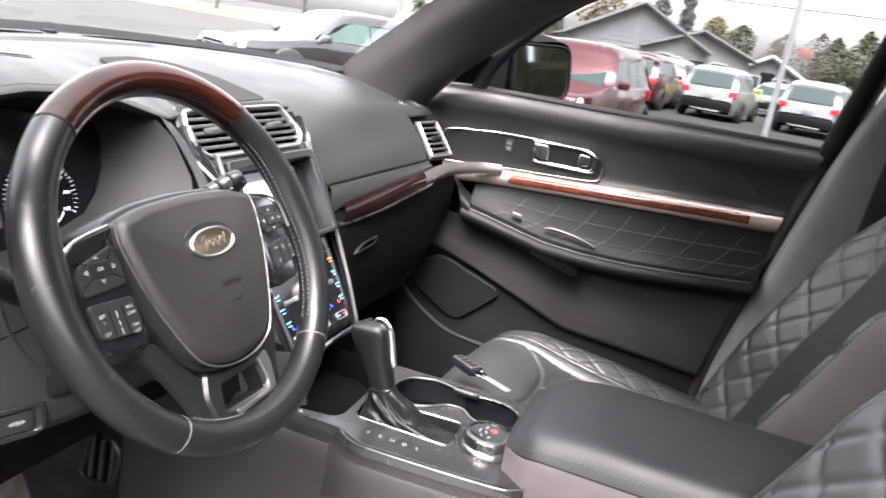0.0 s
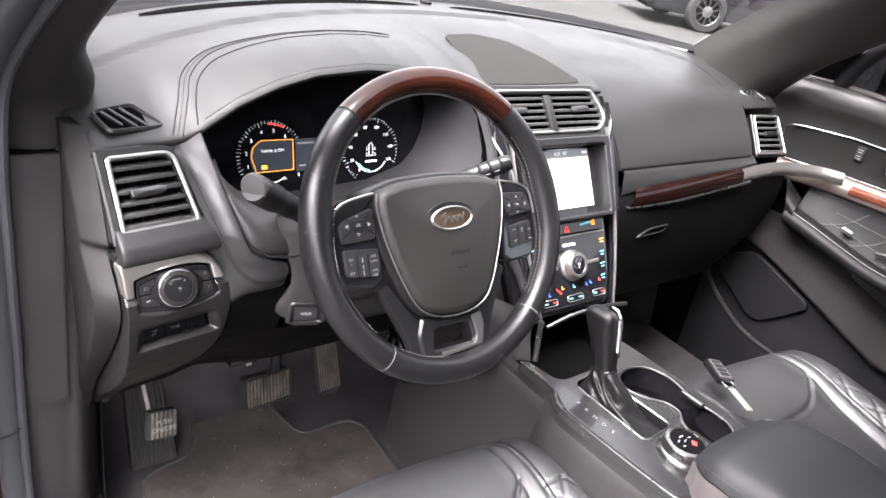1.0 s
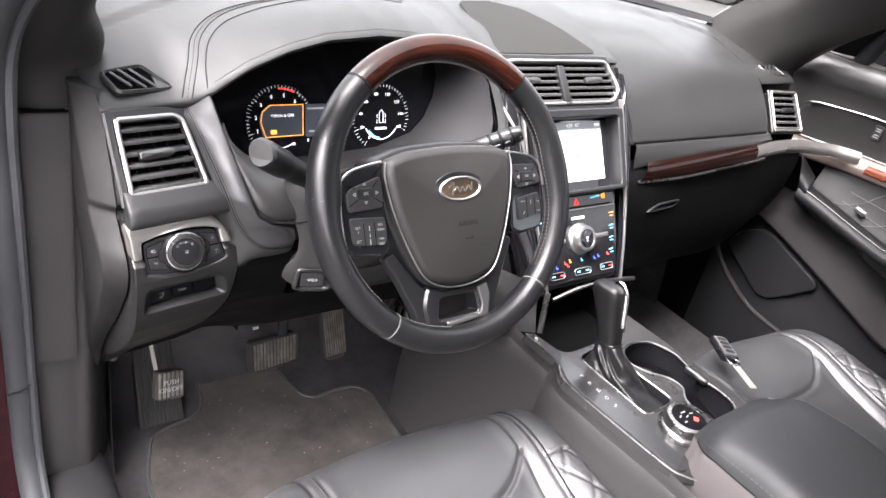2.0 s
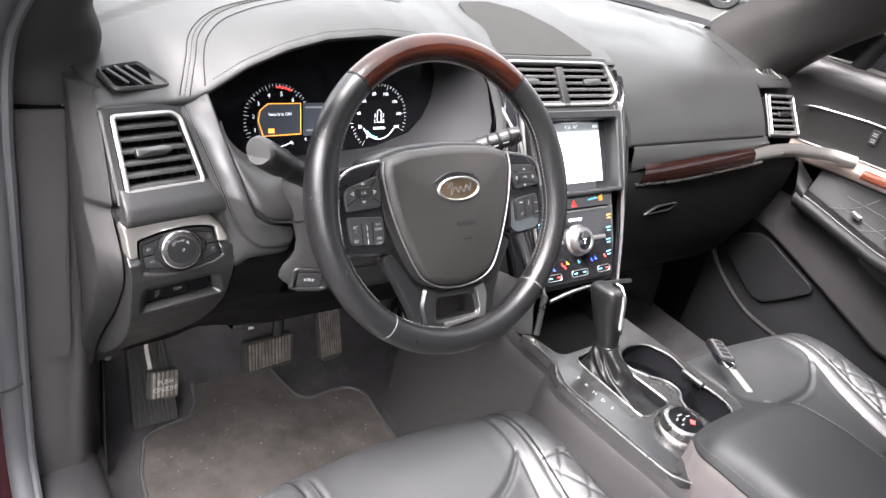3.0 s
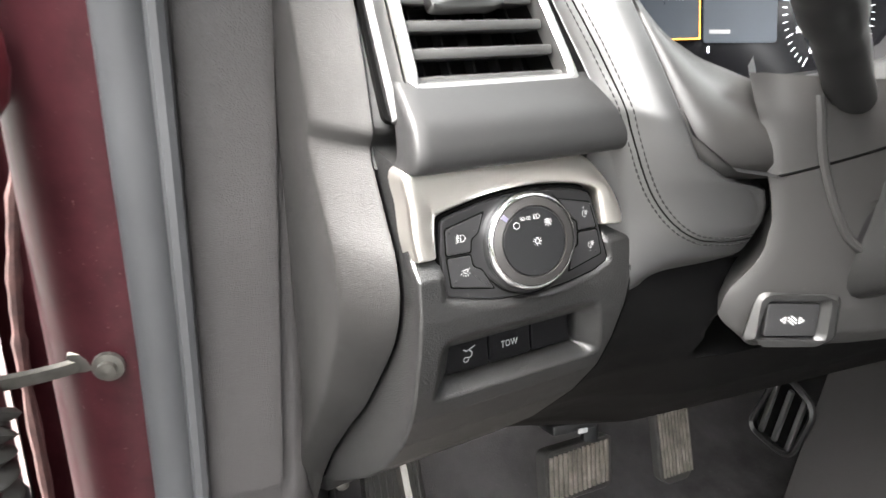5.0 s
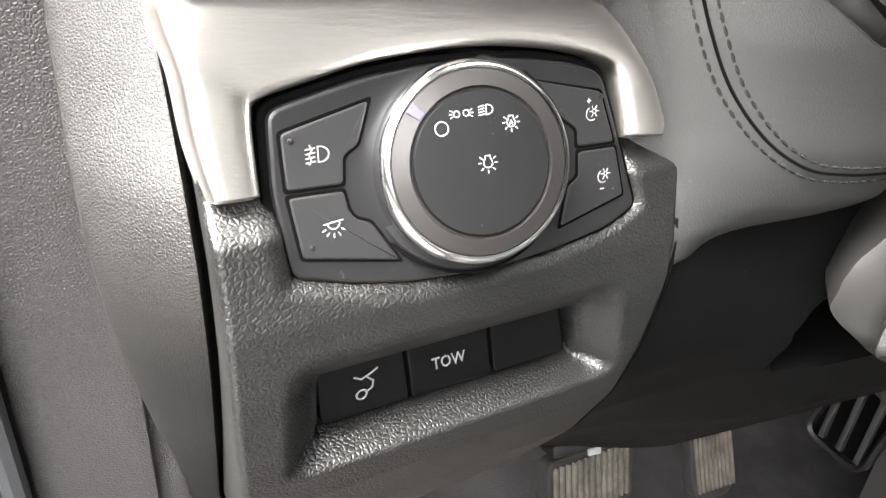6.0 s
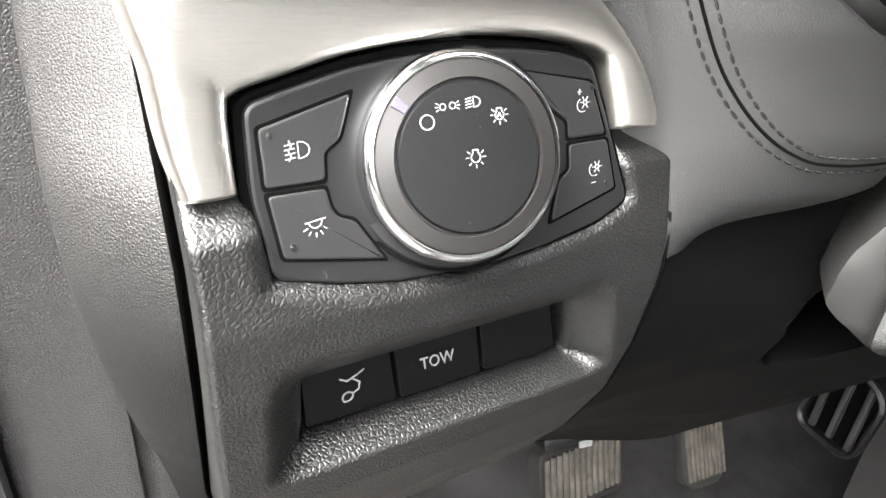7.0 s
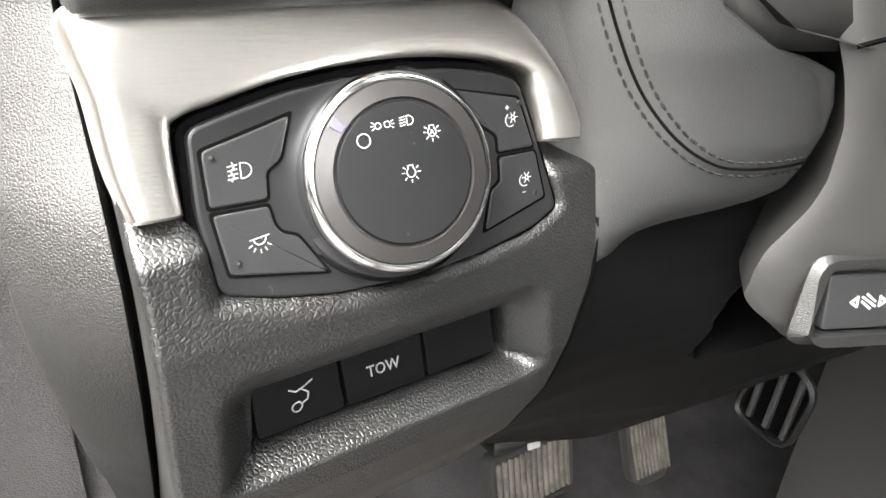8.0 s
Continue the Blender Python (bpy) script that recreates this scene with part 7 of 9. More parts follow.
structure("wall_cowl_right", skin([[(0.82, 0.06, 1.20), (0.82, 0.49, 1.24)], [(0.82, 0.06, 0.36), (0.82, 0.49, 0.36)]]), DARK, "inner side of the cowl, darkened for shade", "bulkhead", smooth=0)
part_vent = thing("footwell_outlet", "black slatted outlet beside the console", "air outlet", (-0.14, 0.12, 0.62))
FO = axes((-0.151, 0.129, 0.690), (0.05, -1, 0), (0.1, 0, 1))
ol = fillet(mm([(-34, -40), (26, -44), (34, 26), (-16, 44)]), 0.016)
part("outlet_frame", ring(FO, inset(ol, -0.006), ol, 0.008, 0.003, 0.0, deep=0.006), PLASTIC_FINE, part_vent)
part("outlet_back", plate(FO, ol, 0.002, 0.0005, -0.004), DARK, part_vent)
for i in range(3):
    part("slat", box(FO, (-0.02 + 0.02 * i, -0.005, 0.0), (0.006, 0.07, 0.006), 0.001), SLAT, part_vent)

# ---- left door opening ----


def band(points_by_height, n=40, m=16):
    """A skin through plan outlines stacked by height."""
    return loft([[(x, y, z) for x, y in pts] for z, pts in points_by_height], m, n)


structure("trim_pillar_lower", band([(0.42, [(-0.695, 0.176), (-0.731, 0.109), (-0.757, 0.100), (-0.780, 0.098), (-0.814, 0.100)]), (0.60, [(-0.695, 0.176), (-0.731, 0.109), (-0.757, 0.100), (-0.780, 0.098), (-0.814, 0.100)]), (0.766, [(-0.693, 0.173), (-0.729, 0.106), (-0.752, 0.100), (-0.775, 0.097), (-0.812, 0.099)]), (0.90, [(-0.693, 0.166), (-0.729, 0.099), (-0.752, 0.090), (-0.775, 0.088), (-0.812, 0.090)]),
                                 (1.05, [(-0.695, 0.156), (-0.731, 0.089), (-0.755, 0.078), (-0.78, 0.077), (-0.813, 0.080)]), (1.181, [(-0.698, 0.146), (-0.734, 0.079), (-0.757, 0.068), (-0.78, 0.067), (-0.813, 0.071)])]), PILLAR, "dark grained lower pillar trim", "trim")
def pillar_y(z):
    return lerp_at([(0.766, 0.0955), (0.90, 0.0865), (1.05, 0.0760), (1.181, 0.0660)], z)


structure("trim_pillar_panel", loft([[(x, pillar_y(z) - d, z) for x, d in ((-0.8055, -0.001), (-0.8045, 0.0022), (-0.775, 0.0030), (-0.7535, 0.0022), (-0.7525, -0.001))] for z in (0.79, 0.90, 1.0, 1.10, 1.178)], 16, 20), PILLAR, "raised grained panel on the pillar trim", "trim", smooth=50)
structure("trim_pillar_seam", tube([(x, pillar_y(1.181) - 0.0015, 1.1815) for x in np.linspace(-0.806, -0.742, 8)], 0.0013, 6), DARK, "dark seam across the pillar trim", "trim")
structure("trim_sill", loft([[(-0.70, y, 0.47), (-0.72, y, 0.545), (-0.80, y, 0.555), (-0.83, y, 0.53)] for y in (0.13, -0.3, -0.8, -1.2)], 16, 12), FLOOR_TRIM, "grey black sill plate", "trim")
seal_line = spline([(-0.818, -1.0, 0.52), (-0.818, -0.5, 0.515), (-0.818, -0.05, 0.53), (-0.820, 0.075, 0.60), (-0.820, 0.096, 0.75), (-0.820, 0.088, 0.90), (-0.821, 0.075, 1.05), (-0.822, 0.060, 1.18), (-0.818, 0.015, 1.29), (-0.800, -0.10, 1.40), (-0.775, -0.26, 1.51), (-0.745, -0.46, 1.60), (-0.72, -0.75, 1.645), (-0.72, -1.1, 1.65)], 120)
seal_line = [(x - 0.009 * (1 - sstep(1.25, 1.5, z)), y, z) for x, y, z in seal_line]
structure("trim_door_seal", tube(seal_line, 0.017, 12, flat=0.8), SEAL, "grey black rubber door seal", "trim")
structure("trim_door_seal_lip", tube([(x + 0.016, y - 0.012, z - 0.006 * sstep(1.25, 1.4, z)) for x, y, z in seal_line], 0.006, 8), SEAL, "thin lip of the door seal", "trim")
structure("trim_seal_joint", tube([(-0.845, 0.083, 0.752), (-0.831, 0.079, 0.757), (-0.815, 0.081, 0.765), (-0.804, 0.086, 0.769)], 0.0016, 6), THREAD_DARK, "pale joint across the door seal", "trim")
jamb = []
for z, x0, y0 in ((0.45, -0.835, 0.088), (0.75, -0.837, 0.094), (0.95, -0.837, 0.080), (1.18, -0.837, 0.058), (1.30, -0.831, 0.008), (1.40, -0.804, -0.100), (1.51, -0.780, -0.257), (1.61, -0.75, -0.462)):
    jamb.append((z, [(x0, y0), (x0 - 0.016, y0 + 0.001), (x0 - 0.042, y0 + 0.012), (x0 - 0.060, y0 + 0.035), (x0 - 0.068, y0 + 0.07), (x0 - 0.074, y0 + 0.15), (x0 - 0.112, y0 + 0.16)]))
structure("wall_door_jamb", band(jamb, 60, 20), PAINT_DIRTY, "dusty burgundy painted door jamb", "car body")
structure("wall_fender", loft([[(-0.935, 0.21, 0.30), (-1.005, 0.42, 0.30), (-1.01, 1.1, 0.30)], [(-0.945, 0.22, 0.75), (-1.012, 0.42, 0.75), (-1.015, 1.1, 0.75)], [(-0.935, 0.22, 1.05), (-0.985, 0.42, 1.05), (-0.96, 1.1, 1.0)], [(-0.89, 0.20, 1.24), (-0.86, 0.45, 1.16), (-0.80, 1.1, 1.08)]], 16, 16), PAINT, "burgundy front wing", "car body")
STRAP = [(-0.868, 0.100, 0.923), (-0.892, 0.094, 0.921), (-0.925, 0.084, 0.924), (-0.960, 0.076, 0.930), (-0.985, 0.070, 0.932)]
strap = thing("door_check_strap", "bare steel door check strap with a bolt", "door check", (-0.87, 0.1, 0.92))
part("strap_arm", tube(spline(STRAP, 20), [0.0038] * 13 + [0.0050, 0.0066, 0.0078, 0.0082, 0.0082, 0.0080, 0.007], 8, flat=1.5), METAL, strap)
part("strap_mount", box(axes((-0.985, 0.068, 0.910), (0.9, 0.4, 0), (0, 0, 1)), (0, 0, 0), (0.022, 0.036, 0.014), 0.004), METAL, strap, "dusty steel mount on the door")
part("strap_bracket", box(axes((-0.872, 0.098, 0.924), (1, -0.3, 0.05), (0, 0, 1)), (0, 0, 0), (0.030, 0.016, 0.014), 0.004), METAL, strap)
part("bolt", lathe(axes((-0.862, 0.082, 0.927), (1, -0.2, 0), (0, 0, 1)), [(0.010, 0), (0.010, 0.004), (0.006, 0.005), (0.006, 0.009), (0, 0.010)], 18), METAL, strap)
boot = thing("wiring_boot", "ribbed black rubber wiring boot between door and body", "rubber boot", (-0.92, 0.08, 0.8))
pts = spline([(-0.935, 0.080, 0.912), (-0.940, 0.066, 0.89), (-0.940, 0.062, 0.86), (-0.938, 0.064, 0.82), (-0.930, 0.068, 0.77)], 40)
part("bellows", tube(pts[:24], [0.018 + 0.004 * math.sin(i * 1.3) for i in range(24)], 16), RUBBER, boot)
part("sleeve", tube(pts[23:], [0.021] * 17, 16), RUBBER, boot, "smooth rubber sleeve")
part("boot_collar", tube([pts[22], pts[24]], 0.024, 16), DULL, boot)
# Jamb flange: pink base colour paints its lit edge, under dust specks.
flange = spline([(-0.880, 0.115, 1.24), (-0.888, 0.148, 1.205), (-0.885, 0.150, 1.155), (-0.887, 0.150, 1.085), (-0.906, 0.150, 1.025), (-0.918, 0.150, 0.94), (-0.921, 0.150, 0.85), (-0.921, 0.150, 0.62)], 60)
structure("trim_jamb_flange", tube(flange, [0.0045 + 0.0012 * math.sin(1.7 * i) * math.sin(0.6 * i) for i in range(60)], 8), material("dusty_pink_lit_edge", (0.060, 0.030, 0.028), 0.7, vary=0.5, patch=60, dust=0.4, grain=0.5, size=300, kind="noise"), "dusty flange along the door jamb, its lit edge painted pink", "car body")
# ---- pillars, windscreen, roof ----
for s in (-1, 1):
    f = [(s * 0.735, 0.30, 1.20), (s * 0.712, 0.262, 1.29), (s * 0.675, 0.11, 1.41), (s * 0.615, -0.06, 1.52), (s * 0.56, -0.32, 1.635), (s * 0.54, -0.5, 1.67)]
    mid1 = [(s * 0.705, 0.20, 1.19), (s * 0.692, 0.175, 1.28), (s * 0.658, 0.02, 1.40), (s * 0.600, -0.17, 1.52), (s * 0.56, -0.38, 1.61), (s * 0.55, -0.52, 1.645)]
    mid2 = [(s * 0.722, 0.11, 1.185), (s * 0.715, 0.088, 1.26), (s * 0.690, -0.07, 1.39), (s * 0.640, -0.25, 1.51), (s * 0.60, -0.43, 1.59), (s * 0.59, -0.55, 1.62)]
    r_ = [(s * 0.757, 0.070, 1.183), (s * 0.757, 0.052, 1.25), (s * 0.738, -0.10, 1.375), (s * 0.705, -0.28, 1.50), (s * 0.66, -0.46, 1.585), (s * 0.64, -0.58, 1.61)]
    e = [(s * 0.806, 0.073, 1.183), (s * 0.802, 0.035, 1.26), (s * 0.780, -0.10, 1.385), (s * 0.748, -0.28, 1.51), (s * 0.70, -0.48, 1.60), (s * 0.69, -0.60, 1.625)]
    if s < 0:
        f[2:4] = [(-0.722, 0.10, 1.40), (-0.668, -0.06, 1.52)]
        mid1[:4] = [(-0.712, 0.20, 1.19), (-0.708, 0.15, 1.27), (-0.729, 0.03, 1.365), (-0.672, -0.17, 1.515)]
        mid2[:4] = [(-0.722, 0.105, 1.185), (-0.7125, 0.068, 1.26), (-0.735, -0.02, 1.345), (-0.690, -0.23, 1.50)]
        r_[2:4] = [(-0.754, -0.060, 1.350), (-0.716, -0.27, 1.50)]
        e = [(x - 0.012, y + 0.004, z) for x, y, z in e]
    structure("trim_pillar_left" if s < 0 else "trim_pillar_right", loft([f, mid1, mid2, r_, e], 40, 30), GREY_TRIM, "grey grained windscreen pillar trim", "pillar trim", smooth=70)
glass_rows = []
for i in range(21):
    x = -0.72 + 1.44 * i / 20
    y0 = y_front(x) + 0.03
    glass_rows.append([(x * (1 - 0.20 * v), y0 + (-0.42 + 0.10 * (x / 0.72) ** 2 - y0) * v + 0.04 * math.sin(math.pi * v), 1.285 + (1.66 - 1.285) * v + 0.03 * math.sin(math.pi * v)) for v in np.linspace(0, 1, 13)])
pane = structure("window_1", skin(glass_rows), GLASS, "clear curved windscreen", "windscreen")
pane.visible_shadow = False
rows = []
for i in range(31):
    x = -0.76 + 1.52 * i / 30
    y = y_front(x)
    rows.append([(x, y - 0.002, 1.300 - 0.03 * (x / 0.76) ** 2), (x, y + 0.012, 1.306 - 0.03 * (x / 0.76) ** 2), (x, y + 0.035, 1.300 - 0.03 * (x / 0.76) ** 2), (x, y + 0.05, 1.285 - 0.03 * (x / 0.76) ** 2), (x, y + 0.16, 1.262 - 0.03 * (x / 0.76) ** 2), (x, y + 0.18, 1.22)])
structure("trim_cowl", skin(rows), DULL, "black cowl strip below the windscreen", "trim")
rows = []
for i in range(41):
    x = -0.79 + 1.58 * i / 40
    y, th = y_front(x), 1.312 - 0.0275 * (x / 0.7) ** 2
    rows.append([(x, y - 0.006, th + 0.003), (x, y + 0.006, th + 0.010), (x, y + 0.022, th + 0.016), (x, y + 0.032, th + 0.008)])
structure("trim_windscreen_edge", skin(rows), DULL, "black band along the foot of the windscreen", "trim")
structure("wall_fender_right", loft([[(0.935, 0.21, 0.30), (1.005, 0.42, 0.30), (1.01, 1.1, 0.30)], [(0.945, 0.22, 0.75), (1.012, 0.42, 0.75), (1.015, 1.1, 0.75)], [(0.935, 0.22, 1.05), (0.985, 0.42, 1.05), (0.96, 1.1, 1.0)], [(0.89, 0.20, 1.24), (0.86, 0.45, 1.16), (0.80, 1.1, 1.08)]], 16, 16), PAINT, "burgundy front wing beyond the bonnet", "car body")
structure("wall_front_end", loft([[(-1.0, 1.1, z), (-0.92, 1.62, z), (0, 1.80, z), (0.92, 1.62, z), (1.0, 1.1, z)] for z in (0.30, 0.65, 0.95, 1.05)], 24, 12), PAINT, "burgundy front end of the car", "car body")
for sx in (-1, 1):
    for wy in (0.95, -2.1):
        W_ = axes((sx * 0.80, wy, 0.37), (0, sx, 0), (0, 0, 1))
        wheel_ob = thing("car_wheel", "black tyre on a silver alloy rim under the car", "wheel", (sx * 0.80, wy, 0.37), group="wheels of the car")
        part("tyre", lathe(W_, [(0.22, 0.0), (0.35, 0.0), (0.37, 0.03), (0.37, 0.20), (0.35, 0.23), (0.26, 0.235), (0.25, 0.21)], 40), RUBBER, wheel_ob)
        part("rim", lathe(W_, [(0.255, 0.20), (0.24, 0.215), (0.22, 0.19), (0.06, 0.21), (0, 0.215)], 32), SATIN, wheel_ob, "silver alloy rim")
wiper = thing("windscreen_wiper", "black wiper arm lying on the cowl", "wiper", (0.2, 0.5, 1.3))
part("wiper_arm", tube(spline([(-0.30, 0.535, 1.285), (0.0, 0.53, 1.300), (0.25, 0.49, 1.302), (0.36, 0.46, 1.300)], 16), 0.007, 8), DULL, wiper)
part("wiper_blade", tube(spline([(-0.05, 0.515, 1.318), (0.2, 0.49, 1.318), (0.45, 0.415, 1.312)], 16), 0.006, 6), RUBBER, wiper)
structure("wall_bonnet", loft([[(-0.82, 0.55, 1.17), (-0.45, 0.60, 1.245), (0, 0.64, 1.265), (0.45, 0.60, 1.245), (0.82, 0.55, 1.17)], [(-0.84, 0.95, 1.12), (-0.45, 1.0, 1.20), (0, 1.02, 1.22), (0.45, 1.0, 1.20), (0.84, 0.95, 1.12)], [(-0.80, 1.6, 1.0), (-0.45, 1.65, 1.08), (0, 1.68, 1.10), (0.45, 1.65, 1.08), (0.80, 1.6, 1.0)]], 24, 12), PAINT, "burgundy bonnet", "car body")
roof_sec = []
for y, zc, w in ((-0.42, 1.665, 0.58), (-0.8, 1.715, 0.60), (-1.4, 1.735, 0.60), (-2.2, 1.72, 0.59), (-2.9, 1.66, 0.56)):
    roof_sec.append([(-w - 0.10, y, zc - 0.075), (-w, y, zc - 0.03), (-w * 0.5, y, zc - 0.004), (0, y, zc), (w * 0.5, y, zc - 0.004), (w, y, zc - 0.03), (w + 0.10, y, zc - 0.075)])
structure("ceiling", loft(roof_sec, 24, 20), FABRIC, "grey fabric headliner", "headliner")
roof_out = [[(x * 1.02, y, z + 0.035) for x, y, z in sec] for sec in roof_sec]
structure("roof", loft(roof_out, 24, 20), PAINT, "burgundy car roof", "car roof")
for s in (-1, 1):
    sd = "left" if s < 0 else "right"
    if s < 0:
      structure("trim_b_pillar_" + sd, loft([[(s * 0.83, -1.00, 0.45), (s * 0.80, -0.98, 0.45), (s * 0.80, -1.14, 0.45), (s * 0.83, -1.16, 0.45)], [(s * 0.80, -1.02, 1.20), (s * 0.765, -1.0, 1.20), (s * 0.765, -1.15, 1.20), (s * 0.80, -1.16, 1.20)], [(s * 0.68, -1.05, 1.66), (s * 0.65, -1.03, 1.66), (s * 0.65, -1.14, 1.66), (s * 0.68, -1.15, 1.66)]], 12, 16), GREY_TRIM, "grey middle pillar trim", "pillar trim")
    if s > 0:
        rows = []
        for z, x_ in ((0.42, 0.83), (0.73, 0.83), (0.92, 0.825), (1.095, 0.82), (1.25, 0.81), (1.39, 0.77), (1.52, 0.715), (1.64, 0.665)):
            ye = lerp_at([(0.40, -0.70), (0.73, -0.732), (0.92, -0.773), (1.095, -0.816), (1.25, -0.855), (1.39, -0.896), (1.64, -0.99)], z) - 0.022
            rows.append([Vector((x_ + 0.04, ye, z)), Vector((x_, ye - 0.004, z)), Vector((x_ - 0.018, ye - 0.02, z)), Vector((x_ - 0.022, ye - 0.08, z)), Vector((x_ - 0.015, ye - 0.16, z)), Vector((x_ + 0.01, min(ye - 0.2, -1.18), z))])
        structure("trim_pillar_middle", loft(rows, 24, 30), PILLAR_LIT, "grey middle pillar trim, lightened beside the passenger seat", "pillar trim", smooth=60)
    structure("wall_rear_" + sd, loft([[(s * 0.86, -1.16, 0.45), (s * 0.88, -2.0, 0.45), (s * 0.84, -3.0, 0.5)], [(s * 0.88, -1.16, 0.85), (s * 0.90, -2.0, 0.85), (s * 0.86, -3.0, 0.85)], [(s * 0.86, -1.16, 1.27), (s * 0.87, -2.0, 1.29), (s * 0.82, -3.0, 1.32)]], 16, 12), PAINT, "burgundy rear side", "car body")
    structure("window_rear_" + sd, skin([[(s * 0.85, -1.18, 1.27), (s * 0.86, -2.0, 1.29), (s * 0.81, -3.0, 1.32)], [(s * 0.69, -1.18, 1.66), (s * 0.69, -2.0, 1.66), (s * 0.66, -2.9, 1.61)]]), TINT, "dark tinted rear side glass", "window")
structure("wall_tailgate", skin([[(-0.84, -3.0, 0.5), (0.84, -3.0, 0.5)], [(-0.82, -3.05, 1.30), (0.82, -3.05, 1.30)]]), PAINT, "burgundy tailgate", "car body")
structure("window_rear", skin([[(-0.80, -3.05, 1.31), (0.80, -3.05, 1.31)], [(-0.64, -2.9, 1.63), (0.64, -2.9, 1.63)]]), TINT, "dark tinted rear glass", "window")
structure("wall_underbody", skin([[(-0.9, 1.7, 0.40), (0.9, 1.7, 0.40)], [(-0.9, -3.0, 0.40), (0.9, -3.0, 0.40)]]), DARK, "dark underbody", "car body")

rear_seat = thing("rear_bench", "black leather rear bench", "bench seat", (0, -1.9, 0.5))
part("bench_cushion", box(WORLD, (0, -1.75, 0.70), (1.30, 0.5, 0.16), 0.05), LEATHER, rear_seat)
part("bench_base", box(WORLD, (0, -1.75, 0.55), (1.20, 0.44, 0.17), 0.02), DULL, rear_seat)
part("bench_back", box(axes((0, -2.05, 1.02), (1, 0, 0), (0, -0.25, 1)), (0, 0, 0), (1.30, 0.62, 0.14), 0.05), LEATHER, rear_seat)

# ---- passenger door ----
pdoor = thing("passenger_door", "closed black passenger door with wood strip and chrome handle", "door", (0.86, -0.4, 0.5))


def door_end(z):
    """Rear edge of the door trim at a height."""
    return lerp_at([(0.40, -0.70), (0.73, -0.732), (0.92, -0.773), (1.095, -0.816), (1.25, -0.855), (1.39, -0.896)], z)


def door_sheet(prof, y0, y1, ny=30, nz=50, fn=None):
    """A moulding along the door; y1 None takes it to the door's slanting rear edge."""
    rows = []
    for i in range(ny + 1):
        row = []
        for x, z in spline(prof, nz):
            y = y0 + ((door_end(z) if y1 is None else y1) - y0) * i / ny
            row.append(Vector((x, y, z)) + (fn(y, z) if fn else Vector()))
        rows.append(row)
    return skin(rows)


def door_lift(y, z):
    return Vector((-0.05 * sstep(-0.16, -0.02, y) * sstep(1.02, 1.10, z) * 0.6, 0, -0.050 * (y + 0.55) * (1 - sstep(1.13, 1.25, z))))


UP = [(0.880, 1.290), (0.868, 1.296), (0.850, 1.290), (0.838, 1.272), (0.838, 1.250), (0.850, 1.228), (0.858, 1.205), (0.858, 1.150), (0.850, 1.128)]


def swoosh(y, z):
    """The raised field behind the handle, with its curved edge."""
    edge = lerp_at([(0.40, 1.24), (0.58, 1.236), (0.67, 1.226), (0.71, 1.205), (0.755, 1.155), (0.79, 1.10)], -y)
    return door_lift(y, z) + Vector((-0.009 * sstep(-0.008, 0.008, z - edge) * sstep(0.40, 0.50, -y), 0, 0))


part("upper_trim", door_sheet(UP, 0.06, None, 90, 90, swoosh), DOOR_SKIN, pdoor, "black soft upper door trim", smooth=60)
part("handle_panel", door_sheet([(0.851, 1.200), (0.853, 1.18), (0.852, 1.15), (0.850, 1.136)], -0.01, -0.40, 20, 12, door_lift), PEWTER, pdoor, "dark pewter panel round the handle")
part("strip_bed", door_sheet([(0.850, 1.130), (0.838, 1.122), (0.832, 1.108), (0.834, 1.092), (0.842, 1.086)], 0.06, None, 30, 20, door_lift), CHAMPAGNE, pdoor, "pale champagne satin strip")
part("wood_strip", door_sheet([(0.835, 1.122), (0.829, 1.116), (0.828, 1.106), (0.831, 1.100)], -0.185, -0.755, 24, 10, door_lift), WOOD_DOOR, pdoor, "red-brown wood strip")
def dip(y):
    """How far the armrest sinks below the strip along the door."""
    return lerp_at([(0.05, 0.0), (0.10, 0.010), (0.16, 0.024), (0.22, 0.040), (0.31, 0.062), (0.40, 0.072), (0.51, 0.076), (0.64, 0.072), (0.80, 0.062)], -y)


def pad_dip(y, z):
    return door_lift(y, z) + Vector((0, 0, -dip(y) * sstep(1.092, 1.030, z)))


def roll_dip(y, z):
    return door_lift(y, z) + Vector((0, 0, -dip(y) + 0.30 * max(0.0, 1.0425 - z)))


part("quilted_pad", door_sheet([(0.842, 1.087), (0.838, 1.075), (0.826, 1.060), (0.812, 1.048), (0.798, 1.040), (0.786, 1.036)], -0.10, None, 60, 40, pad_dip), DOOR_VINYL, pdoor, "black padded door insert with quilting lines", smooth=70)
for i in range(8):
    ya = -0.19 - 0.085 * i
    q = spline([(0.8395, ya - 0.055, 1.0785), (0.826, ya - 0.03, 1.0625), (0.812, ya, 1.0505), (0.799, ya + 0.03, 1.0425)], 12)
    part("quilt_line", tube([Vector(p) + pad_dip(p[1], p[2]) for p in q], 0.0006, 5), THREAD, pdoor)
for x, z in ((0.829, 1.0645), (0.813, 1.0510)):
    part("quilt_line", tube([Vector((x, y, z + 0.0005)) + pad_dip(y, z) for y in np.linspace(-0.18, -0.80, 30)], 0.0006, 5), THREAD, pdoor)
part("armrest", door_sheet([(0.812, 1.046), (0.790, 1.046), (0.772, 1.040), (0.762, 1.024), (0.764, 1.004), (0.780, 0.985), (0.805, 0.972), (0.822, 0.965)], -0.095, None, 60, 40, roll_dip), DOOR_VINYL, pdoor, "smooth black door armrest", smooth=70)
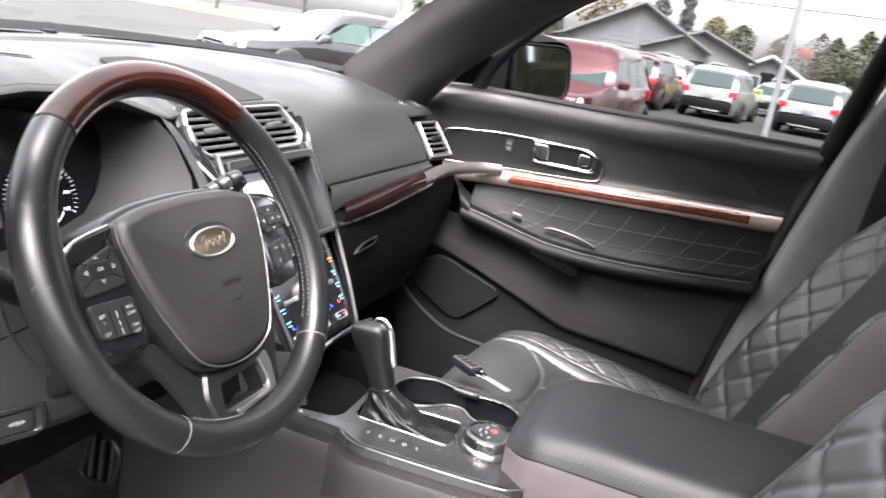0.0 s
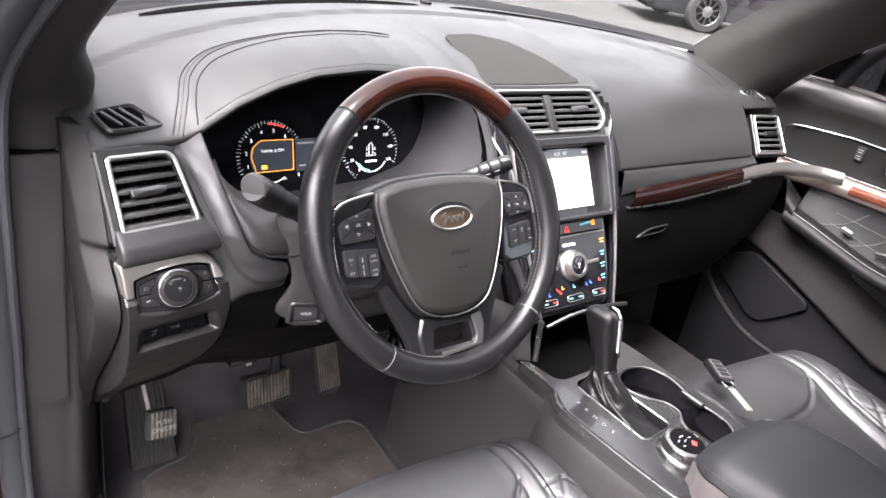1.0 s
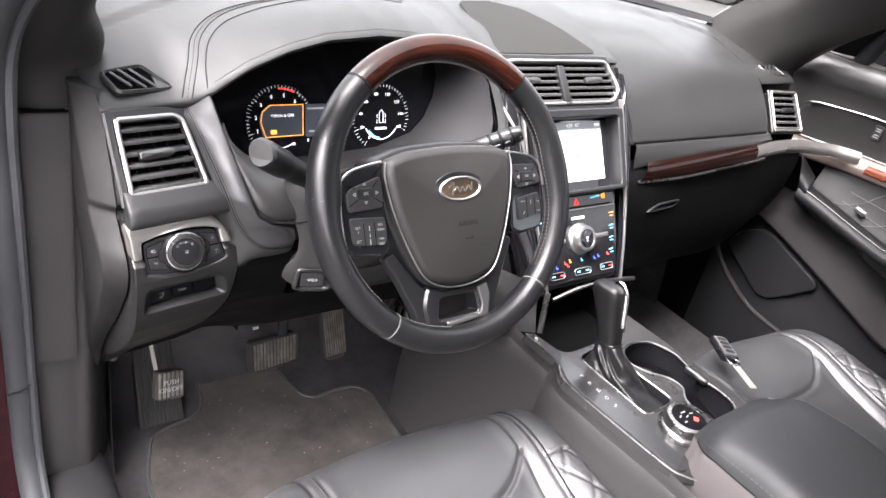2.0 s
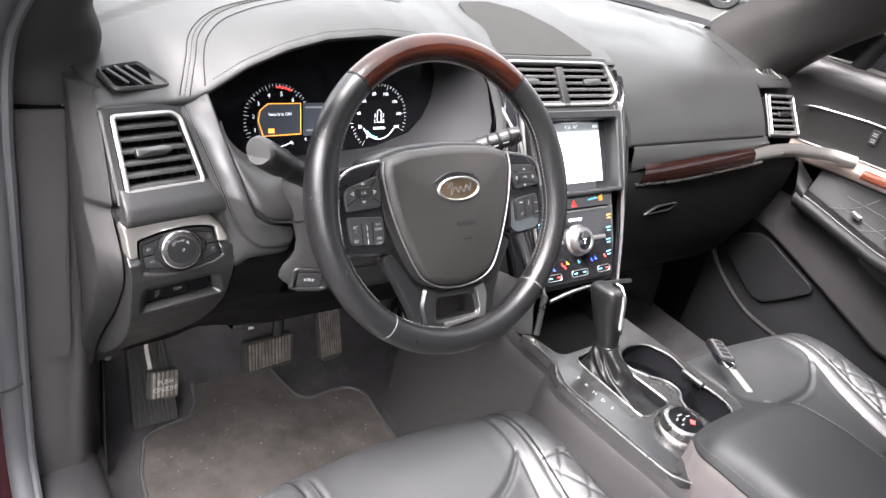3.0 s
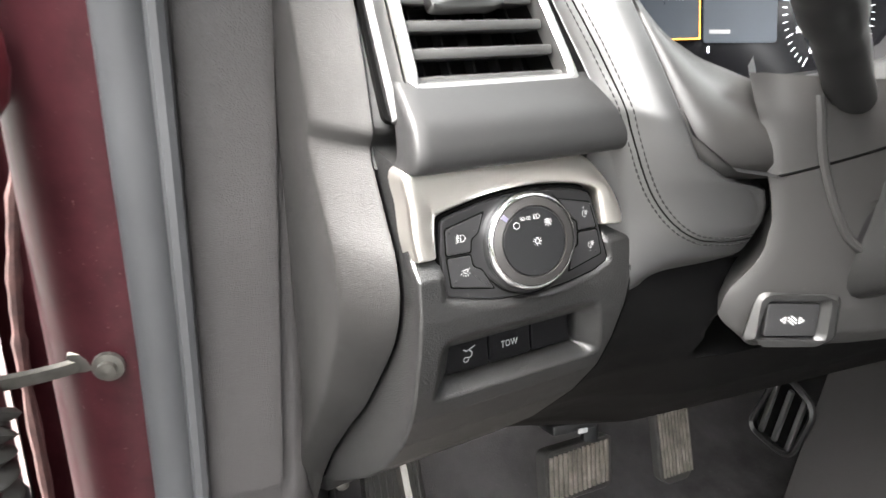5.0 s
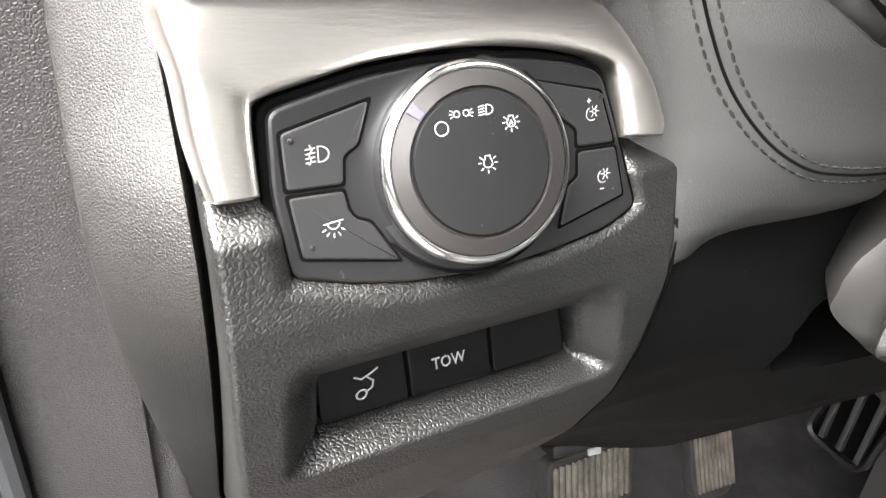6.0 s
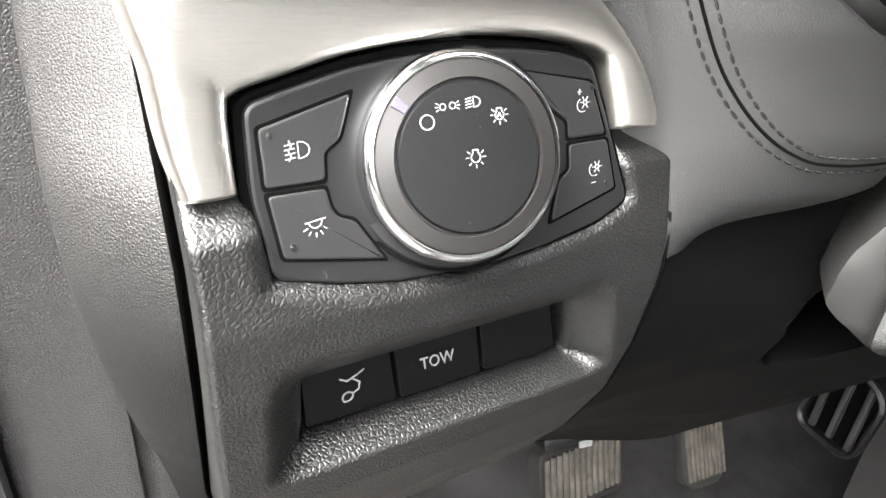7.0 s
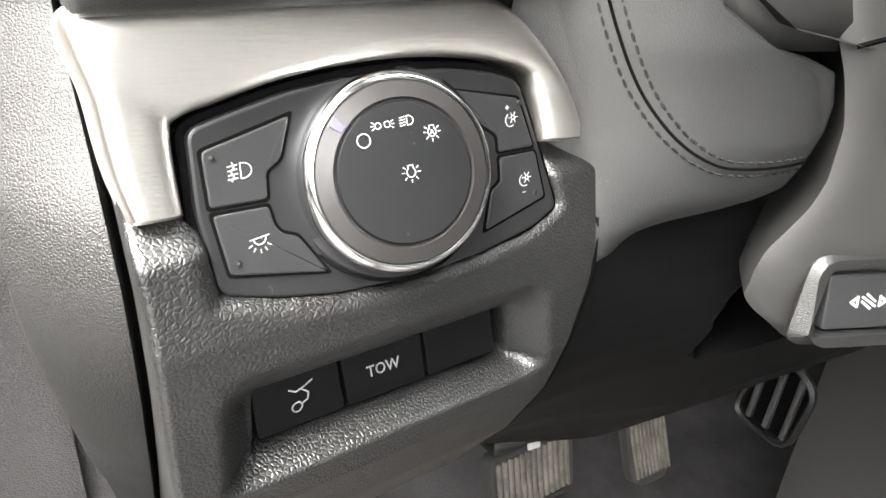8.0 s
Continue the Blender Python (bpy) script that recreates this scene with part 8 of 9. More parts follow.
part("armrest_seam", tube([Vector((0.7745, y, 1.0425)) + roll_dip(y, 1.0425) for y in np.linspace(-0.10, -0.79, 40)], 0.0014, 5), THREAD, pdoor)
part("armrest_nose", loft([[(0.80, -0.05, 1.075), (0.775, -0.075, 1.05), (0.765, -0.09, 1.02), (0.78, -0.085, 0.985)], [(0.81, -0.10, 1.035), (0.785, -0.11, 1.028), (0.764, -0.115, 1.01), (0.776, -0.11, 0.975)]], 16, 8), DOOR_VINYL, pdoor)


def panel_foot(y):
    """Lower edge of the grey panel: it falls towards the rear."""
    return lerp_at([(-0.10, 0.90), (0.055, 0.866), (0.15, 0.835), (0.228, 0.806), (0.392, 0.745), (0.72, 0.722), (0.95, 0.715)], -y)


rows = []
for i in range(41):
    y = 0.08 - 0.86 * i / 40
    zf = panel_foot(y)
    row = []
    for z_, x_ in ((1.0, 0.818), (0.9, 0.824), (0.6, 0.830), (0.3, 0.829), (0.06, 0.824), (0.0, 0.828), (-0.02, 0.842)):
        z = zf + (0.978 - zf) * z_
        row.append(Vector((x_, max(y, door_end(z)), z)))
    rows.append(row)
part("lower_panel", skin(rows), DOOR_LOW, pdoor, "dark grey lower door panel", smooth=60)
part("pocket_panel", door_sheet([(0.842, 0.92), (0.846, 0.84), (0.844, 0.74), (0.838, 0.64), (0.835, 0.50), (0.835, 0.40)], 0.10, None, 20, 30), DULL, pdoor, "dark recess below the door panel")
PD = axes((0.842, 0.0, 0.0), (0, -1, 0), (0, 0, 1))
part("speaker_mesh", plate(PD, fillet([(-0.045, 0.775), (-0.020, 0.820), (0.030, 0.850), (0.065, 0.848), (0.205, 0.800), (0.212, 0.782), (0.155, 0.725), (0.115, 0.690), (0.080, 0.688), (-0.012, 0.745)], 0.018), 0.012, 0.004, 0.0), SMOOTH, pdoor, "smooth black speaker cover")
pocket_line = spline([(0.805, 0.060, 0.79), (0.802, 0.043, 0.748), (0.800, -0.014, 0.703), (0.797, -0.093, 0.665), (0.792, -0.173, 0.655), (0.790, -0.30, 0.652), (0.790, -0.60, 0.655)], 50)
part("map_pocket", skin([[Vector(p) for p in pocket_line], [Vector(p) + Vector((-0.003, 0, -0.02)) for p in pocket_line], [Vector((p[0] + 0.01, p[1], 0.42)) for p in pocket_line]]), DULL, pdoor, "black door pocket")
part("pocket_lip", tube(pocket_line, [0.0055] * 50, 8), PEWTER, pdoor, "pewter lip of the door pocket")
part("inner_shell", skin([[(0.872, 0.14, 1.275), (0.872, -0.88, 1.275)], [(0.872, 0.14, 0.38), (0.872, -0.80, 0.38)]]), DARK, pdoor, smooth=0)
part("rear_seal", tube([(0.850, door_end(z) - 0.012, z) for z in np.linspace(0.42, 1.38, 30)], 0.014, 8), RUBBER, pdoor)
part("chrome_outline", tube([Vector(p) + door_lift(p[1], p[2]) for p in spline([(0.842, 0.010, 1.136), (0.842, 0.006, 1.17), (0.842, -0.01, 1.198), (0.8515, -0.10, 1.204), (0.853, -0.20, 1.205), (0.853, -0.30, 1.203), (0.852, -0.375, 1.196), (0.851, -0.402, 1.175), (0.850, -0.405, 1.150), (0.849, -0.395, 1.137), (0.848, -0.36, 1.134)], 60)], 0.0023, 8), SATIN_DARK, pdoor, "thin chrome outline round the handle panel")
part("chrome_outline", tube([Vector(p) + door_lift(p[1], p[2]) for p in spline([(0.842, 0.010, 1.136), (0.849, -0.10, 1.133), (0.849, -0.36, 1.134)], 30)], 0.0022, 8), SATIN_DARK, pdoor)
DH = axes((0.851, -0.300, 1.175), (0, -1, 0), (0, 0, 1))
part("handle_bezel", ring(DH, fillet(mm([(-82, 26), (62, 27), (92, 14), (86, -30), (-70, -30)]), 0.010), fillet(mm([(-76, 20), (60, 21), (82, 10), (78, -23), (-62, -23)]), 0.008), 0.010, 0.003, 0.0, deep=0.004), CHROME, pdoor, "chrome frame of the inner handle")
part("handle_cup", plate(DH, fillet(mm([(-78, 22), (60, 23), (86, 12), (80, -26), (-66, -26)]), 0.008), 0.002, 0.0005, -0.003), SMOOTH, pdoor)
part("pull_handle", plate(DH, fillet(mm([(-72, 18), (-32, 18), (-26, -4), (-28, -21), (-60, -21)]), 0.008), 0.012, 0.004, 0.0), CHROME, pdoor, "polished pull handle")
part("lock_lever", plate(DH, fillet(mm([(46, 14), (74, 10), (72, -16), (46, -18)]), 0.006), 0.010, 0.003, 0.0), CHROME, pdoor)
LB = axes((0.851, -0.165, 1.172), (0, -1, 0), (0, 0, 1))
part("lock_switch", plate(LB, fillet(mm([(-10, -16), (10, -16), (10, 16), (-10, 16)]), 0.003), 0.004, 0.001, 0.0), BUTTON, pdoor, "door lock switch")
part("lock_print", strokes(LB, [mm([(-5, 9), (5, 9)]), mm([(-5, 4), (5, 4)]), mm([(-5, -5), (5, -5)]), mm([(-5, -10), (5, -10)])], 0.0018, 0.0003, 0.004), WHITE, pdoor)
part("window_switch", box(axes((0.802, -0.229, 1.012), (0, -1, -0.2), (-0.3, 0, 0.95)), (0, 0, 0), (0.026, 0.012, 0.010), 0.003), SATIN, pdoor)
part("door_pull", tube(spline([(0.800, -0.305, 0.996), (0.798, -0.33, 1.001), (0.797, -0.39, 0.994), (0.798, -0.435, 0.980)], 14), 0.0045, 8), TAB, pdoor, "satin grab bar in the armrest")
# Thin black plate in place of a hollow; it paints the grip's shade.
part("grip_shade", plate(axes((0.768, -0.345, 0.930), (0, -1, -0.22), (0.2, 0, 1)), fillet(mm([(-70, 8), (60, 10), (72, -4), (58, -16), (-50, -10)]), 0.007), 0.006, 0.002, -0.002), DARK, pdoor, "dark plate for the shaded grip under the armrest")
part("sill_seal", tube([(0.862, y, 1.297) for y in np.linspace(0.05, -0.90, 20)], 0.008, 8), RUBBER, pdoor)
part("sail_panel", skin([[(0.80, 0.09, 1.25), (0.84, 0.02, 1.30), (0.86, -0.06, 1.305)], [(0.80, 0.04, 1.32), (0.825, -0.04, 1.36), (0.842, -0.075, 1.365)], [(0.775, -0.08, 1.40), (0.79, -0.11, 1.42), (0.80, -0.115, 1.42)]]), DULL, pdoor, "black sail panel")
part("frame_front", tube(spline([(0.862, -0.055, 1.29), (0.850, -0.085, 1.36), (0.822, -0.17, 1.45), (0.79, -0.30, 1.545), (0.755, -0.48, 1.615), (0.735, -0.75, 1.645), (0.74, -0.93, 1.635)], 40), 0.020, 10), DULL, pdoor, "black window frame")
part("frame_rear", tube(spline([(0.86, -0.875, 1.27), (0.83, -0.90, 1.40), (0.785, -0.925, 1.53), (0.745, -0.94, 1.64)], 20), 0.026, 10), DULL, pdoor)
part("window_pane", skin([[(0.868, y, 1.29) for y in np.linspace(-0.05, -0.88, 8)], [(0.835, y, 1.42) for y in np.linspace(-0.13, -0.90, 8)], [(0.775, y, 1.59) for y in np.linspace(-0.42, -0.93, 8)]]), DOOR_GLASS, pdoor)
part("outer_skin", loft([[(0.93, 0.12, 0.45), (0.945, -0.4, 0.45), (0.94, -0.95, 0.45)], [(0.955, 0.12, 0.8), (0.965, -0.4, 0.8), (0.96, -0.95, 0.8)], [(0.94, 0.10, 1.1), (0.95, -0.4, 1.1), (0.945, -0.95, 1.1)], [(0.875, 0.06, 1.285), (0.88, -0.4, 1.285), (0.88, -0.95, 1.285)]], 16, 16), PAINT, pdoor)
mirror = part("mirror_housing", loft([[(0.985, -0.085, 1.285), (0.99, -0.09, 1.42), (1.06, -0.13, 1.43), (1.17, -0.19, 1.435), (1.19, -0.21, 1.37), (1.18, -0.21, 1.29), (1.10, -0.16, 1.275), (0.985, -0.085, 1.285)], [(0.99, -0.02, 1.27), (1.0, -0.02, 1.43), (1.07, -0.05, 1.445), (1.19, -0.11, 1.445), (1.21, -0.13, 1.37), (1.20, -0.13, 1.28), (1.12, -0.09, 1.262), (0.99, -0.02, 1.27)], [(1.04, 0.03, 1.32), (1.05, 0.03, 1.38), (1.08, 0.02, 1.39), (1.13, -0.01, 1.39), (1.15, -0.02, 1.36), (1.14, -0.02, 1.33), (1.10, 0.0, 1.32), (1.04, 0.03, 1.32)]], 40, 14), DULL, pdoor, "black door mirror")
MG = axes((1.085, -0.148, 1.355), (0.86, -0.50, 0), (0.02, 0.16, 1))
part("mirror_glass", plate(MG, fillet(mm([(-100, -62), (90, -66), (102, -30), (98, 62), (70, 68), (-98, 60)]), 0.022), 0.004, 0.001, 0.004), MIRROR, mirror, "grey mirror glass")
part("mirror_rim", ring(MG, fillet(mm([(-108, -70), (96, -74), (110, -34), (106, 70), (74, 76), (-106, 68)]), 0.026), fillet(mm([(-99, -61), (89, -65), (101, -30), (97, 61), (70, 67), (-97, 59)]), 0.022), 0.012, 0.004, 0.0, deep=0.0), DULL, mirror)
belt = thing("seat_belt", "dark grey belt hanging beside the passenger seat", "seat belt", (0.73, -1.0, 1.2))
part("webbing", tube(spline([(0.70, -1.0, 1.50), (0.735, -0.985, 1.30), (0.745, -0.97, 1.05), (0.75, -0.95, 0.85), (0.75, -0.94, 0.62)], 24), 0.024, 8, flat=0.08, up=(1, 0.3, 0)), SEAL, belt)

# ---- driver's door, standing open ----
ddoor = thing("driver_door", "open burgundy driver's door with a black and chrome inner panel", "door", (-0.95, 0.0, 0.5))
DD = axes((-0.975, -0.015, 0.0), (-0.90, -0.435, 0), (0, 0, 1))


def dd(u, v, w):
    return DD @ Vector((u, v, w))


U0 = [(0.45, 0.034), (0.70, 0.026), (0.846, 0.018), (0.93, 0.016), (0.99, 0.020), (1.06, 0.038), (1.12, 0.041), (1.16, 0.0355), (1.185, 0.025), (1.214, 0.0204), (1.233, 0.0109), (1.238, 0.0135), (1.252, 0.033), (1.271, 0.054), (1.277, 0.066)]
IN = [(0.45, 0.0), (0.60, -0.030), (0.85, -0.040), (1.00, -0.045), (1.085, -0.060), (1.10, -0.066), (1.16, -0.066), (1.225, -0.063), (1.245, -0.058), (1.266, -0.044), (1.277, -0.015)]


def inner_sheet(z0, z1, grow, mat, name, label, u1=0.95, nz=30, nu=24):
    rows = []
    for j in range(nz + 1):
        z = z0 + (z1 - z0) * j / nz
        ua, w = lerp_at(U0, z), lerp_at(IN, z) - grow
        row = [dd(ua, z, w + 0.05), dd(ua + 0.001, z, w + 0.006), dd(ua + 0.008, z, w)]
        row += [dd(ua + 0.02 + (u1 - ua) * i / nu, z + 0.05 * (i / nu) * (1 if z > 1.0 else 0), w) for i in range(nu)]
        rows.append(row)
    return part(name, skin(rows), mat, ddoor, label, smooth=60)


inner_sheet(0.45, 1.118, 0.0, DOOR_LOW, "lower_panel", "dark lower door panel")
inner_sheet(1.120, 1.212, 0.003, DOOR_LOW, "middle_panel", "black vinyl middle panel", nz=14)
inner_sheet(1.2135, 1.277, 0.0055, PILLAR, "upper_trim", "grey-black soft upper door trim", nz=20)
part("trim_gap", tube([dd(u, 1.119 + 0.05 * u, -0.0655) for u in np.linspace(0.055, 0.9, 16)], 0.0016, 6), DARK, ddoor)
part("chrome_outline", tube([dd(u, z, -0.073) for u, z in spline([(0.26, 1.05), (0.19, 1.10), (0.12, 1.155), (0.085, 1.185), (0.10, 1.198), (0.16, 1.205), (0.40, 1.215)], 40)], 0.0035, 8), SATIN, ddoor, "chrome outline round the handle panel")
part("handle_panel", skin([[dd(0.26, 1.06, -0.0715), dd(0.42, 1.08, -0.0715), dd(0.60, 1.09, -0.0715)], [dd(0.13, 1.155, -0.0715), dd(0.42, 1.15, -0.0715), dd(0.60, 1.15, -0.0715)], [dd(0.10, 1.190, -0.0715), dd(0.42, 1.21, -0.0715), dd(0.60, 1.22, -0.0715)]]), SMOOTH, ddoor)
rows = []
for z in (0.42, 0.6, 0.8, 1.0, 1.15, 1.262):
    tuck = 0.035 * sstep(1.1, 1.26, z)
    rows.append([dd(0.05, z, -0.02), dd(-0.02, z, 0.008), dd(-0.070, z, 0.040 - tuck * 0.3), dd(-0.090, z, 0.066 - tuck * 0.4), dd(-0.094, z, 0.092 - tuck * 0.4), dd(-0.080, z, 0.116 - tuck * 0.5), dd(-0.02, z, 0.128 - tuck * 0.6), dd(0.3, z, 0.132 - tuck), dd(1.0, z, 0.125 - tuck)])
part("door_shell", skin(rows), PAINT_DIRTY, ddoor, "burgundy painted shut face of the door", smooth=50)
part("shut_seal", tube([dd(-0.016, z, 0.004) for z in np.linspace(0.45, 1.22, 30)], 0.008, 8), RUBBER, ddoor)
part("door_frame", loft([[dd(0.0, 1.24, 0.0), dd(0.01, 1.24, 0.05), dd(0.07, 1.24, 0.05), dd(0.08, 1.24, 0.0)], [dd(0.06, 1.36, -0.02), dd(0.07, 1.36, 0.03), dd(0.12, 1.36, 0.03), dd(0.13, 1.36, -0.02)], [dd(0.22, 1.50, -0.05), dd(0.23, 1.50, 0.0), dd(0.27, 1.50, 0.0), dd(0.28, 1.50, -0.05)], [dd(0.50, 1.62, -0.09), dd(0.50, 1.62, -0.05), dd(0.54, 1.60, -0.05), dd(0.54, 1.60, -0.09)]], 14, 24), GREY_TRIM, ddoor, "grey window frame of the door")
part("frame_plate", plate(DD, fillet([(-0.0733, 1.2597), (-0.0731, 1.2917), (-0.0685, 1.3327), (-0.063, 1.350), (-0.050, 1.40), (0.01, 1.46), (0.06, 1.46), (0.03, 1.40), (0.0033, 1.343), (-0.0057, 1.3105), (-0.0125, 1.271), (-0.0203, 1.237), (-0.0325, 1.2536), (-0.0497, 1.2595)], 0.006), 0.03, 0.004, 0.01), material("grey_primer_plate", (0.026, 0.0235, 0.021), 0.6, vary=0.25, patch=40, dust=0.1), ddoor, "dusty grey frame plate with bolts")
part("plate_tongue", box(DD, (-0.040, 1.235, 0.022), (0.036, 0.045, 0.014), 0.004), DULL, ddoor)
part("plate_gasket", tube([dd(u, z, 0.02) for u, z in spline([(-0.076, 1.262), (-0.0765, 1.292), (-0.072, 1.333), (-0.062, 1.37), (-0.04, 1.42)], 20)], 0.005, 8), RUBBER, ddoor)
for u, z, r in ((-0.0274, 1.2873, 1.0), (-0.0386, 1.3226, 0.75)):
    m = DD @ Matrix.Translation((u, z, 0.0095)) @ Matrix.Rotation(math.pi, 4, "Y") @ Matrix.Diagonal((r, r, 1, 1))
    # Flat black disc painting the shade round the bolt.
    part("bolt_shade", lathe(m, [(0.0115, 0), (0.0112, 0.0006), (0, 0.0006)], 20), DARK, ddoor)
    part("frame_bolt", lathe(m, [(0.0085, 0), (0.0085, 0.0016), (0.007, 0.0024), (0.0048, 0.0020), (0.0042, 0.0042), (0, 0.0046)], 20), METAL, ddoor)
gp = part("window_pane", skin([[dd(0.10, 1.25, 0.03), dd(0.95, 1.30, 0.03)], [dd(0.14, 1.40, 0.02), dd(0.95, 1.45, 0.0)], [dd(0.40, 1.58, -0.05), dd(0.92, 1.62, -0.06)]]), GLASS, ddoor)
gp.visible_shadow = False
part("mirror_foot", box(DD, (0.10, 1.30, 0.09), (0.12, 0.10, 0.10), 0.03), PAINT, ddoor)
part("mirror_housing", box(DD, (0.16, 1.36, 0.20), (0.24, 0.16, 0.11), 0.045), PAINT, ddoor, "burgundy door mirror")
for z in (1.118, 0.66):
    HG = axes((-0.925, 0.072, z), (0.86, -0.5, 0.05), (0, 0.05, 1))
    block = []
    for v, a, b, deep in ((0.022, -0.034, 0.036, 0.010), (0.018, -0.037, 0.039, 0.014), (0.0, -0.034, 0.040, 0.015), (-0.016, -0.022, 0.036, 0.013), (-0.028, -0.008, 0.026, 0.009), (-0.032, 0.0, 0.016, 0.005)):
        block.append([HG @ Vector((x, v, w)) for x, w in fillet([(a, -0.014), (b, -0.014), (b, deep), (a, deep)], 0.006, 3)])
    hinge = part("door_hinge", skin(block, closed_u=True, cap=True), PAINT, ddoor, "burgundy painted hinge with a dusty knuckle", smooth=50)
    part("hinge_cap", box(HG, (-0.002, 0.030, 0.0), (0.058, 0.014, 0.022), 0.005), METAL, hinge, "dusty grey hinge cap")
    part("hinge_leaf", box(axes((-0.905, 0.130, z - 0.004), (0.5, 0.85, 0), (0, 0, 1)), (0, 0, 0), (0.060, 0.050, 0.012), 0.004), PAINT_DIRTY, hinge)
    part("knuckle", tube([HG @ Vector((0.022, 0.030, 0.004)), HG @ Vector((0.022, 0.046, 0.004))], 0.010, 14), METAL, hinge, "dusty bare knuckle")
    part("hinge_bolt", lathe(HG @ Matrix.Translation((-0.018, 0.038, 0.004)), [(0.008, 0), (0.008, 0.006), (0, 0.007)], 6), METAL, hinge)

# ---- outside ----
ground = bmesh.new()
bmesh.ops.create_grid(ground, x_segments=40, y_segments=40, size=600)
structure("ground", ground, ASPHALT, "worn grey asphalt of the car lot", "asphalt", smooth=0)


def ground_patch(name, pts, z, mat, label, cat):
    bm = bmesh.new()
    bm.faces.new([bm.verts.new((x, y, z)) for x, y in pts])
    return structure(name, bm, mat, label, cat, smooth=0)


# Unseen hedge-like wall, added left and behind to block low sky light.
SKY_BLOCK = material("dark_sky_block", (0.030, 0.034, 0.020), 0.95, grain=0.8, size=3, kind="noise", vary=0.5, patch=0.8, spec=0.05)
hedge = []
for a, b in (((-15, 26), (-15, -20)), ((-15, -20), (34, -24))):
    for i in range(30):
        p, q = Vector(a).lerp(Vector(b), i / 30), Vector(a).lerp(Vector(b), (i + 1) / 30)
        h = 6.4 + 0.7 * math.sin(2.3 * i) + 0.4 * math.sin(5.1 * i)
        hedge.append(box(WORLD, ((p.x + q.x) / 2, (p.y + q.y) / 2, h / 2), (abs(p.x - q.x) + 1.2, abs(p.y - q.y) + 1.2, h), 0.3))
structure("backdrop", merge(*hedge), SKY_BLOCK, "unseen dark wall added behind the car to block low sky", "hedge", smooth=0)
GRASS = material("autumn_grass", (0.0550, 0.0580, 0.0360), 0.95, grain=0.8, size=40, kind="noise", vary=0.35, patch=0.6)
ground_patch("grass_verge", [(44, -60), (300, -120), (300, 140), (44, 60)], 0.02, GRASS, "dull autumn grass beyond the lot", "grass")
TYRE = material("black_tyre_rubber", (0.02, 0.02, 0.02), 0.8)
CARGLASS = material("dark_green_car_glass", (0.035, 0.06, 0.055), 0.06)
LAMP_R = material("red_tail_lamp", (0.45, 0.02, 0.02), 0.2, coat=1.0)
LAMP_W = material("clear_head_lamp", (0.62, 0.62, 0.58), 0.12, coat=1.0)


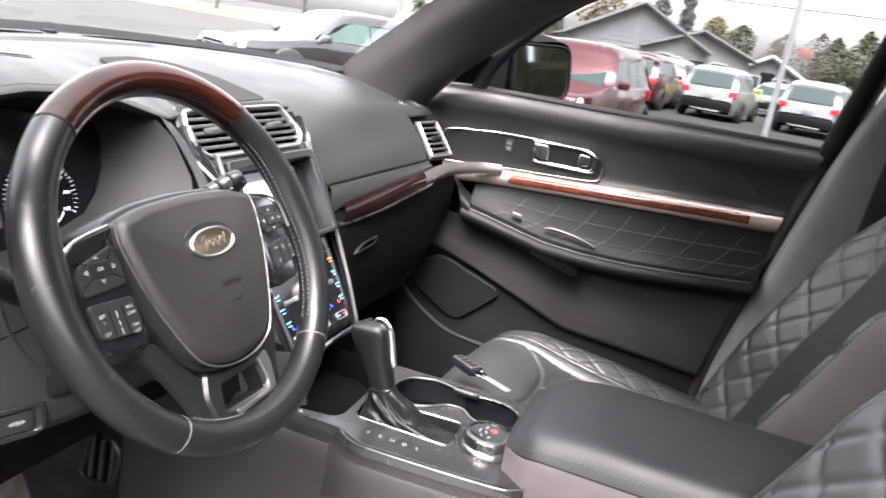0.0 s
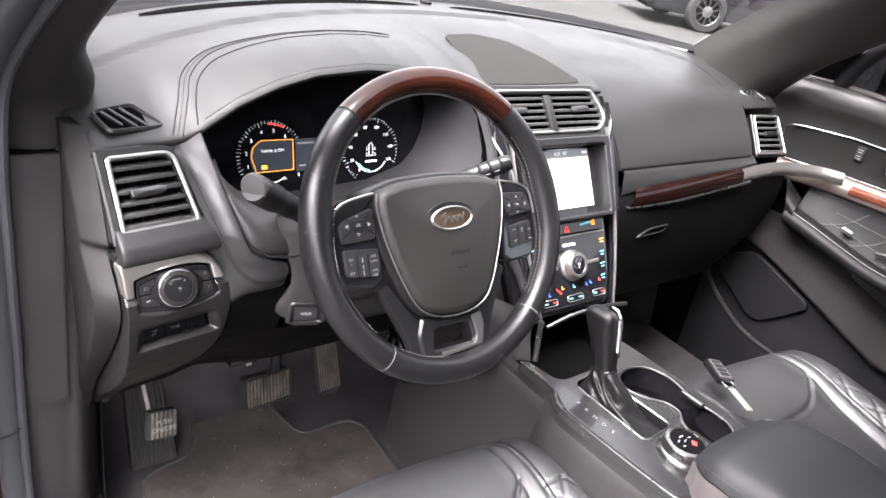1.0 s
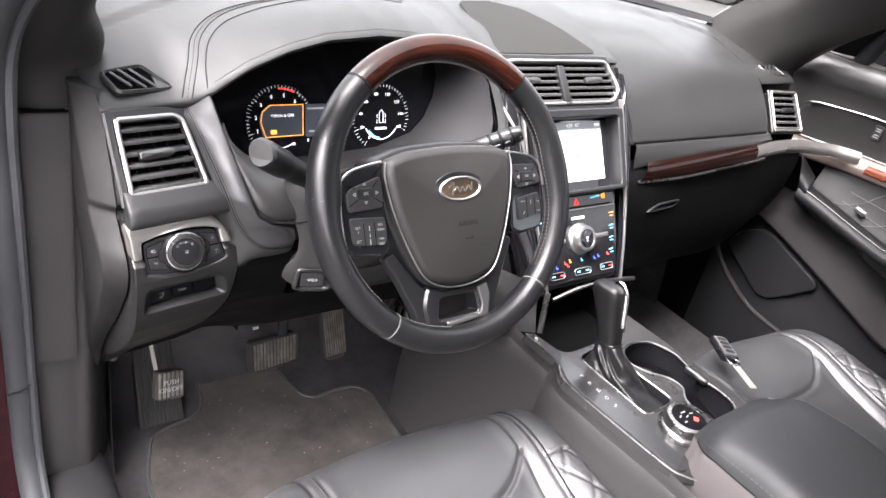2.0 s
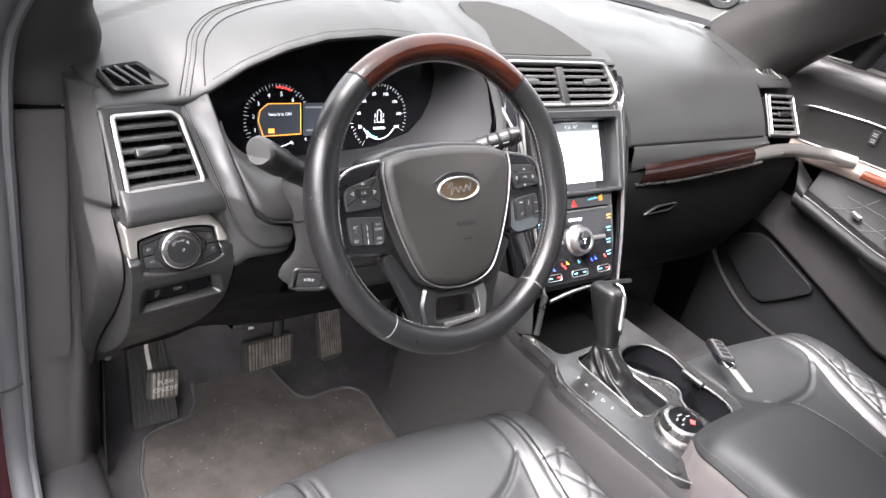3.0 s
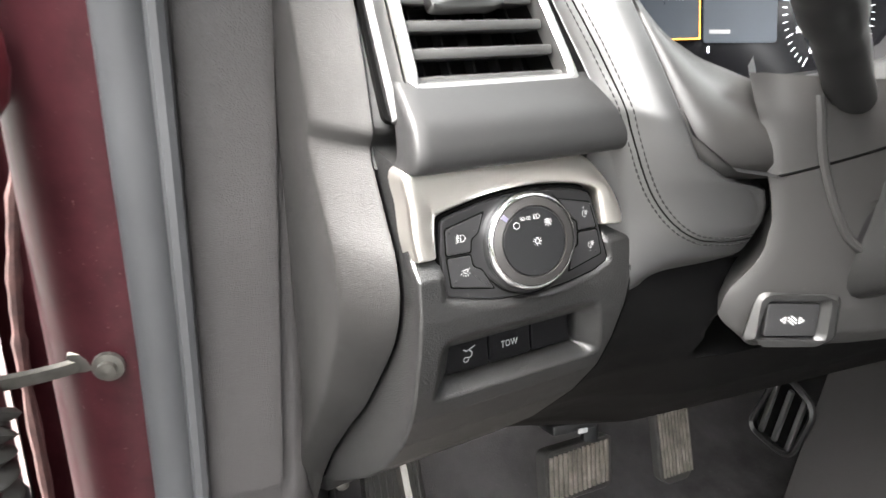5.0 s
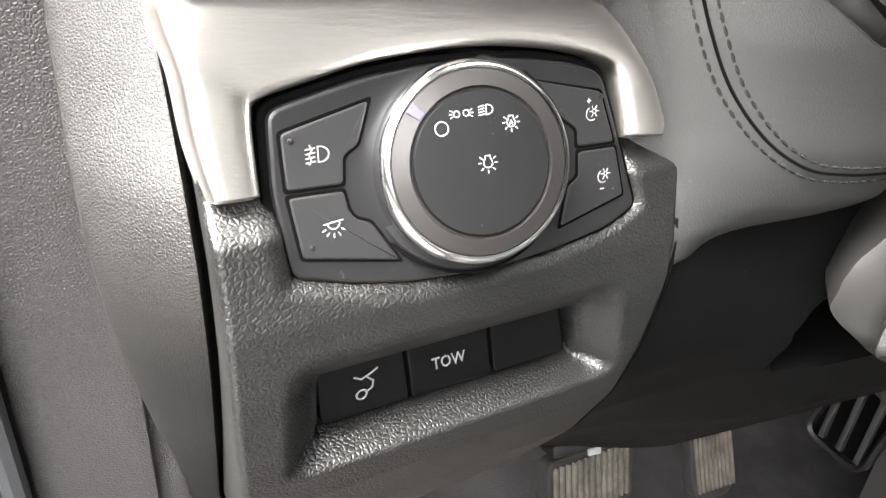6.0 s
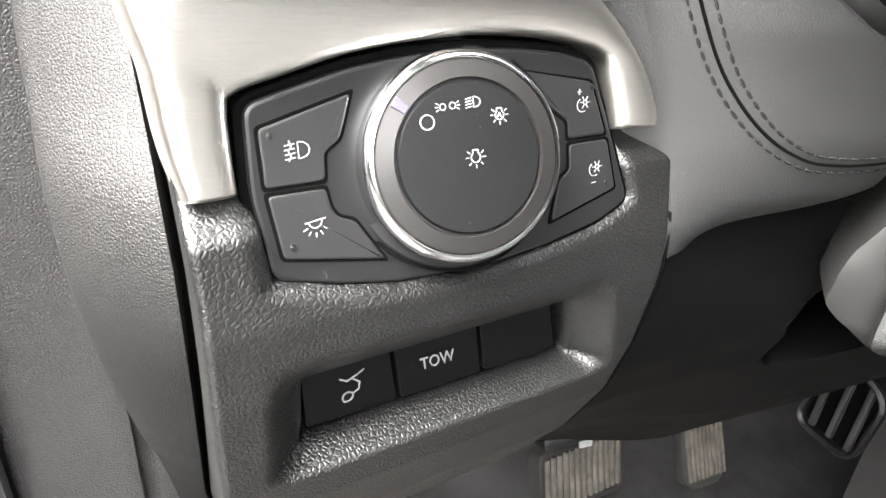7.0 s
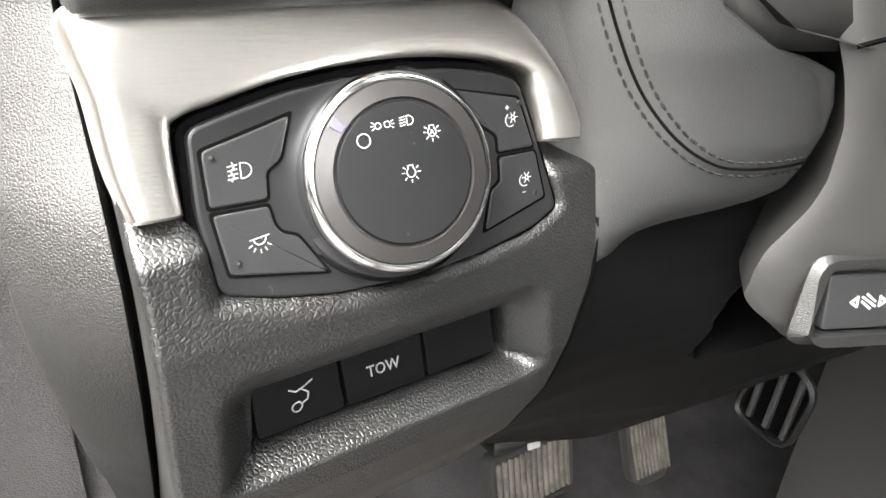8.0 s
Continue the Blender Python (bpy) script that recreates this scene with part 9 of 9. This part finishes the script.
def parked_car(name, label, paint, length, width, height, place, heading, boxy=0.5, group="parked cars", lower=DULL):
    """A car that faces its own +y: body, cabin, glass, wheels, lamps, mirrors, bumpers."""
    ob = thing(name, label, "car", (0, 0, 0), group)
    L, W, H = length / 2, width / 2, height
    sill, belt, bonnet = 0.30, H * 0.60, H * 0.55
    ws_y, roof_f, roof_r, tail_y = L * 0.36, L * 0.06, -L * (0.45 + 0.4 * boxy), -L * 0.97

    def half(y):
        return W * (1 - 0.16 * sstep(L * 0.6, L, abs(y)) ** 2)

    rows = []
    for y, zt in ((L, sill + 0.28), (L * 0.985, bonnet * 0.80), (L * 0.94, bonnet * 0.92), (L * 0.7, bonnet * 0.985), (ws_y, belt * 1.02), (0, belt), (-L * 0.5, belt * 1.01), (-L * 0.88, belt * 1.02), (-L * 0.97, belt * 0.96), (-L, sill + 0.35)):
        w = half(y)
        rows.append([Vector(p) for p in ((-w * 0.96, y, sill * 0.75), (-w, y, sill + 0.15), (-w * 1.0, y, (sill + zt) / 2), (-w * 0.97, y, zt * 0.94), (-w * 0.86, y, zt), (0, y, zt * 1.02), (w * 0.86, y, zt), (w * 0.97, y, zt * 0.94), (w * 1.0, y, (sill + zt) / 2), (w, y, sill + 0.15), (w * 0.96, y, sill * 0.75))])
    part("body", loft(rows, 31, 40), paint, ob, smooth=50)
    part("underside", skin([[(-W * 0.95, L, sill * 0.8), (W * 0.95, L, sill * 0.8)], [(-W * 0.95, -L, sill * 0.8), (W * 0.95, -L, sill * 0.8)]]), DARK, ob)
    rows = []
    for y, z, k_ in ((ws_y, belt * 1.0, 0.90), ((ws_y + roof_f) / 2, (belt + H) / 2 + 0.05, 0.82), (roof_f, H * 0.975, 0.72), ((roof_f + roof_r) / 2, H, 0.72), (roof_r, H * 0.97, 0.70), (roof_r - L * 0.12 * (1.4 - boxy), (belt + H) / 2, 0.80), (max(tail_y, roof_r - L * 0.25 * (1.5 - boxy)), belt * 1.0, 0.88)):
        w = W * k_
        rows.append([Vector(p) for p in ((-W * 0.93, y, belt * 0.98), (-(w + W * 0.93) / 2, y, (belt + z) / 2), (-w, y, z - 0.03), (0, y, z + 0.02), (w, y, z - 0.03), ((w + W * 0.93) / 2, y, (belt + z) / 2), (W * 0.93, y, belt * 0.98))])
    part("roof", loft(rows, 25, 30), paint, ob, smooth=50)

    def pane(pts, nm="window"):
        bm = bmesh.new()
        bm.faces.new([bm.verts.new(p) for p in pts])
        return part(nm, bm, CARGLASS, ob, smooth=0)

    n_ = 0.012
    pane([(-W * 0.80, ws_y + n_, belt * 1.02), (W * 0.80, ws_y + n_, belt * 1.02), (W * 0.66, roof_f + 0.07, H * 0.965), (-W * 0.66, roof_f + 0.07, H * 0.965)], "windscreen")
    ry = max(tail_y, roof_r - L * 0.25 * (1.5 - boxy))
    pane([(-W * 0.74, ry - 0.02, belt * 1.05), (W * 0.74, ry - 0.02, belt * 1.05), (W * 0.62, roof_r - 0.05, H * 0.95), (-W * 0.62, roof_r - 0.05, H * 0.95)], "rear_window")
    for s in (-1, 1):
        cuts = np.linspace(roof_f + 0.10, roof_r + 0.02, 4)
        for i in range(3):
            a, b = cuts[i] - 0.02, cuts[i + 1] + 0.02
            fwd = (ws_y - roof_f) * 0.75 if i == 0 else 0.0
            q = s * W
            pane([(q * 0.935, a + fwd, belt * 1.02), (q * 0.935, b, belt * 1.02), (q * 0.775, b, H * 0.93), (q * 0.775, a, H * 0.93)], "side_window")
        part("wing_mirror", box(WORLD, (s * (W + 0.10), ws_y - 0.12, belt * 1.06), (0.20, 0.10, 0.14), 0.035), paint, ob)
        part("head_lamp", box(axes((s * W * 0.68, L * 0.945, bonnet * 0.80), (1, -0.35 * s, 0), (0, -0.35, 1)), (0, 0, 0), (0.46, 0.20, 0.10), 0.05), LAMP_W, ob, "clear head lamp")
        part("tail_lamp", box(axes((s * W * 0.80, -L * 0.965, belt * 0.86), (1, 0.2 * s, 0), (0, 0, 1)), (0, 0, 0), (0.24, 0.20, 0.10), 0.03), LAMP_R, ob, "red tail lamp")
        for y in (L * 0.60, -L * 0.60):
            whl = part("wheel", lathe(axes((s * (W - 0.12), y, 0.35), (0, s * 1.0, 0), (0, 0, 1)), [(0.20, 0.02), (0.33, 0.0), (0.35, 0.02), (0.35, 0.18), (0.33, 0.205), (0.24, 0.21), (0.235, 0.19)], 32), TYRE, ob, "black tyre")
            part("rim", lathe(axes((s * (W - 0.12), y, 0.35), (0, s * 1.0, 0), (0, 0, 1)), [(0.235, 0.185), (0.225, 0.195), (0.21, 0.175), (0.06, 0.195), (0, 0.20)], 28), SATIN, whl, "alloy rim")
            for q in range(10):
                a = 2 * math.pi * q / 10
                m = axes((s * (W - 0.12), y, 0.35), (0, s * 1.0, 0), (0, 0, 1))
                part("spoke_gap", plate(m @ Matrix.Rotation(a, 4, "Z"), [(0.09, -0.012), (0.205, -0.045), (0.205, 0.045), (0.09, 0.012)], 0.004, 0.001, 0.192), DARK, whl)
    part("grille", box(WORLD, (0, L * 0.985, bonnet * 0.66), (W * 0.85, 0.06, 0.22), 0.02), DARK, ob)
    part("grille_frame", ring(axes((0, L * 0.985, bonnet * 0.66), (-1, 0, 0), (0, 0, 1)), fillet([(-W * 0.46, -0.13), (W * 0.46, -0.13), (W * 0.52, 0.14), (-W * 0.52, 0.14)], 0.04), fillet([(-W * 0.41, -0.10), (W * 0.41, -0.10), (W * 0.46, 0.11), (-W * 0.46, 0.11)], 0.03), 0.05, 0.01, 0.01), CHROME, ob, "chrome grille frame")
    part("front_bumper", box(WORLD, (0, L * 0.975, sill + 0.10), (W * 1.7, 0.14, 0.20), 0.05), lower, ob)
    part("rear_bumper", box(WORLD, (0, -L * 0.985, sill + 0.16), (W * 1.72, 0.16, 0.32), 0.05), lower, ob, "dark rear bumper")
    part("plate_bar", box(WORLD, (0, -L * 1.012, belt * 0.74), (0.30, 0.02, 0.14), 0.01), WHITE, ob)
    part("bumper_strip", box(WORLD, (0, -L * 1.01, sill + 0.0), (W * 1.0, 0.05, 0.06), 0.015), SATIN, ob)
    hx, hy = heading
    ob.matrix_basis = pose(place[0], place[1], 0, 0, 0, math.degrees(math.atan2(hy, hx)) - 90)
    return ob


parked_car("parked_suv", "glossy red crossover parked beside the window", RED_PAINT, 4.5, 1.85, 1.62, (12.0, 2.0), (-0.9945, 0.1045), 0.7, lower=RED_PAINT)
parked_car("parked_sedan", "black sedan with a chrome grille across the lot", BLACK_PAINT, 5.0, 1.9, 1.48, (12.5, 7.0), (-0.866, 0.5), 0.2, lower=BLACK_PAINT)
parked_car("parked_suv", "silver white SUV with a dark rear bumper", WHITE_PAINT, 4.4, 1.85, 1.68, (26.8, -0.1), (0.985, -0.17), 1.0)
parked_car("parked_suv", "silver white SUV beside a street lamp", WHITE_PAINT, 4.4, 1.85, 1.68, (26.6, -3.2), (0.97, -0.24), 1.0)
parked_car("parked_suv", "red SUV in the further row", RED_PAINT, 4.6, 1.9, 1.75, (26.0, 2.5), (0.99, -0.10), 1.0)
parked_car("parked_suv", "white SUV in the further row", WHITE_PAINT, 4.6, 1.9, 1.75, (30.5, 2.0), (0.99, -0.10), 1.0)
parked_car("parked_suv", "red SUV behind the crossover", RED_PAINT, 4.6, 1.9, 1.75, (21.0, 5.9), (-0.90, 0.43), 0.9)
parked_car("parked_sedan", "silver sedan in the far row", WHITE_PAINT, 4.8, 1.85, 1.46, (36, -2.6), (0.9, -0.4), 0.2)

# pole, buildings, signs
pole = thing("light_pole", "tall grey steel light pole at the lot's edge", "light pole", (16.8, -1.37, 0))
part("shaft", tube([(16.8, -1.37, 0), (16.8, -1.37, 9)], [0.065, 0.045], 14), material("galvanised_grey_pole", (0.30, 0.31, 0.32), 0.5, metal=0.3), pole)
part("pole_base", box(WORLD, (16.8, -1.37, 0.12), (0.34, 0.34, 0.24), 0.04), ASPHALT, pole)
part("lamp_head", box(WORLD, (16.5, -1.37, 9.0), (0.8, 0.3, 0.16), 0.05), SATIN, pole)

SIDING = material("grey_board_siding", (0.20, 0.205, 0.21), 0.8, grain=0.3, size=8, kind="noise", vary=0.08, patch=1.5)
SHINGLE = material("grey_shingle_roof", (0.10, 0.10, 0.105), 0.9, grain=0.6, size=30, kind="noise", vary=0.2, patch=2)
TRIM_W = material("white_board_trim", (0.45, 0.45, 0.44), 0.6)


def house(name, label, place, heading, w, d, wall_h, ridge, boards=14):
    """A gabled building: gable towards its own -y."""
    ob = thing(name, label, "building", (0, 0, 0))
    for s in (-1, 1):
        bm = bmesh.new()
        y = s * d / 2
        bm.faces.new([bm.verts.new(p) for p in ((-w / 2, y, 0), (w / 2, y, 0), (w / 2, y, wall_h), (0, y, ridge), (-w / 2, y, wall_h))])
        part("gable_wall", bm, SIDING, ob, smooth=0)
        part("side_wall", box(WORLD, (s * w / 2, 0, wall_h / 2), (0.2, d, wall_h), 0.0), SIDING, ob, smooth=0)
        o = 0.5
        k_ = (ridge - wall_h) / (w / 2)
        part("roof_slope", skin([[(s * (w / 2 + o), -d / 2 - o, wall_h - o * k_), (s * (w / 2 + o), d / 2 + o, wall_h - o * k_)], [(0, -d / 2 - o, ridge + 0.05), (0, d / 2 + o, ridge + 0.05)]]), SHINGLE, ob, smooth=0)
        part("barge_board", tube([(s * (w / 2 + o), -d / 2 - o, wall_h - o * k_), (0, -d / 2 - o, ridge + 0.05)], 0.14, 4), TRIM_W if "shed" in name else SHINGLE, ob)
    for i in range(boards):
        z = 0.3 + (ridge - 0.6) * i / boards
        hw = w / 2 if z < wall_h else (w / 2) * (ridge - z) / (ridge - wall_h)
        part("board", box(WORLD, (0, -d / 2 - 0.01, z), (2 * hw, 0.03, 0.03), 0), SIDING, ob, smooth=0)
    for x in (-w * 0.22, w * 0.22):
        win = part("window", box(WORLD, (x, -d / 2 - 0.03, wall_h * 0.55), (1.1, 0.06, 1.3), 0.02), CARGLASS, ob)
        part("window_frame", ring(axes((x, -d / 2 - 0.06, wall_h * 0.55), (1, 0, 0), (0, 0, 1)), [(-0.62, -0.72), (0.62, -0.72), (0.62, 0.72), (-0.62, 0.72)], [(-0.52, -0.62), (0.52, -0.62), (0.52, 0.62), (-0.52, 0.62)], 0.05, 0.01, 0.0, 40), TRIM_W, win)
    part("door", box(WORLD, (0, -d / 2 - 0.03, 1.05), (1.0, 0.08, 2.1), 0.02), DULL, ob)
    ob.matrix_basis = pose(place[0], place[1], 0, 0, 0, heading)
    return ob


house("house", "grey boarded house with a grey shingle roof", (58, 8.4), -72, 9, 11, 2.9, 5.2)
house("house", "low grey wing of the house", (57, 3.6), -72, 7, 6, 2.7, 4.0)
house("garden_shed", "grey shed with white edges", (62, -1.9), -84, 4.6, 5, 2.0, 3.2, 9)


def sign(name, label, place, w, h, z, mat):
    ob = thing(name, label, "sign", (place[0], place[1], 0))
    part("post", tube([(place[0], place[1], 0), (place[0], place[1], z)], 0.05, 8), METAL, ob)
    part("board", box(WORLD, (place[0] - 0.06, place[1], z), (0.05, w, h), 0.01), mat, ob)


sign("yellow_sign", "small yellow roadside sign", (36, -5.05), 0.85, 0.7, 1.15, material("yellow_sign_paint", (0.55, 0.36, 0.015), 0.5))
sign("red_sign", "pale red sign on a post far off", (70, -4.9), 1.1, 0.8, 4.2, material("pale_red_sign_paint", (0.22, 0.10, 0.09), 0.6))
sign("green_bin", "yellow-green marker by the cars", (34, -1.15), 0.7, 1.0, 0.6, material("yellow_green_paint", (0.45, 0.48, 0.08), 0.6))
wires = thing("overhead_wires", "thin dark overhead wires", "wires", (30, 0, 6))
for dz in (0, 0.5, 1.3):
    part("wire", tube([(30, y, 4.1 + dz + 0.004 * (y - 4) ** 2 * 0.2) for y in np.linspace(-22, 14, 24)], 0.014, 4), DULL, wires)

for y in (-22, 14):
    part("wire_pole", tube([(30, y, 0), (30, y, 7.6)], [0.14, 0.10], 10), material("weathered_pole_wood", (0.12, 0.10, 0.08), 0.9, grain=0.5, size=40, kind="noise"), wires)
# trees: trunk, limbs and a crown of many small leaf clumps
LEAF = [material("dull_green_leaves", (0.045, 0.052, 0.022), 0.8, vary=0.35, patch=1.5), material("yellowing_leaves", (0.10, 0.075, 0.025), 0.8, vary=0.35, patch=1.5), material("dark_pine_needles", (0.030, 0.042, 0.025), 0.85, vary=0.3, patch=1.5), material("bare_brown_twigs", (0.085, 0.07, 0.052), 0.9, vary=0.3, patch=1.5)]
BARK = material("grey_brown_bark", (0.09, 0.075, 0.06), 0.9, grain=0.8, size=30, kind="noise")


def tree(place, h, kind, seed, group="trees behind the lot"):
    rng = random.Random(seed)
    label = ("half-bare green autumn tree behind the lot", "yellowing autumn tree behind the lot", "dark narrow pine behind the house", "bare brown autumn tree far off")[kind]
    ob = thing("tree", label, "tree", (place[0], place[1], 0), group)
    x, y = place
    part("trunk", tube([(x, y, 0), (x + 0.1, y, h * 0.4), (x, y + 0.1, h * 0.9)], [h * 0.022, h * 0.016, h * 0.003], 8), BARK, ob)
    limbs = []
    verts, faces = [], []
    for i in range(14 if kind != 2 else 10):
        z = h * rng.uniform(0.25, 0.8)
        a = rng.uniform(0, 2 * math.pi)
        r = h * (0.30 if kind != 2 else 0.16) * rng.uniform(0.6, 1.0) * (1.1 - z / h)
        limbs.append(tube([(x, y, z), (x + r * 0.5 * math.cos(a), y + r * 0.5 * math.sin(a), z + r * 0.3), (x + r * math.cos(a), y + r * math.sin(a), z + r * 0.8)], [h * 0.008, h * 0.005, h * 0.002], 5))
    part("limbs", merge(*limbs), BARK, ob)
    count = 1500 if kind != 3 else 900
    for i in range(count):
        u = rng.random()
        if kind == 2:
            z = h * (0.12 + 0.88 * u)
            rad = h * 0.17 * (1 - u) * rng.uniform(0.3, 1.0) * (0.75 + 0.25 * math.sin(u * 40))
        else:
            z = h * (0.28 + 0.70 * u)
            rad = h * 0.33 * math.sin(math.pi * min(1, 0.15 + 0.85 * u)) ** 0.7 * rng.uniform(0.15, 1.0) ** 0.6 * (0.85 + 0.25 * math.sin(7 * u + seed))
        a = rng.uniform(0, 2 * math.pi)
        c_ = Vector((x + rad * math.cos(a), y + rad * math.sin(a), z + rng.uniform(-0.2, 0.2)))
        size = h * rng.uniform(0.012, 0.028) * (1 if kind != 3 else 0.7)
        d1 = Vector((rng.gauss(0, 1), rng.gauss(0, 1), rng.gauss(0, 1))).normalized()
        d2 = d1.orthogonal().normalized()
        d3 = d1.cross(d2)
        b0 = len(verts)
        for p, q, o in ((1, 0, 0), (0.2, 0.9, 0.3), (-0.9, 0.3, 0), (-0.3, -0.8, -0.3)):
            verts.append(c_ + size * (p * d1 + q * d2 + o * d3))
        faces += [(b0, b0 + 1, b0 + 2), (b0, b0 + 2, b0 + 3)]
    me = bpy.data.meshes.new("crown")
    me.from_pydata([tuple(v) for v in verts], [], faces)
    me.materials.append(LEAF[kind])
    crown = new("crown", me)
    crown.parent = ob
    crown.location = -ob.location
    return ob


for i, (px_, py_, h, kd) in enumerate(((78, 24, 9, 1), (76, 19, 8, 0), (84, 15.5, 9.5, 1), (88, 9.5, 13, 2), (86, 6.5, 12, 2), (90, 12.5, 8, 3), (82, 3.2, 7.0, 1), (86, 0.6, 6.8, 0), (95, -4, 7, 3), (92, -7.5, 7.5, 3), (88, -11.5, 8, 0), (92, -15, 8.5, 3), (80, 30, 10, 0), (84, 37, 10, 2), (90, -19, 9, 0), (94, 2, 6.5, 3), (96, -9.5, 7.5, 0), (86, -3.0, 6, 3), (70, 44, 11, 0), (66, 52, 10, 1))):
    tree((px_, py_), h, kd, 20 + i)
